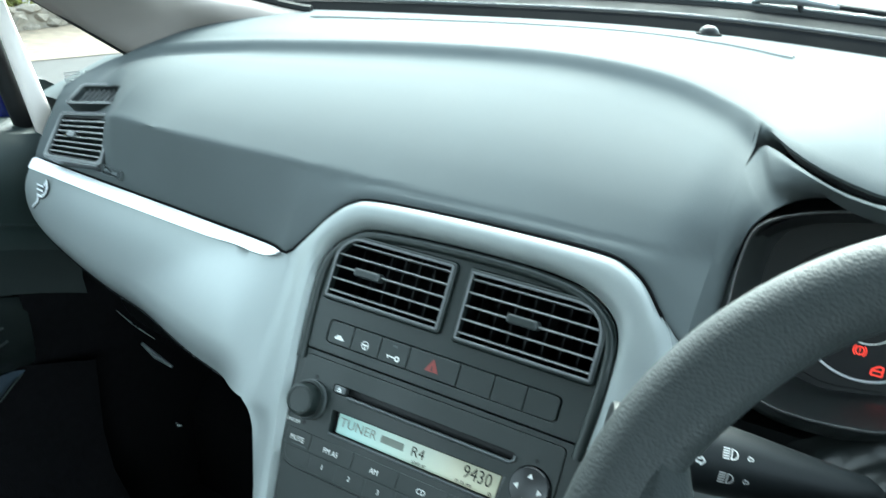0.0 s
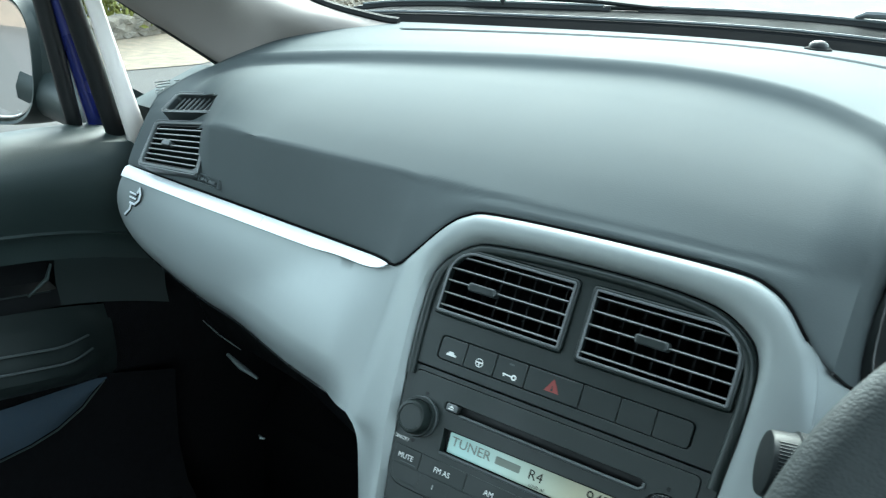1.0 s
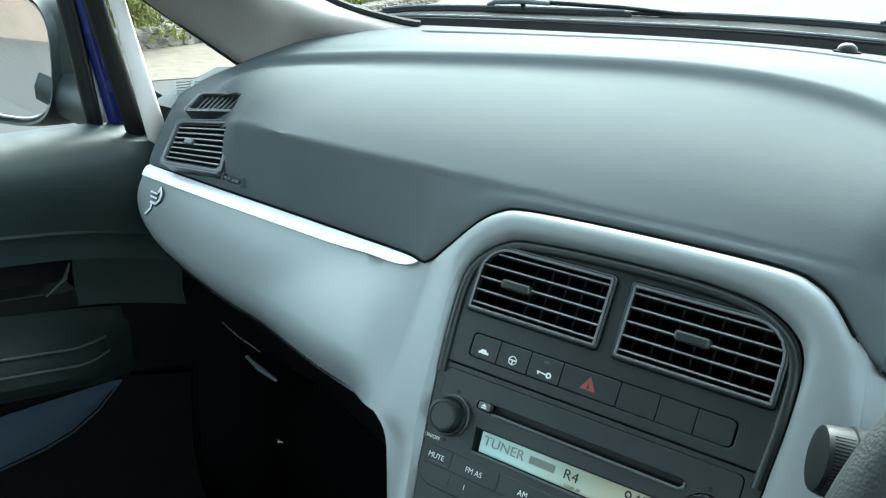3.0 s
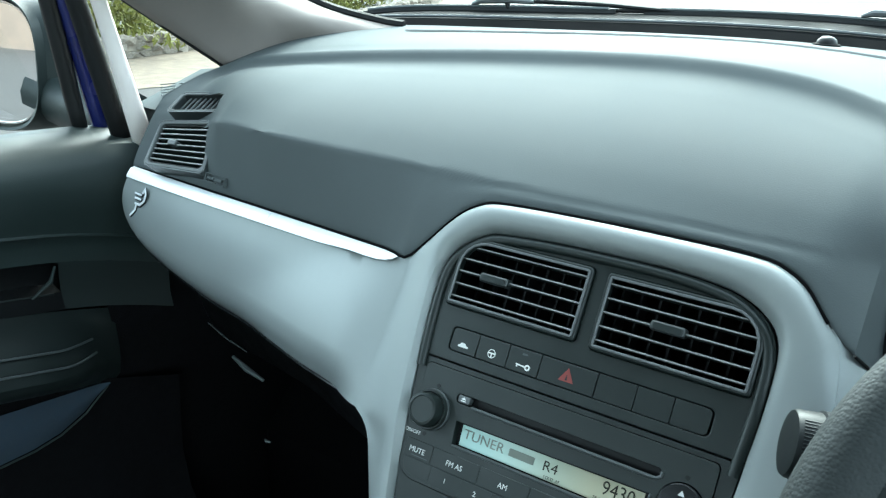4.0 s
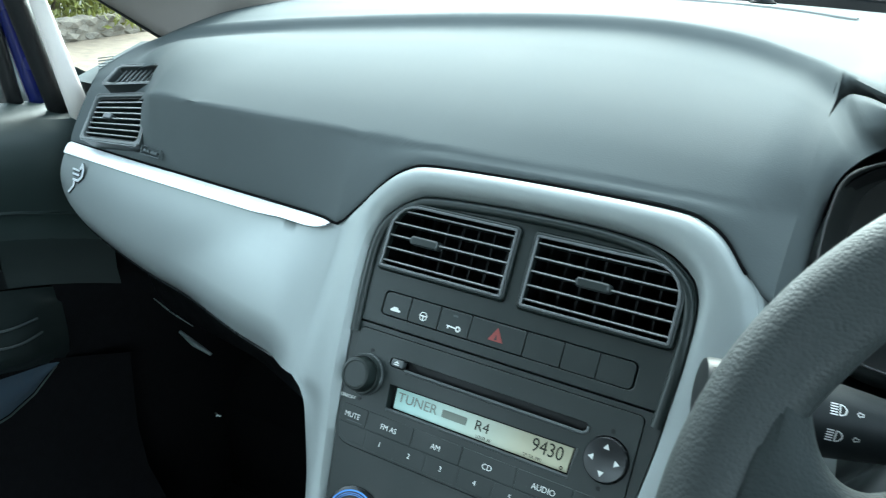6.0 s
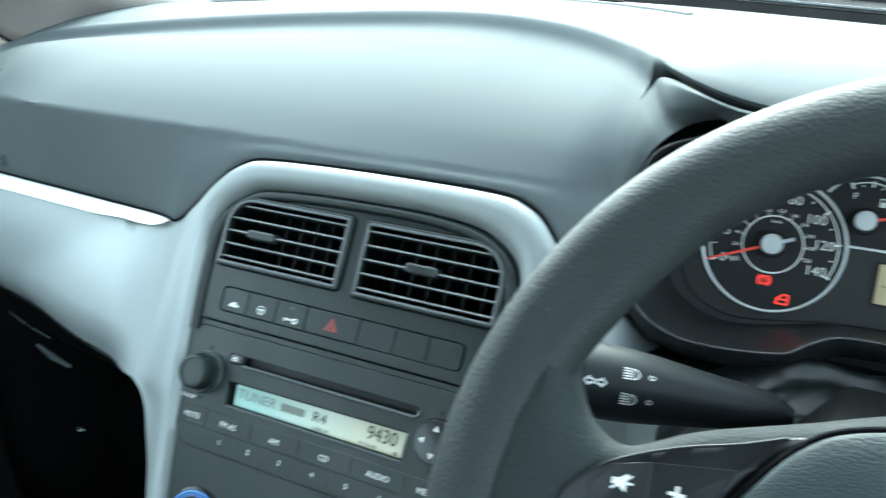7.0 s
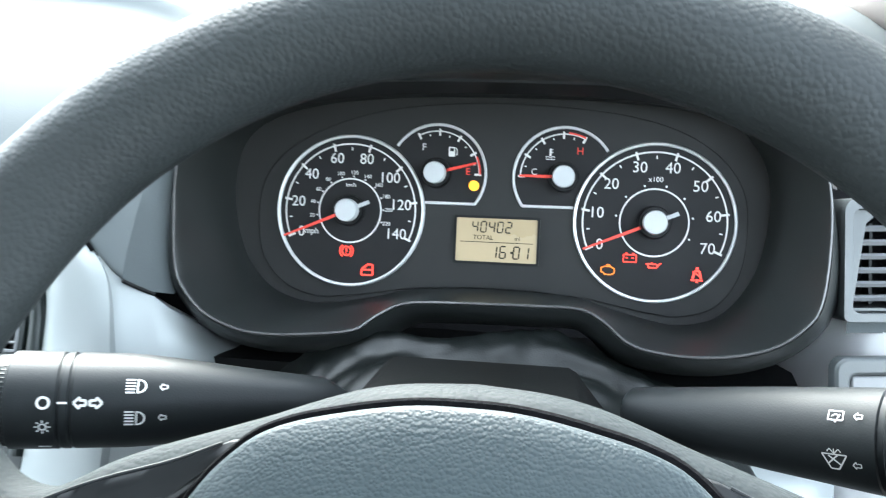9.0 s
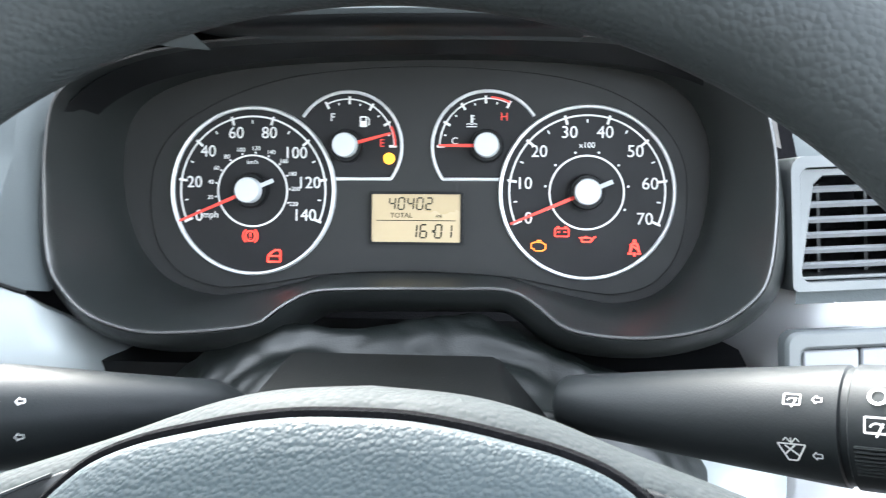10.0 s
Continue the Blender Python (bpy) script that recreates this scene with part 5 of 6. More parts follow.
def centre_stack():
    s = thing("centre_control_panel", "dark grey plastic centre control panel between the silver surround", "control panel", STACK)
    inn = [(-0.098, -0.240), (-0.1065, -0.190), (-0.1120, -0.150), (-0.1165, -0.120), (-0.1195, -0.090), (-0.1218, -0.060), (-0.1220, -0.030), (-0.1180, -0.0145), (-0.1092, -0.0040), (-0.0975, 0.0043), (-0.082, 0.0092), (-0.03, 0.0125), (0.04, 0.0132), (0.080, 0.0102), (0.0995, 0.0048), (0.1140, -0.0045), (0.1213, -0.0150), (0.1243, -0.030), (0.1243, -0.060), (0.1222, -0.090), (0.1202, -0.120), (0.111, -0.190), (0.102, -0.240)]
    o = [(p.x, p.y) for p in spline([(*q, 0) for q in inn], 90)]
    L = rounded(-0.1110, -0.0515, -0.0035, 0.0020, [0.003, 0.003, 0.004, 0.022])
    R = rounded(0.0070, -0.0530, 0.1160, 0.0015, [0.003, 0.003, 0.024, 0.003])
    B = rounded(-0.0985, -0.0840, 0.0985, -0.0660, 0.004)
    mid = [q for q in o if q[1] > -0.0905]
    top = [(-0.1193, -0.0920), *mid, (0.1220, -0.0920)]
    low = [q for q in o if q[1] < -0.0945]
    part("upper_panel", plate(top, -0.012, 0.0, [L, R, B]), PANEL, s, bevel=0.0008)
    split = len([q for q in low if q[0] < 0])
    lower = low[:split] + [(-0.1192, -0.0930), (0.1219, -0.0930)] + low[split:]
    part("lower_panel", plate(lower, -0.014, -0.0006, [rounded(-0.111, -0.1835, 0.111, -0.0965, [0.016, 0.016, 0.004, 0.004])]), PANEL, s, bevel=0.0008)
    # raised lip that frames both vents
    k = [q for q in o if q[1] > -0.10]
    bm = bmesh.new()
    path = [Vector((x * 0.972, y - 0.0040, 0.0008)) for x, y in k]
    tube(path, [0.0036] * len(path), 12, bm, up=(0, 0, 1), flat=0.8)
    part("raised_lip", bm, PANEL, s)
    centre_vent("centre_air_vent", "dark closed-vane centre air vent with ribbed tab", -0.1110, -0.0035, -0.0515, 0.0020, [0.003, 0.003, 0.004, 0.022], -0.0757, False)
    centre_vent("centre_air_vent", "dark open-vane centre air vent with ribbed tab", 0.0070, 0.1160, -0.0530, 0.0015, [0.003, 0.003, 0.024, 0.003], 0.0565, True)
    # row of seven buttons
    xs = [-0.0975, -0.0745, -0.0490, -0.0233, 0.0196, 0.0474, 0.0727, 0.0975]
    labels = ("boot release button", "steering button", "door lock button", "hazard lamp button", "blank", "blank", "blank")
    row = thing("switch_row", "row of dark dashboard push buttons under the vents", "switch row", STACK)
    for i in range(7):
        r = [0.0035 if i == 0 else 0.0006, 0.0035 if i == 6 else 0.0006, 0.0035 if i == 6 else 0.0006, 0.0035 if i == 0 else 0.0006]
        b = part("button" if i < 4 else "blank", plate(rounded(xs[i] + 0.0003, -0.0836, xs[i + 1] - 0.0003, -0.0664, r), -0.008, 0.0004 if i < 4 else 0.0001), PANEL, row, bevel=0.0006 if i < 4 else 0.0003)
        cx = (xs[i] + xs[i + 1]) / 2
        bm = bmesh.new()
        if i == 0:  # car outline
            bm.faces.new([bm.verts.new((cx + a, -0.0795 + b_, 0.0006)) for a, b_ in ((-0.0042, 0), (0.0042, 0), (0.0044, 0.0014), (0.0025, 0.0018), (0.0015, 0.0033), (-0.0019, 0.0033), (-0.0030, 0.0019), (-0.0043, 0.0014))])
            part("symbol", bm, WHITE, b)
        elif i == 1:  # wheel outline
            arc_band(0.0027, 0.0033, 0, 360, 0.0006, cx, -0.0770, 24, bm)
            bar(cx - 0.0027, -0.0767, cx + 0.0027, -0.0767, 0.0010, 0.0006, bm)
            bar(cx, -0.0770, cx, -0.0797, 0.0010, 0.0006, bm)
            part("symbol", bm, WHITE, b)
        elif i == 2:  # key outline
            arc_band(0.0010, 0.0022, 0, 360, 0.0006, cx + 0.0042, -0.0787, 16, bm)
            bar(cx - 0.0052, -0.0780, cx + 0.0022, -0.0786, 0.0010, 0.0006, bm)
            bar(cx - 0.0040, -0.0783, cx - 0.0040, -0.0800, 0.0010, 0.0006, bm)
            part("symbol", bm, WHITE, b)
            part("lamp", plate(rounded(cx - 0.002, -0.0708, cx + 0.002, -0.0694, 0.0004), 0.0003, 0.0006), GREY, b)
        elif i == 3:  # warning triangle
            bm.faces.new([bm.verts.new((cx + a, -0.0792 + b_, 0.0006)) for a, b_ in ((-0.0058, 0), (0.0058, 0), (0, 0.0098))])
            t = part("symbol", bm, HAZARD, b)
            part("inner_triangle", bar(cx, -0.0782, cx, -0.0745, 0.0018, 0.0008, None, 0.0004), PANEL, t)
    radio()
    heater()


def radio():
    r = thing("car_radio", "dark built-in car radio with lit grey green display", "car radio", STACK)
    slot = rounded(-0.0785, -0.1185, 0.0775, -0.1115, 0.003)
    lcd = [(-0.0715, -0.1485), (0.0722, -0.1485), (0.0740, -0.1290), (-0.0735, -0.1310)]
    knob = ring_shape(0.0155, 32, -0.0955, -0.1300)
    padh = ring_shape(0.0150, 32, 0.0935, -0.1300)
    part("front", plate(rounded(-0.1105, -0.1830, 0.1105, -0.0970, [0.016, 0.016, 0.004, 0.004]), -0.012, 0.0005, [slot, lcd, knob, padh]), PANEL, r, bevel=0.0006)
    part("slot_back", plate(slot, -0.012, -0.006), BLACK, r)
    part("slot_lip", tube([(-0.064, -0.1188, 0.0012), (0.0745, -0.1188, 0.0012), (0.0778, -0.1165, 0.0012), (0.0778, -0.1135, 0.001)], 0.0013, 8), GREY, r, "grey lip below the disc slot")
    e = part("eject_button", plate(rounded(-0.0765, -0.1178, -0.0665, -0.1122, 0.0012), -0.004, 0.0022), GREY, r, bevel=0.0008)
    bm = bmesh.new()
    bm.faces.new([bm.verts.new(p) for p in ((-0.0737, -0.1150, 0.0024), (-0.0693, -0.1150, 0.0024), (-0.0715, -0.1130, 0.0024))])
    bar(-0.0737, -0.1160, -0.0693, -0.1160, 0.0008, 0.0024, bm)
    part("symbol", bm, WHITE, e)
    # volume knob
    part("knob_well", plate(knob, -0.010, -0.006), BLACK, r)
    k = part("knob", lathe([(0.0150, -0.006), (0.0150, 0.0050), (0.0144, 0.0062), (0.0134, 0.0062), (0.0128, 0.0052), (0.0124, 0.0055), (0.0122, 0.0140), (0.0114, 0.0156), (0.0096, 0.0160), (0.0092, 0.0152), (0.0, 0.0150)], -0.0955, -0.1300, 40), PANEL, r)
    part("knob_ring", lathe([(0.0155, 0.0), (0.0155, 0.0030), (0.0150, 0.0034)], -0.0955, -0.1300, 40), GREY, r)
    for x, y in ((-0.0955, -0.1118), (-0.0955, -0.1484), (0.0935, -0.1115), (0.0935, -0.1484)):
        part("dot", lathe([(0.0016, 0.0004), (0.0016, 0.0008)], x, y, 12), BLACK, r)
    wording("ON/OFF", 0.0038, -0.1055, -0.1496, 0.0007, WHITE, r)
    # rocker pad with four arrows
    p = part("rocker_pad", lathe([(0.0144, -0.008), (0.0144, 0.003), (0.0135, 0.0042), (0.0, 0.0050)], 0.0935, -0.1300, 40), GLOSS, r)
    for a in range(4):
        c, s = math.cos(a * math.pi / 2), math.sin(a * math.pi / 2)
        bm = bmesh.new()
        bm.faces.new([bm.verts.new((0.0935 + x * c - y * s, -0.1300 + x * s + y * c, 0.0056)) for x, y in ((0.0070, -0.0021), (0.0070, 0.0021), (0.0106, 0))])
        part("arrow", bm, WHITE, p)
    # display
    part("display_well", plate(lcd, -0.009, -0.0062), BLACK, r)
    d = part("display", plate([(-0.0685, -0.1474), (0.0690, -0.1474), (0.0700, -0.1308), (-0.0695, -0.1325)], -0.0062, -0.0050), RLCD, r, "pale grey green liquid crystal display")
    part("display_bezel", tube([(-0.0715, -0.1488, 0.0), (0.0722, -0.1488, 0.0), (0.0742, -0.1290, 0.0)], 0.0012, 8), GREY, r)
    wording("TUNER", 0.0098, -0.0500, -0.1385, -0.0047, GLARE_INK, d, wide=1.08)
    part("station_bar", plate(rounded(-0.0290, -0.1412, -0.0090, -0.1358, 0.0006), -0.0050, -0.0047), GLARE_INK, d, "plain bar in the display, paled for glare")
    wording("R4", 0.0098, 0.0035, -0.1385, -0.0047, INK, d, wide=1.08)
    wording("9430", 0.0132, 0.0530, -0.1375, -0.0047, INK, d, wide=0.88)
    wording("LOUD  AF", 0.0030, 0.0065, -0.1455, -0.0047, INK, d, wide=0.9)
    wording("TP  TA  FM1", 0.0030, 0.0440, -0.1455, -0.0047, INK, d, wide=0.9)
    part("disc_symbol", arc_band(0.0006, 0.0013, 0, 360, -0.0047, 0.0650, -0.1455, 16), INK, d)
    # lower keys
    names = (("MUTE", -0.0969), ("FM AS", -0.0642), ("AM", -0.0238), ("CD", 0.0172), ("AUDIO", 0.0593), ("MENU", 0.0955))
    edges = [-0.1080, -0.0840, -0.0440, -0.0035, 0.0385, 0.0790, 0.1080]
    for i, (t, x) in enumerate(names):
        b = part("key", plate(rounded(edges[i] + 0.0004, -0.1680, edges[i + 1] - 0.0004, -0.1545, 0.0008), 0.0, 0.0010), PANEL, r, bevel=0.0004)
        wording(t, 0.0056, x, -0.1618, 0.0012, WHITE, b, wide=0.95)
    cx = (-0.0681, -0.0428, -0.0161, 0.0112, 0.0381, 0.0640)
    for i, x in enumerate(cx):
        b = part("key", plate(rounded(x - 0.0128, -0.1815, x + 0.0128, -0.1686, 0.0012), 0.0, 0.0007), PANEL, r, bevel=0.0003)
        wording(str(i + 1), 0.0050, x, -0.1746, 0.0009, WHITE, b)
    part("key", plate(rounded(-0.1065, -0.1800, -0.0815, -0.1686, [0.010, 0.001, 0.001, 0.001]), 0.0, 0.0007), PANEL, r, bevel=0.0003)
    part("key_line", bar(-0.1000, -0.1655, -0.0860, -0.1655, 0.0006, 0.0025), GREY, r)


def heater():
    h = thing("heater_controls", "round heater dial with blue and red ring and dark push keys", "heater controls", STACK)
    cx, cy = -0.0735, -0.2330
    part("dial_ring", lathe([(0.0245, -0.002), (0.0245, 0.001), (0.0230, 0.002), (0.0180, 0.002)], cx, cy, 48), GLOSS, h)
    part("cold_band", arc_band(0.0210, 0.0222, 60, 170, 0.0024, cx, cy), COLD, h, "blue printed band")
    for r in (0.0182, 0.0194):
        part("cold_band", arc_band(r, r + 0.0005, 75, 160, 0.0024, cx, cy), COLD, h, "blue printed band")
        part("hot_band", arc_band(r, r + 0.0005, 15, 70, 0.0024, cx, cy), RED, h, "red printed band")
    part("knob", lathe([(0.0165, 0.0), (0.0160, 0.012), (0.0145, 0.014), (0.0, 0.0145)], cx, cy, 40), PANEL, h)
    for i in range(3):
        b = part("key", plate(rounded(-0.040 + 0.025 * i, -0.238, -0.0165 + 0.025 * i, -0.205, 0.003), -0.004, 0.0022), PANEL, h, bevel=0.0008)
        if i == 0:
            part("symbol", plate(rounded(-0.0320, -0.2195, -0.0250, -0.2145, 0.001), 0.0020, 0.0026, [rounded(-0.0312, -0.2187, -0.0258, -0.2153, 0.0006)]), WHITE, b)


COLD = material("blue print", (0.10, 0.28, 0.75), 0.5, mottle=0.03)


# ---- instruments ----
def dial_marks(cx, cy, r, a0, a1, majors, minors, parent):
    """White scale arcs and ticks, angles in degrees."""
    bm = arc_band(r * 0.865, r * 0.885, a0, a1, 0.0012, cx, cy, 60)
    part("scale_line", bm, WHITE, parent)
    for i in range(majors):
        a = radians(a0 + (a1 - a0) * i / (majors - 1))
        part("tick", bar(cx + r * 0.80 * math.cos(a), cy + r * 0.80 * math.sin(a), cx + r * 0.905 * math.cos(a), cy + r * 0.905 * math.sin(a), r * 0.028, 0.0014), WHITE, parent)
    for i in range(minors):
        a = radians(a0 + (a1 - a0) * (i + 0.5) / minors)
        part("minor_tick", bar(cx + r * 0.79 * math.cos(a), cy + r * 0.79 * math.sin(a), cx + r * 0.83 * math.cos(a), cy + r * 0.83 * math.sin(a), r * 0.016, 0.0014), WHITE, parent)


def needle(cx, cy, ang, length, tail, parent, cap_r):
    n = part("needle", bar(cx, cy, cx + length * math.cos(radians(ang)), cy + length * math.sin(radians(ang)), 0.0020, 0.0060, None, 0.0011), RED, parent, "red pointer")
    c = part("needle_cap", lathe([(cap_r * 1.35, 0.0020), (cap_r * 1.35, 0.0050), (cap_r * 1.25, 0.0060)], cx, cy, 32), BLACK, parent)
    part("cap_disc", lathe([(cap_r, 0.0055), (cap_r, 0.0100), (cap_r * 0.93, 0.0112), (0.0, 0.0116)], cx, cy, 32), HUB, c, "pale needle cap")
    if tail:
        part("tail", bar(cx, cy, cx - tail * math.cos(radians(ang)), cy - tail * math.sin(radians(ang)), 0.0022, 0.0062), HUB, parent)


def instruments():
    k = thing("instrument_cluster", "black instrument cluster with four white-ringed dials and lit warning lamps", "instrument cluster", CLUSTER)
    face = [(p.x, p.y) for p in spline([(*q, 0) for q in FACE_OUT], 160, True)]
    grown = [(x * 1.02, (y - 0.02) * 1.03 + 0.02) for x, y in face]
    part("tub_floor", plate(grown, -0.008, -0.0012), FACE, k)
    carrier = [(p.x, p.y) for p in spline([(*q, 0) for q in CARRIER], 160, True)]
    part("face_plate", plate(carrier, -0.004, 0.0), FACE, k, "matt black dial carrier", bevel=0.0005)
    # tub between face and front rim
    A = spline([(*q, 0) for q in FACE_OUT], 160, True)
    B = spline([(*q, 0) for q in RIM_OUT], 160, True)
    rows = []
    for f, c in ((0.0, -0.004), (0.03, 0.004), (0.12, 0.012)):
        rows.append([(a.lerp(b, f).x, a.lerp(b, f).y, c) for a, b in zip(A, B)])
    for f in np.linspace(0.2, 1.0, 10):
        rows.append([(a.lerp(b, f).x, a.lerp(b, f).y, 0.013 + 0.045 * ((f - 0.12) / 0.88) ** 0.9) for a, b in zip(A, B)])
    lipline = []
    body_rows = [[], [], [], [], []]
    for i, q in enumerate(B):
        t = (B[(i + 1) % 160] - B[i - 1]).normalized()
        nrm = Vector((t.y, -t.x, 0))
        if nrm.dot(q - Vector((0, 0.02, 0))) < 0:
            nrm = -nrm
        wide = 0.04 + 0.96 * ease(-q.y, -0.05, 0.02)
        lipline.append((q.x, q.y, 0.0592))
        for j, (off, c) in enumerate(((0.0012, 0.0594), (0.0050, 0.0560), (0.0100, 0.0470), (0.0130, 0.0320), (0.0110, -0.004))):
            p = q + nrm * (off * wide)
            body_rows[j].append((p.x, p.y, c))
    rows += body_rows
    part("bezel", sheet(rows, True), BEZEL, k, "dark satin moulded bezel", edge=50)
    # highlight on the lip, put in as a bead paler than the bezel
    part("bezel_lip_glint", tube([*lipline, lipline[0]], 0.0007, 6, ends=False, up=(0, 0, 1)), LIP_GLINT, k, "thin paler bead for the highlight on the bezel lip")
    R = 0.0440
    for side, cx, words, r0 in ((-1, -0.0855, ("0", "20", "40", "60", "80", "100", "120", "140"), 0), (1, 0.0858, ("0", "10", "20", "30", "40", "50", "60", "70"), 0)):
        cy = 0.0117
        d = part("speedometer" if side < 0 else "rev_counter", lathe([(R * 0.985, 0.0), (R * 0.985, 0.0006), (0.0, 0.0006)], cx, cy, 64), DIAL, k, "black round dial with white figures")
        part("outer_ring", lathe([(R * 0.955, 0.0), (R * 0.96, 0.0022), (R * 0.985, 0.0026), (R * 1.0, 0.0012), (R * 1.0, 0.0)], cx, cy, 72), RING, d, "pale outer ring")
        a0, a1 = 204.0, -24.0
        dial_marks(cx, cy, R, a0, a1, 8, 7, d)
        for i, w in enumerate(words):
            a = radians(a0 + (a1 - a0) * i / 7)
            rr = R * (0.715 if len(w) < 3 else 0.685)
            wording(w, 0.0086, cx + rr * math.cos(a), cy + rr * math.sin(a) - 0.0004, 0.0012, WHITE, d, "figure", wide=0.98)
        part("inner_ring", arc_band(R * 0.408, R * 0.428, 0, 360, 0.0014, cx, cy, 64), WHITE, d)
        if side < 0:
            for i, w in enumerate(("20", "40", "60", "80", "100", "120", "140", "160", "180", "200", "220")):
                a = radians(189.0 - 20.7 * i)
                wording(w, 0.0031, cx + R * 0.52 * math.cos(a), cy + R * 0.50 * math.sin(a), 0.0012, WHITE, d, "small_figure")
                if i % 1 == 0:
                    part("dot", lathe([(0.0005, 0.001), (0.0005, 0.0014)], cx + R * 0.450 * math.cos(a), cy + R * 0.450 * math.sin(a), 8), WHITE, d)
            wording("mph", 0.0048, cx - 0.0225, cy - 0.0126, 0.0012, WHITE, d)
            wording("km/h", 0.0030, cx, cy + 0.0148, 0.0012, WHITE, d)
        else:
            wording("x100", 0.0040, cx, cy + 0.0235, 0.0012, WHITE, d)
            for i in range(8):
                a = radians(a0 + (a1 - a0) * i / 7)
                part("dot", lathe([(0.0006, 0.001), (0.0006, 0.0014)], cx + R * 0.47 * math.cos(a), cy + R * 0.47 * math.sin(a), 8), WHITE, d)
        needle(cx, cy, 203.0, R * 0.93, 0.0135, d, 0.0066)
    # fuel and temperature gauges with flat foot
    for side, cx, name in ((-1, -0.0355, "fuel_gauge"), (1, 0.0360, "temperature_gauge")):
        cy, r = 0.0347, 0.0283
        def shape(q):
            o = [(cx - 0.0060, cy - 0.0166), (cx + 0.0222, cy - 0.0166)]
            for i in range(56):
                a = radians(-36 + (147 + 36) * i / 55)
                o.append((cx + q * math.cos(a), cy + q * math.sin(a)))
            return o if side < 0 else [(2 * cx - x, y) for x, y in o]
        d = part(name, plate(shape(r * 0.96), -0.001, 0.0004), DIAL, k, "small black gauge with white rim")
        path = shape(r * 0.985)
        part("rim", tube([(x, y, 0.0008) for x, y in path], 0.00085, 6, up=(0, 0, 1)), RING, d, "pale gauge rim")
        a0, a1 = (117.0, 0.0) if side < 0 else (180.0, 63.0)
        part("scale_line", arc_band(r * 0.84, r * 0.865, a0, a1, 0.0012, cx, cy), WHITE, d)
        for i in range(5):
            a = radians(a0 + (a1 - a0) * i / 4)
            part("tick", bar(cx + r * 0.76 * math.cos(a), cy + r * 0.76 * math.sin(a), cx + r * 0.90 * math.cos(a), cy + r * 0.90 * math.sin(a), 0.0012, 0.0014), WHITE, d)
            if i < 4:
                a = radians(a0 + (a1 - a0) * (i + 0.5) / 4)
                part("minor_tick", bar(cx + r * 0.76 * math.cos(a), cy + r * 0.76 * math.sin(a), cx + r * 0.80 * math.cos(a), cy + r * 0.80 * math.sin(a), 0.0007, 0.0014), WHITE, d)
        b0, b1 = (0.0, 24.0) if side < 0 else (63.0, 86.0)
        part("red_zone", arc_band(r * 0.855, r * 0.89, b0, b1, 0.0016, cx, cy, 12), RED, d)
        if side < 0:
            wording("F", 0.0056, -0.0434, 0.0494, 0.0012, WHITE, d)
            wording("E", 0.0056, -0.0177, 0.0362, 0.0012, RED, d)
            needle(cx, cy, 15.0, r * 0.84, 0, d, 0.0062)
            bm = plate(rounded(-0.0292, 0.0446, -0.0256, 0.0500, 0.0004), 0.0010, 0.0014, [rounded(-0.0286, 0.0476, -0.0262, 0.0494, 0.0002)])
            stroke(bm, [(-0.0254, 0.0496), (-0.0244, 0.0486), (-0.0244, 0.0456), (-0.0252, 0.0456)], 0.0005, 0.0014)
            part("pump_symbol", bm, WHITE, d)
            part("fuel_lamp", lathe([(0.0029, 0.0008), (0.0029, 0.0016), (0.0, 0.0017)], -0.0140, 0.0285, 24), AMBER, d, "lit amber low fuel lamp")
        else:
            wording("C", 0.0050, 0.0195, 0.0373, 0.0012, WHITE, d)
            wording("H", 0.0056, 0.0444, 0.0494, 0.0012, RED, d)
            needle(cx, cy, 180.0, r * 0.86, 0, d, 0.0062)
            bm = bar(0.0281, 0.0464, 0.0281, 0.0505, 0.0012, 0.0014)
            bar(0.0281, 0.0500, 0.0296, 0.0500, 0.0005, 0.0014, bm)
            bar(0.0281, 0.0485, 0.0296, 0.0485, 0.0005, 0.0014, bm)
            stroke(bm, [(0.0255, 0.0457), (0.0266, 0.0462), (0.0281, 0.0456), (0.0296, 0.0462), (0.0307, 0.0457)], 0.0005, 0.0014)
            stroke(bm, [(0.0255, 0.0446), (0.0307, 0.0446)], 0.0005, 0.0014)
            part("coolant_symbol", bm, WHITE, d)
    # trip display
    d = part("trip_display", plate(rounded(-0.0228, -0.0140, 0.0228, 0.0104, 0.0006), -0.001, 0.0008), LCD, k, "amber backlit trip display")
    part("display_frame", plate(rounded(-0.0242, -0.0154, 0.0242, 0.0118, 0.0010), 0.0, 0.0016, [rounded(-0.0228, -0.0140, 0.0228, 0.0104, 0.0006)]), BLACK, d)
    part("divider", bar(-0.0205, -0.0030, 0.0205, -0.0030, 0.0004, 0.0010), INK, d)
    seven("40402", -0.0122, 0.0056, 0.0037, 0.0064, d)
    wording("TOTAL", 0.0036, -0.0075, -0.0005, 0.0010, INK, d)
    wording("mi", 0.0032, 0.0118, -0.0005, 0.0010, INK, d)
    seven("16:01", -0.0012, -0.0084, 0.0040, 0.0072, d)
    # warning lamps
    def lamp(name, x, y, mat, shapes, label):
        bm = bmesh.new()
        for f in shapes:
            f(bm)
        bm.transform(Matrix.Translation((x, y, 0.0016)))
        part(name, bm, mat, k, label)
    ringf = lambda r0, r1, a, b: (lambda bm: arc_band(r0, r1, a, b, 0, 0, 0, 24, bm))
    ln = lambda pts, w: (lambda bm: stroke(bm, pts, w, 0.0))
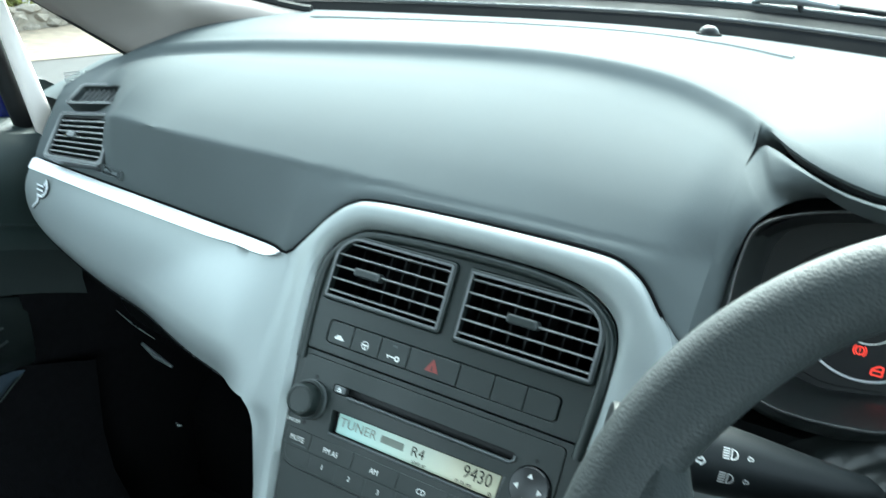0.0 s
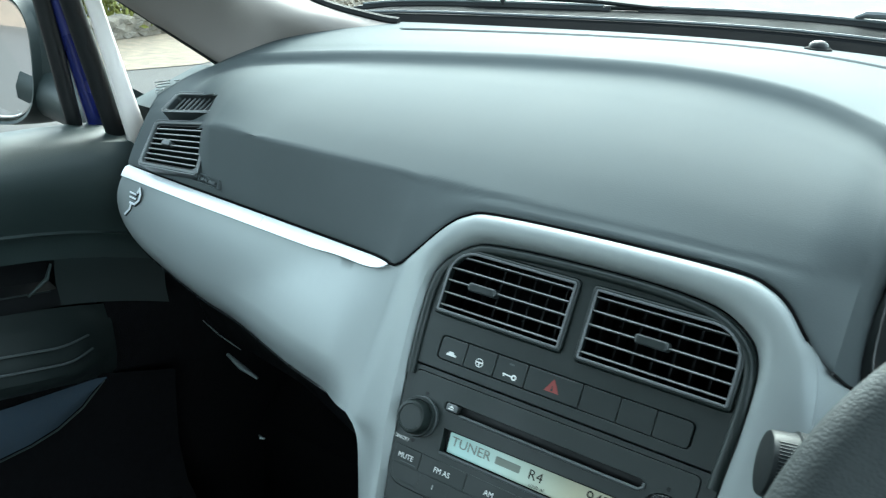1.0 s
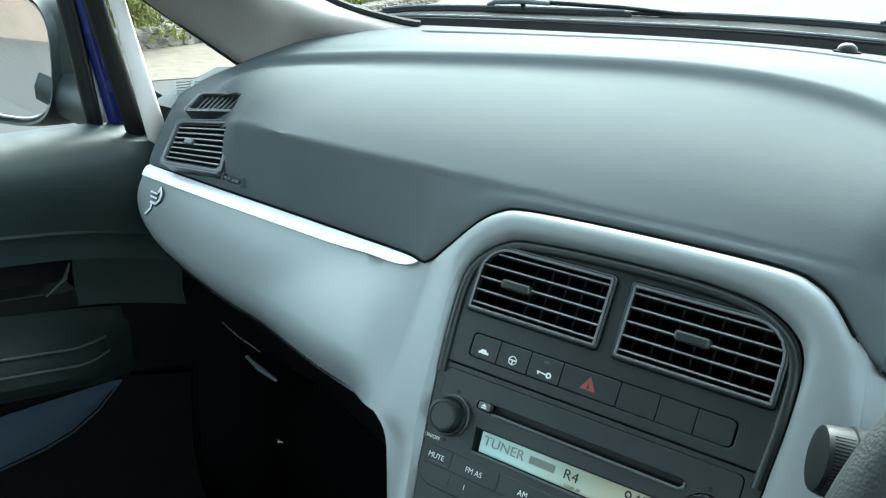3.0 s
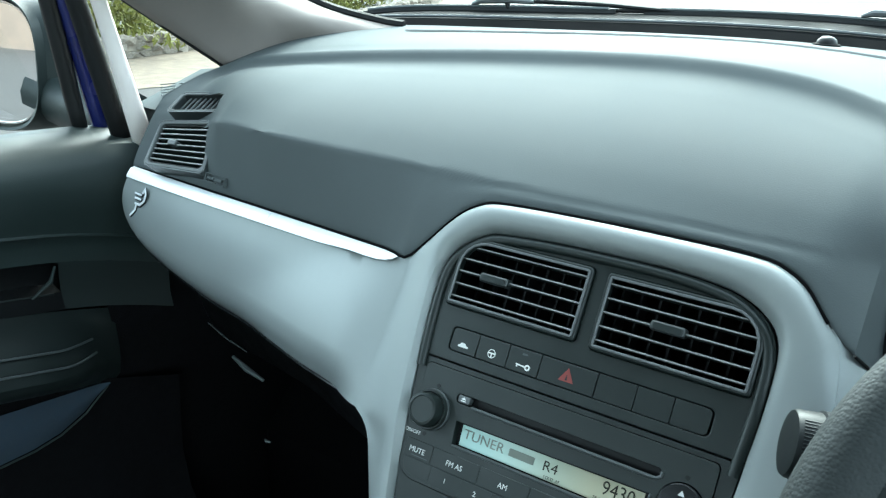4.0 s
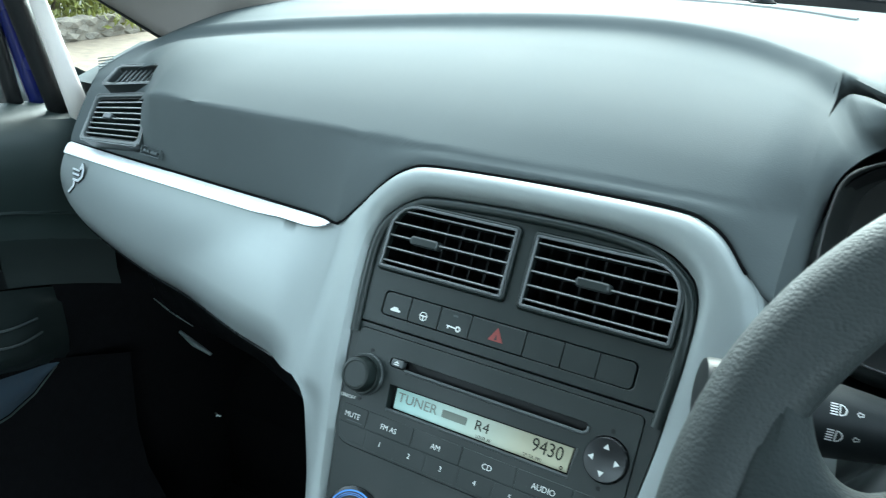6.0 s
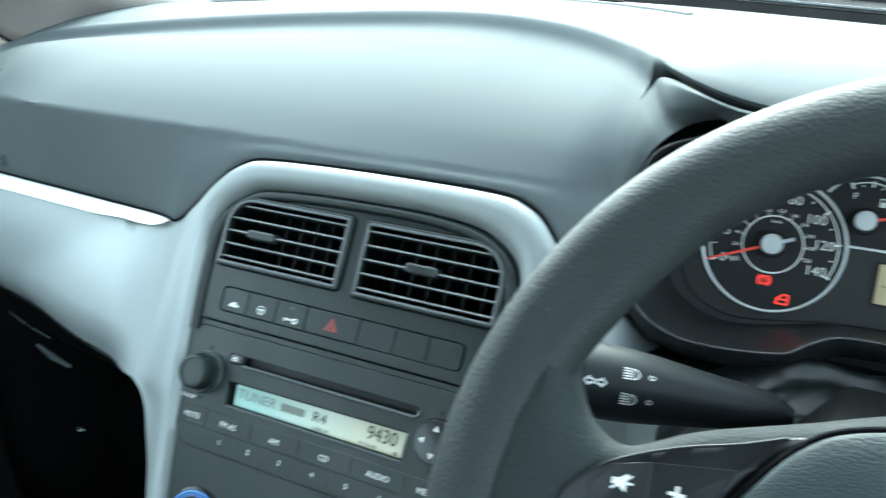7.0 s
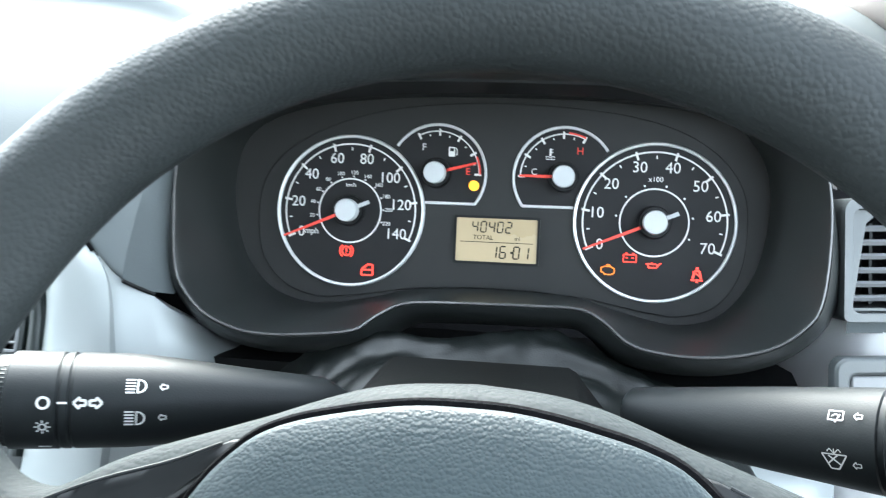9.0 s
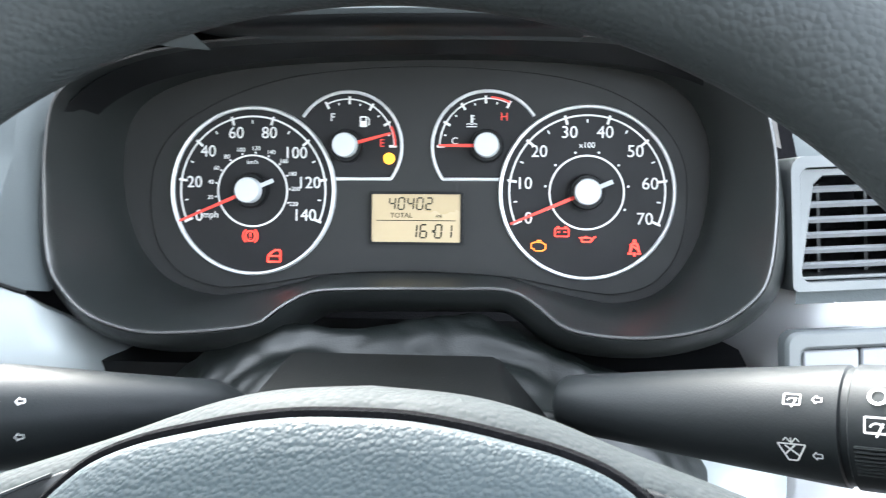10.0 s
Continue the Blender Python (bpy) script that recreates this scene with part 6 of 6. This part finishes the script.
    lamp("brake_lamp", -0.0865, -0.0117, REDLAMP, [ringf(0.0022, 0.0030, 0, 360), ringf(0.0036, 0.0043, 125, 235), ringf(0.0036, 0.0043, -55, 55), ln([(0, -0.0004), (0, 0.0016)], 0.0008), ln([(0, -0.0015), (0, -0.0010)], 0.0008)], "lit red brake warning lamp")
    lamp("door_lamp", -0.0739, -0.0220, REDLAMP, [ln([(-0.0034, -0.0030), (0.0034, -0.0030), (0.0034, 0.0030), (0.0006, 0.0032), (-0.0030, 0.0004), (-0.0034, -0.0030)], 0.0010), ln([(-0.0030, 0.0), (0.0034, 0.0)], 0.0009)], "lit red open door lamp")
    lamp("engine_lamp", 0.0624, -0.0151, AMBERDIM, [ln([(-0.0038, -0.0014), (-0.0038, 0.0010), (-0.0018, 0.0018), (0.0014, 0.0018), (0.0028, 0.0008), (0.0034, 0.0008), (0.0034, -0.0016), (0.0018, -0.0026), (-0.0018, -0.0026), (-0.0026, -0.0014), (-0.0038, -0.0014)], 0.0006), ln([(-0.0010, 0.0026), (0.0012, 0.0026)], 0.0006)], "lit orange engine lamp")
    lamp("battery_lamp", 0.0738, -0.0081, REDLAMP, [ln([(-0.0034, -0.0022), (0.0034, -0.0022), (0.0034, 0.0018), (-0.0034, 0.0018), (-0.0034, -0.0022)], 0.0006), ln([(-0.0024, 0.0025), (-0.0012, 0.0025)], 0.0008), ln([(0.0012, 0.0025), (0.0024, 0.0025)], 0.0008), ln([(-0.0022, 0), (-0.0010, 0)], 0.0006), ln([(0.0010, 0), (0.0022, 0)], 0.0006)], "lit red battery lamp")
    lamp("oil_lamp", 0.0865, -0.0117, REDLAMP, [ln([(-0.0030, 0.0008), (-0.0026, -0.0012), (0.0016, -0.0012), (0.0036, 0.0014), (0.0042, 0.0012)], 0.0008), ln([(-0.0030, 0.0008), (0.0016, 0.0008), (0.0022, 0.0)], 0.0008), ln([(-0.0042, 0.0006), (-0.0030, 0.0010)], 0.0006), ln([(-0.0008, 0.0012), (-0.0008, 0.0018)], 0.0008)], "lit red oil lamp")
    lamp("belt_lamp", 0.1097, -0.0157, REDLAMP, [ln([(0, 0.0030), (0, 0.0042)], 0.0016), ln([(-0.0022, -0.0020), (-0.0012, 0.0022), (0.0012, 0.0022), (0.0022, -0.0020)], 0.0012), ln([(-0.0022, 0.0018), (0.0022, -0.0012)], 0.0008), ln([(-0.0032, -0.0028), (-0.0010, -0.0028)], 0.0010), ln([(0.0010, -0.0028), (0.0032, -0.0028)], 0.0010), ln([(0, -0.0042), (0, -0.0022)], 0.0012)], "lit red seat belt lamp")


def seven(text, x, y, w, h, parent):
    """Segment digits of a liquid crystal display."""
    seg = {"0": "abcdef", "1": "bc", "2": "abged", "4": "fgbc", "6": "acdefg"}
    for ch in text:
        bm = bmesh.new()
        t = w * 0.20
        hw, hh = w * 0.40, h * 0.46
        lines = {"a": (-hw, hh, hw, hh), "g": (-hw, 0, hw, 0), "d": (-hw, -hh, hw, -hh), "f": (-hw, 0, -hw, hh), "b": (hw, 0, hw, hh), "e": (-hw, -hh, -hw, 0), "c": (hw, -hh, hw, 0)}
        if ch == ":":
            bar(-t, 0, t, 0, t * 1.6, 0, bm)
            step = w * 0.62
        else:
            for s in seg[ch]:
                x0, y0, x1, y1 = lines[s]
                bar(x0 + 0.1 * (x1 - x0), y0 + 0.07 * (y1 - y0), x1 - 0.1 * (x1 - x0), y1 - 0.07 * (y1 - y0), t, 0, bm)
            step = w * 1.28
        bm.transform(Matrix.Translation((x, y, 0.0011)) @ Matrix(((1, 0.08, 0, 0), (0, 1, 0, 0), (0, 0, 1, 0), (0, 0, 0, 1))))
        part("digit", bm, INK, parent)
        x += step


DIAL = material("matt black dial", (0.011, 0.011, 0.012), 0.6, mottle=0.05, mottle_size=0.02, spec=0.25)
FACE = material("matt dark grey face", (0.018, 0.0185, 0.0185), 0.6, mottle=0.05, mottle_size=0.02, spec=0.3)
RING = material("pale metal paint", (0.62, 0.63, 0.64), 0.35, metal=0.3, mottle=0.03)
# lighter than the bezel, to carry the highlight of its lip
LIP_GLINT = material("bezel lip highlight", (0.075, 0.075, 0.075), 0.2, mottle=0.02)
BEZEL = material("dark satin bezel", (0.0125, 0.0145, 0.0143), 0.36, spec=0.6, rough_var=0.04, grain=0.2, grain_size=0.0008, dust=0.05)


# ---- steering ----
def steering_wheel():
    """Dished wheel: the rim's plane is the local zero, hub and airbag cover lie lower."""
    w = thing("steering_wheel", "dark grained steering wheel with airbag cover and spoke buttons", "steering wheel", WHEEL)
    R, ra, rb = 0.1827, 0.0186, 0.0168
    rows = []
    for i in range(160):
        a = 2 * math.pi * i / 160
        deg = math.degrees(a) % 360
        off = min(abs(deg - 149), abs(deg - 31))
        grip = math.exp(-((off / 17) ** 2))  # thumb grips above the spokes
        row = []
        for k in range(32):
            b = 2 * math.pi * k / 32
            c, s = math.cos(b), math.sin(b)
            rr = R + ra * c * (1 + 0.18 * grip * max(0.0, -c))
            groove = math.exp(-(((math.degrees(b) - 108) / 24) ** 2))
            row.append((rr * math.cos(a), rr * math.sin(a), rb * s * (1 - 0.20 * grip * groove)))
        rows.append(row)
    rows.append(rows[0])
    part("rim", sheet(rows, True), RIM, w, "dark grained moulded rim")
    # hub body and spokes: one outline, rising from the hub to the rim on both sides
    up = table((0.0, 0.020, 0.034, 0.047, 0.060, 0.072, 0.0876, 0.0985, 0.109, 0.117, 0.125, 0.130, 0.136, 0.142, 0.1475, 0.1520, 0.1560, 0.1620), (0.0728, 0.0715, 0.0690, 0.0648, 0.0598, 0.0556, 0.0502, 0.0462, 0.0415, 0.0370, 0.0328, 0.0316, 0.0325, 0.0362, 0.0430, 0.0530, 0.0640, 0.0750))
    down = table((0.0, 0.045, 0.075, 0.102, 0.130, 0.145, 0.155, 0.162), (-0.102, -0.094, -0.074, -0.056, -0.047, -0.048, -0.054, -0.062))
    def face(x):
        return -0.0060 + 0.0040 * ease(abs(x), 0.075, 0.115) + 0.0152 * ease(abs(x), 0.114, 0.166)
    edge = ((0.0, -0.0240), (0.0, -0.0160), (0.0004, -0.0118), (0.0016, -0.0078), (0.0036, -0.0044), (0.0064, -0.0018), (0.0098, 0.0))
    rows = []
    xs = sorted({round(x, 4) for x in (*np.linspace(-0.180, -0.164, 7), *np.linspace(-0.162, -0.104, 34), *np.linspace(-0.101, 0.101, 45), *np.linspace(0.104, 0.162, 34), *np.linspace(0.164, 0.180, 7))})
    for x in xs:
        q = abs(float(x))
        t, b = up(q), down(q)
        if q > 0.150:
            reach = math.sqrt(0.1845 ** 2 - q * q)
            t, b = min(t, reach), max(b, -reach)
        k1 = min(2.5, math.hypot(1, (up(q + 0.001) - up(max(0.0, q - 0.001))) / 0.002))
        row = [(x, t - d * k1, c + face(q)) for d, c in edge]
        a, e = row[-1][1], b + 0.0098
        row += [(x, a + (e - a) * f, face(q) + 0.0006) for f in (0.15, 0.3, 0.5, 0.7, 0.85)]
        row += [(x, b + d, c + face(q)) for d, c in edge[::-1]]
        for i, (u, v, h) in enumerate(row):
            r = math.hypot(u, v)
            if r > 0.1705:
                row[i] = (u, v, min(h, rb * math.sqrt(max(0.0, 1 - ((r - R) / ra) ** 2)) - 0.0004 - 1.2 * (r - 0.1705)))
        rows.append(row)
    part("hub_body", sheet(rows), HUBM, w, "dark moulded hub and spokes", edge=70)
    # airbag cover
    cov = [(0.0, 0.0655), (0.012, 0.0652), (0.023, 0.0638), (0.0348, 0.0614), (0.0466, 0.0584), (0.0570, 0.0540), (0.0650, 0.0475), (0.0719, 0.0398), (0.0815, 0.0255), (0.0880, 0.0150), (0.0930, 0.004), (0.0955, -0.012), (0.092, -0.034), (0.077, -0.066), (0.049, -0.084), (0.0, -0.089)]
    c = [(p.x, p.y) for p in spline([(*q, 0) for q in cov + [(-x, y) for x, y in cov[-2:0:-1]]], 170, True)]
    rows = []
    for f, h in ((1.0, -0.010), (1.0, 0.0030), (0.994, 0.0046), (0.978, 0.0061), (0.90, 0.0092), (0.75, 0.0135), (0.5, 0.0180), (0.25, 0.0203), (0.02, 0.0210)):
        rows.append([(x * f, (y + 0.011) * f - 0.011, h) for x, y in c])
    part("airbag_cover", sheet(rows, True), AIRBAG, w, "grained dark airbag cover", edge=60)
    # no recess here: a black bead stands in for the groove's shade
    part("airbag_groove_shade", tube([(x * 1.008, (y + 0.011) * 1.008 - 0.011, 0.0002) for x, y in c + c[:1]], 0.0016, 6, ends=False, up=(0, 0, 1)), CARPET, w, "dark bead for the shade in the groove round the airbag cover")
    # spoke button panels
    for s in (-1, 1):
        b = [(0.0640, 0.0522), (0.0850, 0.0440), (0.1060, 0.0368), (0.1250, 0.0280), (0.1370, 0.0192), (0.1455, 0.0075), (0.1480, -0.006), (0.1420, -0.020), (0.1220, -0.029), (0.1010, -0.024), (0.0995, -0.008), (0.0950, 0.006), (0.0870, 0.0220), (0.0750, 0.0410)]
        o = [(s * p.x, p.y) for p in spline([(*q, 0) for q in b], 80, True)]
        cx, cy = s * 0.112, 0.010
        def lift(x):
            return 0.0022 + face(x)
        rows = [[(x, y, lift(x) - 0.008) for x, y in o], [(x, y, lift(x) - 0.0012) for x, y in o]]
        for f, h in ((0.975, 0.0), (0.8, 0.0004), (0.5, 0.0006), (0.02, 0.0006)):
            rows.append([(cx + (x - cx) * f, cy + (y - cy) * f, lift(cx + (x - cx) * f) + h) for x, y in o])
        p = part("button_panel", sheet(rows, True), SPOKE, w, "smooth black spoke button panel", edge=60)
        part("panel_edge", tube([(x * 1.0, y, lift(x) - 0.0004) for x, y in o[2:30]], 0.0006, 6), LEVER, w, "thin slightly lighter edge of the spoke panel")
        for k, ring in enumerate((((0.1138, 0.0290), (0.0850, 0.0342), (0.0865, 0.0300), (0.0960, 0.0105), (0.1130, 0.0075)), ((0.1146, 0.0290), (0.1290, 0.0245), (0.1355, 0.0150), (0.1345, 0.0050), (0.1138, 0.0075)))):
            rx, ry = sum(x for x, _ in ring) / 5, sum(y for _, y in ring) / 5
            q = part("spoke_button", sheet([[(s * x, y, lift(x) - 0.002) for x, y in ring], [(s * x, y, lift(x) + 0.0011) for x, y in ring], [(s * (rx + (x - rx) * 0.02), ry + (y - ry) * 0.02, lift(rx) + 0.0013) for x, y in ring]], True), SPOKE, p, edge=30, bevel=0.0005)
            x, y = ((0.1040, 0.0196), (0.1243, 0.0186))[k]
            m = Matrix.Translation((s * x, y, lift(x) + 0.0026)) @ Matrix.Rotation(-0.30 * s, 4, "Y") @ Matrix.Diagonal((0.78, 0.78, 1, 1))
            bm = bmesh.new()
            if k == 0:
                bar(-0.0040, 0, 0.0040, 0, 0.0017, 0, bm)
                bar(0, -0.0040, 0, 0.0040, 0.0017, 0.0002, bm)
            else:
                bm.faces.new([bm.verts.new((a, e, 0)) for a, e in ((-0.0046, -0.0016), (-0.0016, -0.0016), (0.0026, -0.0046), (0.0026, 0.0046), (-0.0016, 0.0016), (-0.0046, 0.0016))])
                bar(-0.0044, -0.0040, 0.0046, 0.0040, 0.0011, 0.0002, bm)
                bar(0.0030, 0.0, 0.0056, 0.0, 0.0012, 0.0001, bm)
            bm.transform(m)
            part("plus_symbol" if k == 0 else "mute_symbol", bm, WHITE, q)


SPOKE = material("satin black spoke plastic", (0.006, 0.007, 0.0075), 0.35, mottle_size=0.03, spec=0.3)
HUBM = leather("hub leather grain", (0.0225, 0.0265, 0.0272), 0.66, 0.0017, 0.42, 0.10)


def icon(kind, m, parent):
    """White printed pictograms on the stalks; x runs along the stalk."""
    bm = bmesh.new()
    if kind == "beam":
        for i in range(5):
            bar(-0.0095, -0.0048 + 0.0024 * i, -0.0030, -0.0048 + 0.0024 * i, 0.0012, 0, bm)
        rows = []
        for i in range(13):
            a = radians(-90 + 15 * i)
            rows.append([(-0.0012 + 0.0062 * math.cos(a), 0.0054 * math.sin(a), 0), (-0.0012 + 0.0050 * math.cos(a), 0.0043 * math.sin(a), 0)])
        sheet(rows, False, bm)
        bar(-0.0012, -0.0054, -0.0012, 0.0054, 0.0011, 0, bm)
    elif kind == "arrow":
        stroke(bm, [(-0.0024, 0.0), (-0.0003, 0.0026), (-0.0003, 0.0013), (0.0028, 0.0013), (0.0028, -0.0013), (-0.0003, -0.0013), (-0.0003, -0.0026), (-0.0024, 0.0)], 0.0008, 0)
    elif kind == "turn":
        for s in (-1, 1):
            stroke(bm, [(s * 0.0085, 0), (s * 0.0050, 0.0035), (s * 0.0050, 0.0016), (s * 0.0012, 0.0016), (s * 0.0012, -0.0016), (s * 0.0050, -0.0016), (s * 0.0050, -0.0035), (s * 0.0085, 0)], 0.0015, 0)
    elif kind == "ring":
        arc_band(0.0026, 0.0040, 0, 360, 0, 0, 0, 24, bm)
    elif kind == "dash":
        bar(-0.0030, 0, 0.0030, 0, 0.0014, 0, bm)
    elif kind == "side":
        arc_band(0.0016, 0.0025, 0, 360, 0, 0, 0, 18, bm)
        for i in range(8):
            a = i * math.pi / 4
            bar(0.0030 * math.cos(a), 0.0030 * math.sin(a), 0.0046 * math.cos(a), 0.0046 * math.sin(a), 0.0009, 0, bm)
    elif kind == "rear":
        stroke(bm, [(-0.0045, 0.0030), (0.0045, 0.0030), (0.0045, -0.0034), (-0.0045, -0.0034), (-0.0045, 0.0030)], 0.0009, 0)
        bar(0.0, -0.0050, 0.0025, 0.0008, 0.0009, 0, bm)
        arc_band(0.0022, 0.0030, 20, 160, 0, 0, -0.002, 10, bm)
    elif kind == "screen":
        stroke(bm, [(-0.0020, -0.0052), (-0.0062, 0.0030), (0.0062, 0.0030), (0.0020, -0.0052), (-0.0020, -0.0052)], 0.0008, 0)
        bar(-0.0030, 0.0022, 0.0032, -0.0028, 0.0008, 0, bm)
        bar(-0.0032, -0.0024, 0.0016, 0.0026, 0.0008, 0, bm)
        for s in (-1, 0, 1):
            stroke(bm, [(0.0, 0.0034), (s * 0.0022, 0.0062), (s * 0.0036, 0.0044)], 0.0006, 0)
    bm.transform(m)
    part("printed_symbol", bm, WHITE, parent)


def stalk(side):
    """Column lever: side -1 lamps, +1 wipers."""
    if side < 0:
        a, b = Vector((0.2895, -0.1075, 0.9175)), Vector((0.1585, -0.1595, 0.9365))
        prof = [(-0.02, 0.0040), (0.02, 0.0075), (0.06, 0.0105), (0.15, 0.0118), (0.3, 0.0142), (0.5, 0.0178), (0.58, 0.0190), (0.64, 0.0195), (0.780, 0.0197), (0.783, 0.0190), (0.790, 0.0190), (0.793, 0.0198), (0.812, 0.0198), (0.815, 0.0190), (0.821, 0.0190), (0.824, 0.0199), (0.955, 0.0199), (0.960, 0.0186), (0.975, 0.0184), (1.040, 0.0176), (1.052, 0.0168), (1.056, 0.0130)]
        lab = "black lamp and indicator lever on the steering column"
    else:
        a, b = Vector((0.4172, -0.1095, 0.9245)), Vector((0.5018, -0.1595, 0.9490))
        prof = [(-0.015, 0.0060), (0.0, 0.0088), (0.02, 0.0102), (0.12, 0.0112), (0.20, 0.0118), (0.60, 0.0154), (0.95, 0.0180), (0.985, 0.0182), (0.99, 0.0174), (1.01, 0.0174), (1.015, 0.0184), (1.20, 0.0184), (1.205, 0.0176), (1.40, 0.0174), (1.44, 0.0140)]
        lab = "black wiper lever on the steering column"
    s = thing("column_lever", lab, "column lever", Matrix.Translation(a), "column levers")
    path = [a.lerp(b, f) for f, _ in prof]
    part("lever", tube(path, [q for _, q in prof], 28, flat=1.02), LEVER, s, world=True, edge=30)
    d = (b - a).normalized()
    cam_side = Vector((0.0, -0.55, 0.83))
    n0 = (cam_side - d * cam_side.dot(d)).normalized()
    length = (b - a).length
    def put(kind, f, turn, size=0.85):
        rad = float(np.interp(f, [p for p, _ in prof], [q for _, q in prof]))
        n = Matrix.Rotation(radians(turn), 3, d) @ n0
        x = d if side > 0 else -d
        y = n.cross(x).normalized()
        o = a + d * (length * f) + n * (rad * 1.0 + 0.0006)
        root = Matrix.Translation(-a)
        icon(kind, root @ basis(o, x, y, n) @ Matrix.Diagonal((size, size, 1, 1)), s)
    if side < 0:
        put("beam", 0.600, -12, 0.56)
        put("arrow", 0.535, -12, 0.55)
        put("beam", 0.600, -50, 0.56)
        put("arrow", 0.535, -50, 0.55)
        put("turn", 0.735, -32, 0.64)
        put("dash", 0.803, -32, 0.6)
        put("ring", 0.852, -32, 0.66)
        put("side", 0.852, -60, 0.66)
        put("dash", 0.852, -94, 0.8)
        for k in range(22):
            n = Matrix.Rotation(radians(-110 + 6 * k), 3, d) @ n0
            part("grip_rib", tube([a.lerp(b, 0.962) + n * 0.0185, a.lerp(b, 1.035) + n * 0.0178], 0.0005, 6), LEVER, s, world=True)
    else:
        put("rear", 0.86, 8, 0.52)
        put("arrow", 0.93, 8, 0.5)
        put("screen", 0.86, 57, 0.64)
        put("arrow", 0.93, 60, 0.5)
        put("ring", 1.09, 2, 0.7)
        put("dash", 1.17, 2, 0.7)
        put("rear", 1.09, 27, 0.68)
        for k in range(8):
            t = 48 + 4 * k
            n = Matrix.Rotation(radians(t), 3, d) @ n0
            p0, p1 = a.lerp(b, 1.03) + n * 0.0184, a.lerp(b, 1.13) + n * 0.0184
            part("grip_rib", tube([p0, p1], 0.0006, 6), LEVER, s, world=True)


LEVER = material("black lever plastic", (0.0125, 0.0148, 0.0157), 0.5, spec=0.22, grain=0.15, grain_size=0.0008)


def column():
    c = thing("steering_column_cover", "dark plastic steering column cover with creased gaiter", "column cover", Matrix.Translation((0.358, -0.15, 0.85)))
    rows = []
    for y, zt, w in ((-0.235, 0.934, 0.050), (-0.20, 0.939, 0.050), (-0.155, 0.945, 0.046), (-0.122, 0.9465, 0.040), (-0.117, 0.9435, 0.040)):
        sec = [(-w * 1.75, zt - 0.110), (-w * 1.75, zt - 0.055), (-w * 1.45, zt - 0.026), (-w, zt - 0.002), (-w * 0.92, zt), (w * 0.92, zt), (w, zt - 0.002), (w * 1.45, zt - 0.026), (w * 1.75, zt - 0.055), (w * 1.75, zt - 0.110)]
        rows.append([(0.3535 + x, y + 0.008, z - 0.001) for x, z in sec])
    bm = sheet(rows)
    cap(bm, rows[-1])
    part("shroud", bm, SHROUD, c, world=True, bevel=0.004)
    # creased gaiter between shroud and bezel
    rows = []
    rnd = random.Random(5)
    for i in range(40):
        f = i / 39
        row = []
        for k in range(90):
            u = -1 + 2 * k / 89
            x = 0.350 + u * (0.135 - 0.01 * f)
            base = 0.930 - 0.060 * abs(u) ** 3.2 - 0.012 * f
            w = noise.noise(Vector((u * 2.2, f * 3.0, 0.3)))
            w2 = noise.noise(Vector((u * 6.5, f * 5.0, 4.1)))
            fold = 0.0038 * math.sin(3.4 * f * math.pi + 2 * u * u + 3.5 * w) + 0.006 * w + 0.0032 * abs(w2) ** 0.7 - 0.004
            row.append((x, -0.044 - 0.085 * f, base - 0.001 + fold))
        rows.append(row)
    part("gaiter", sheet(rows), GAITER, c, "dark creased rubber gaiter", world=True)
    # unseen black block, added to keep the space below the bezel dark
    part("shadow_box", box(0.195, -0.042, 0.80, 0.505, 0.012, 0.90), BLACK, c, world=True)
    # knee panel under the column
    k = thing("knee_panel", "pale silver lower panel below the steering column", "panel", Matrix.Translation((0.36, -0.1, 0.8)))
    rows = []
    for x in np.linspace(0.165, 0.52, 12):
        x = float(x)
        rows.append([(x, -0.047 + 0.3 * (z - 0.90), z) for z in np.linspace(0.66, 0.905 - 0.035 * ease(x, 0.17, 0.22), 8)])
    part("panel", sheet(rows), SILVER, k, world=True, thick=0.004)


GAITER = material("creased rubber", (0.0055, 0.0070, 0.0068), 0.38, grain=0.2, grain_size=0.001, spec=0.3)
SHROUD = material("dull column plastic", (0.0035, 0.0040, 0.0040), 0.6, grain=0.2, grain_size=0.0008, dust=0.05, spec=0.05)

# ---- assemble ----
shell()
windscreen()
pillar_left()
door_left()
mirror_left()
right_side()
dashboard()
centre_stack()
instruments()
column()
stalk(-1)
stalk(1)
steering_wheel()
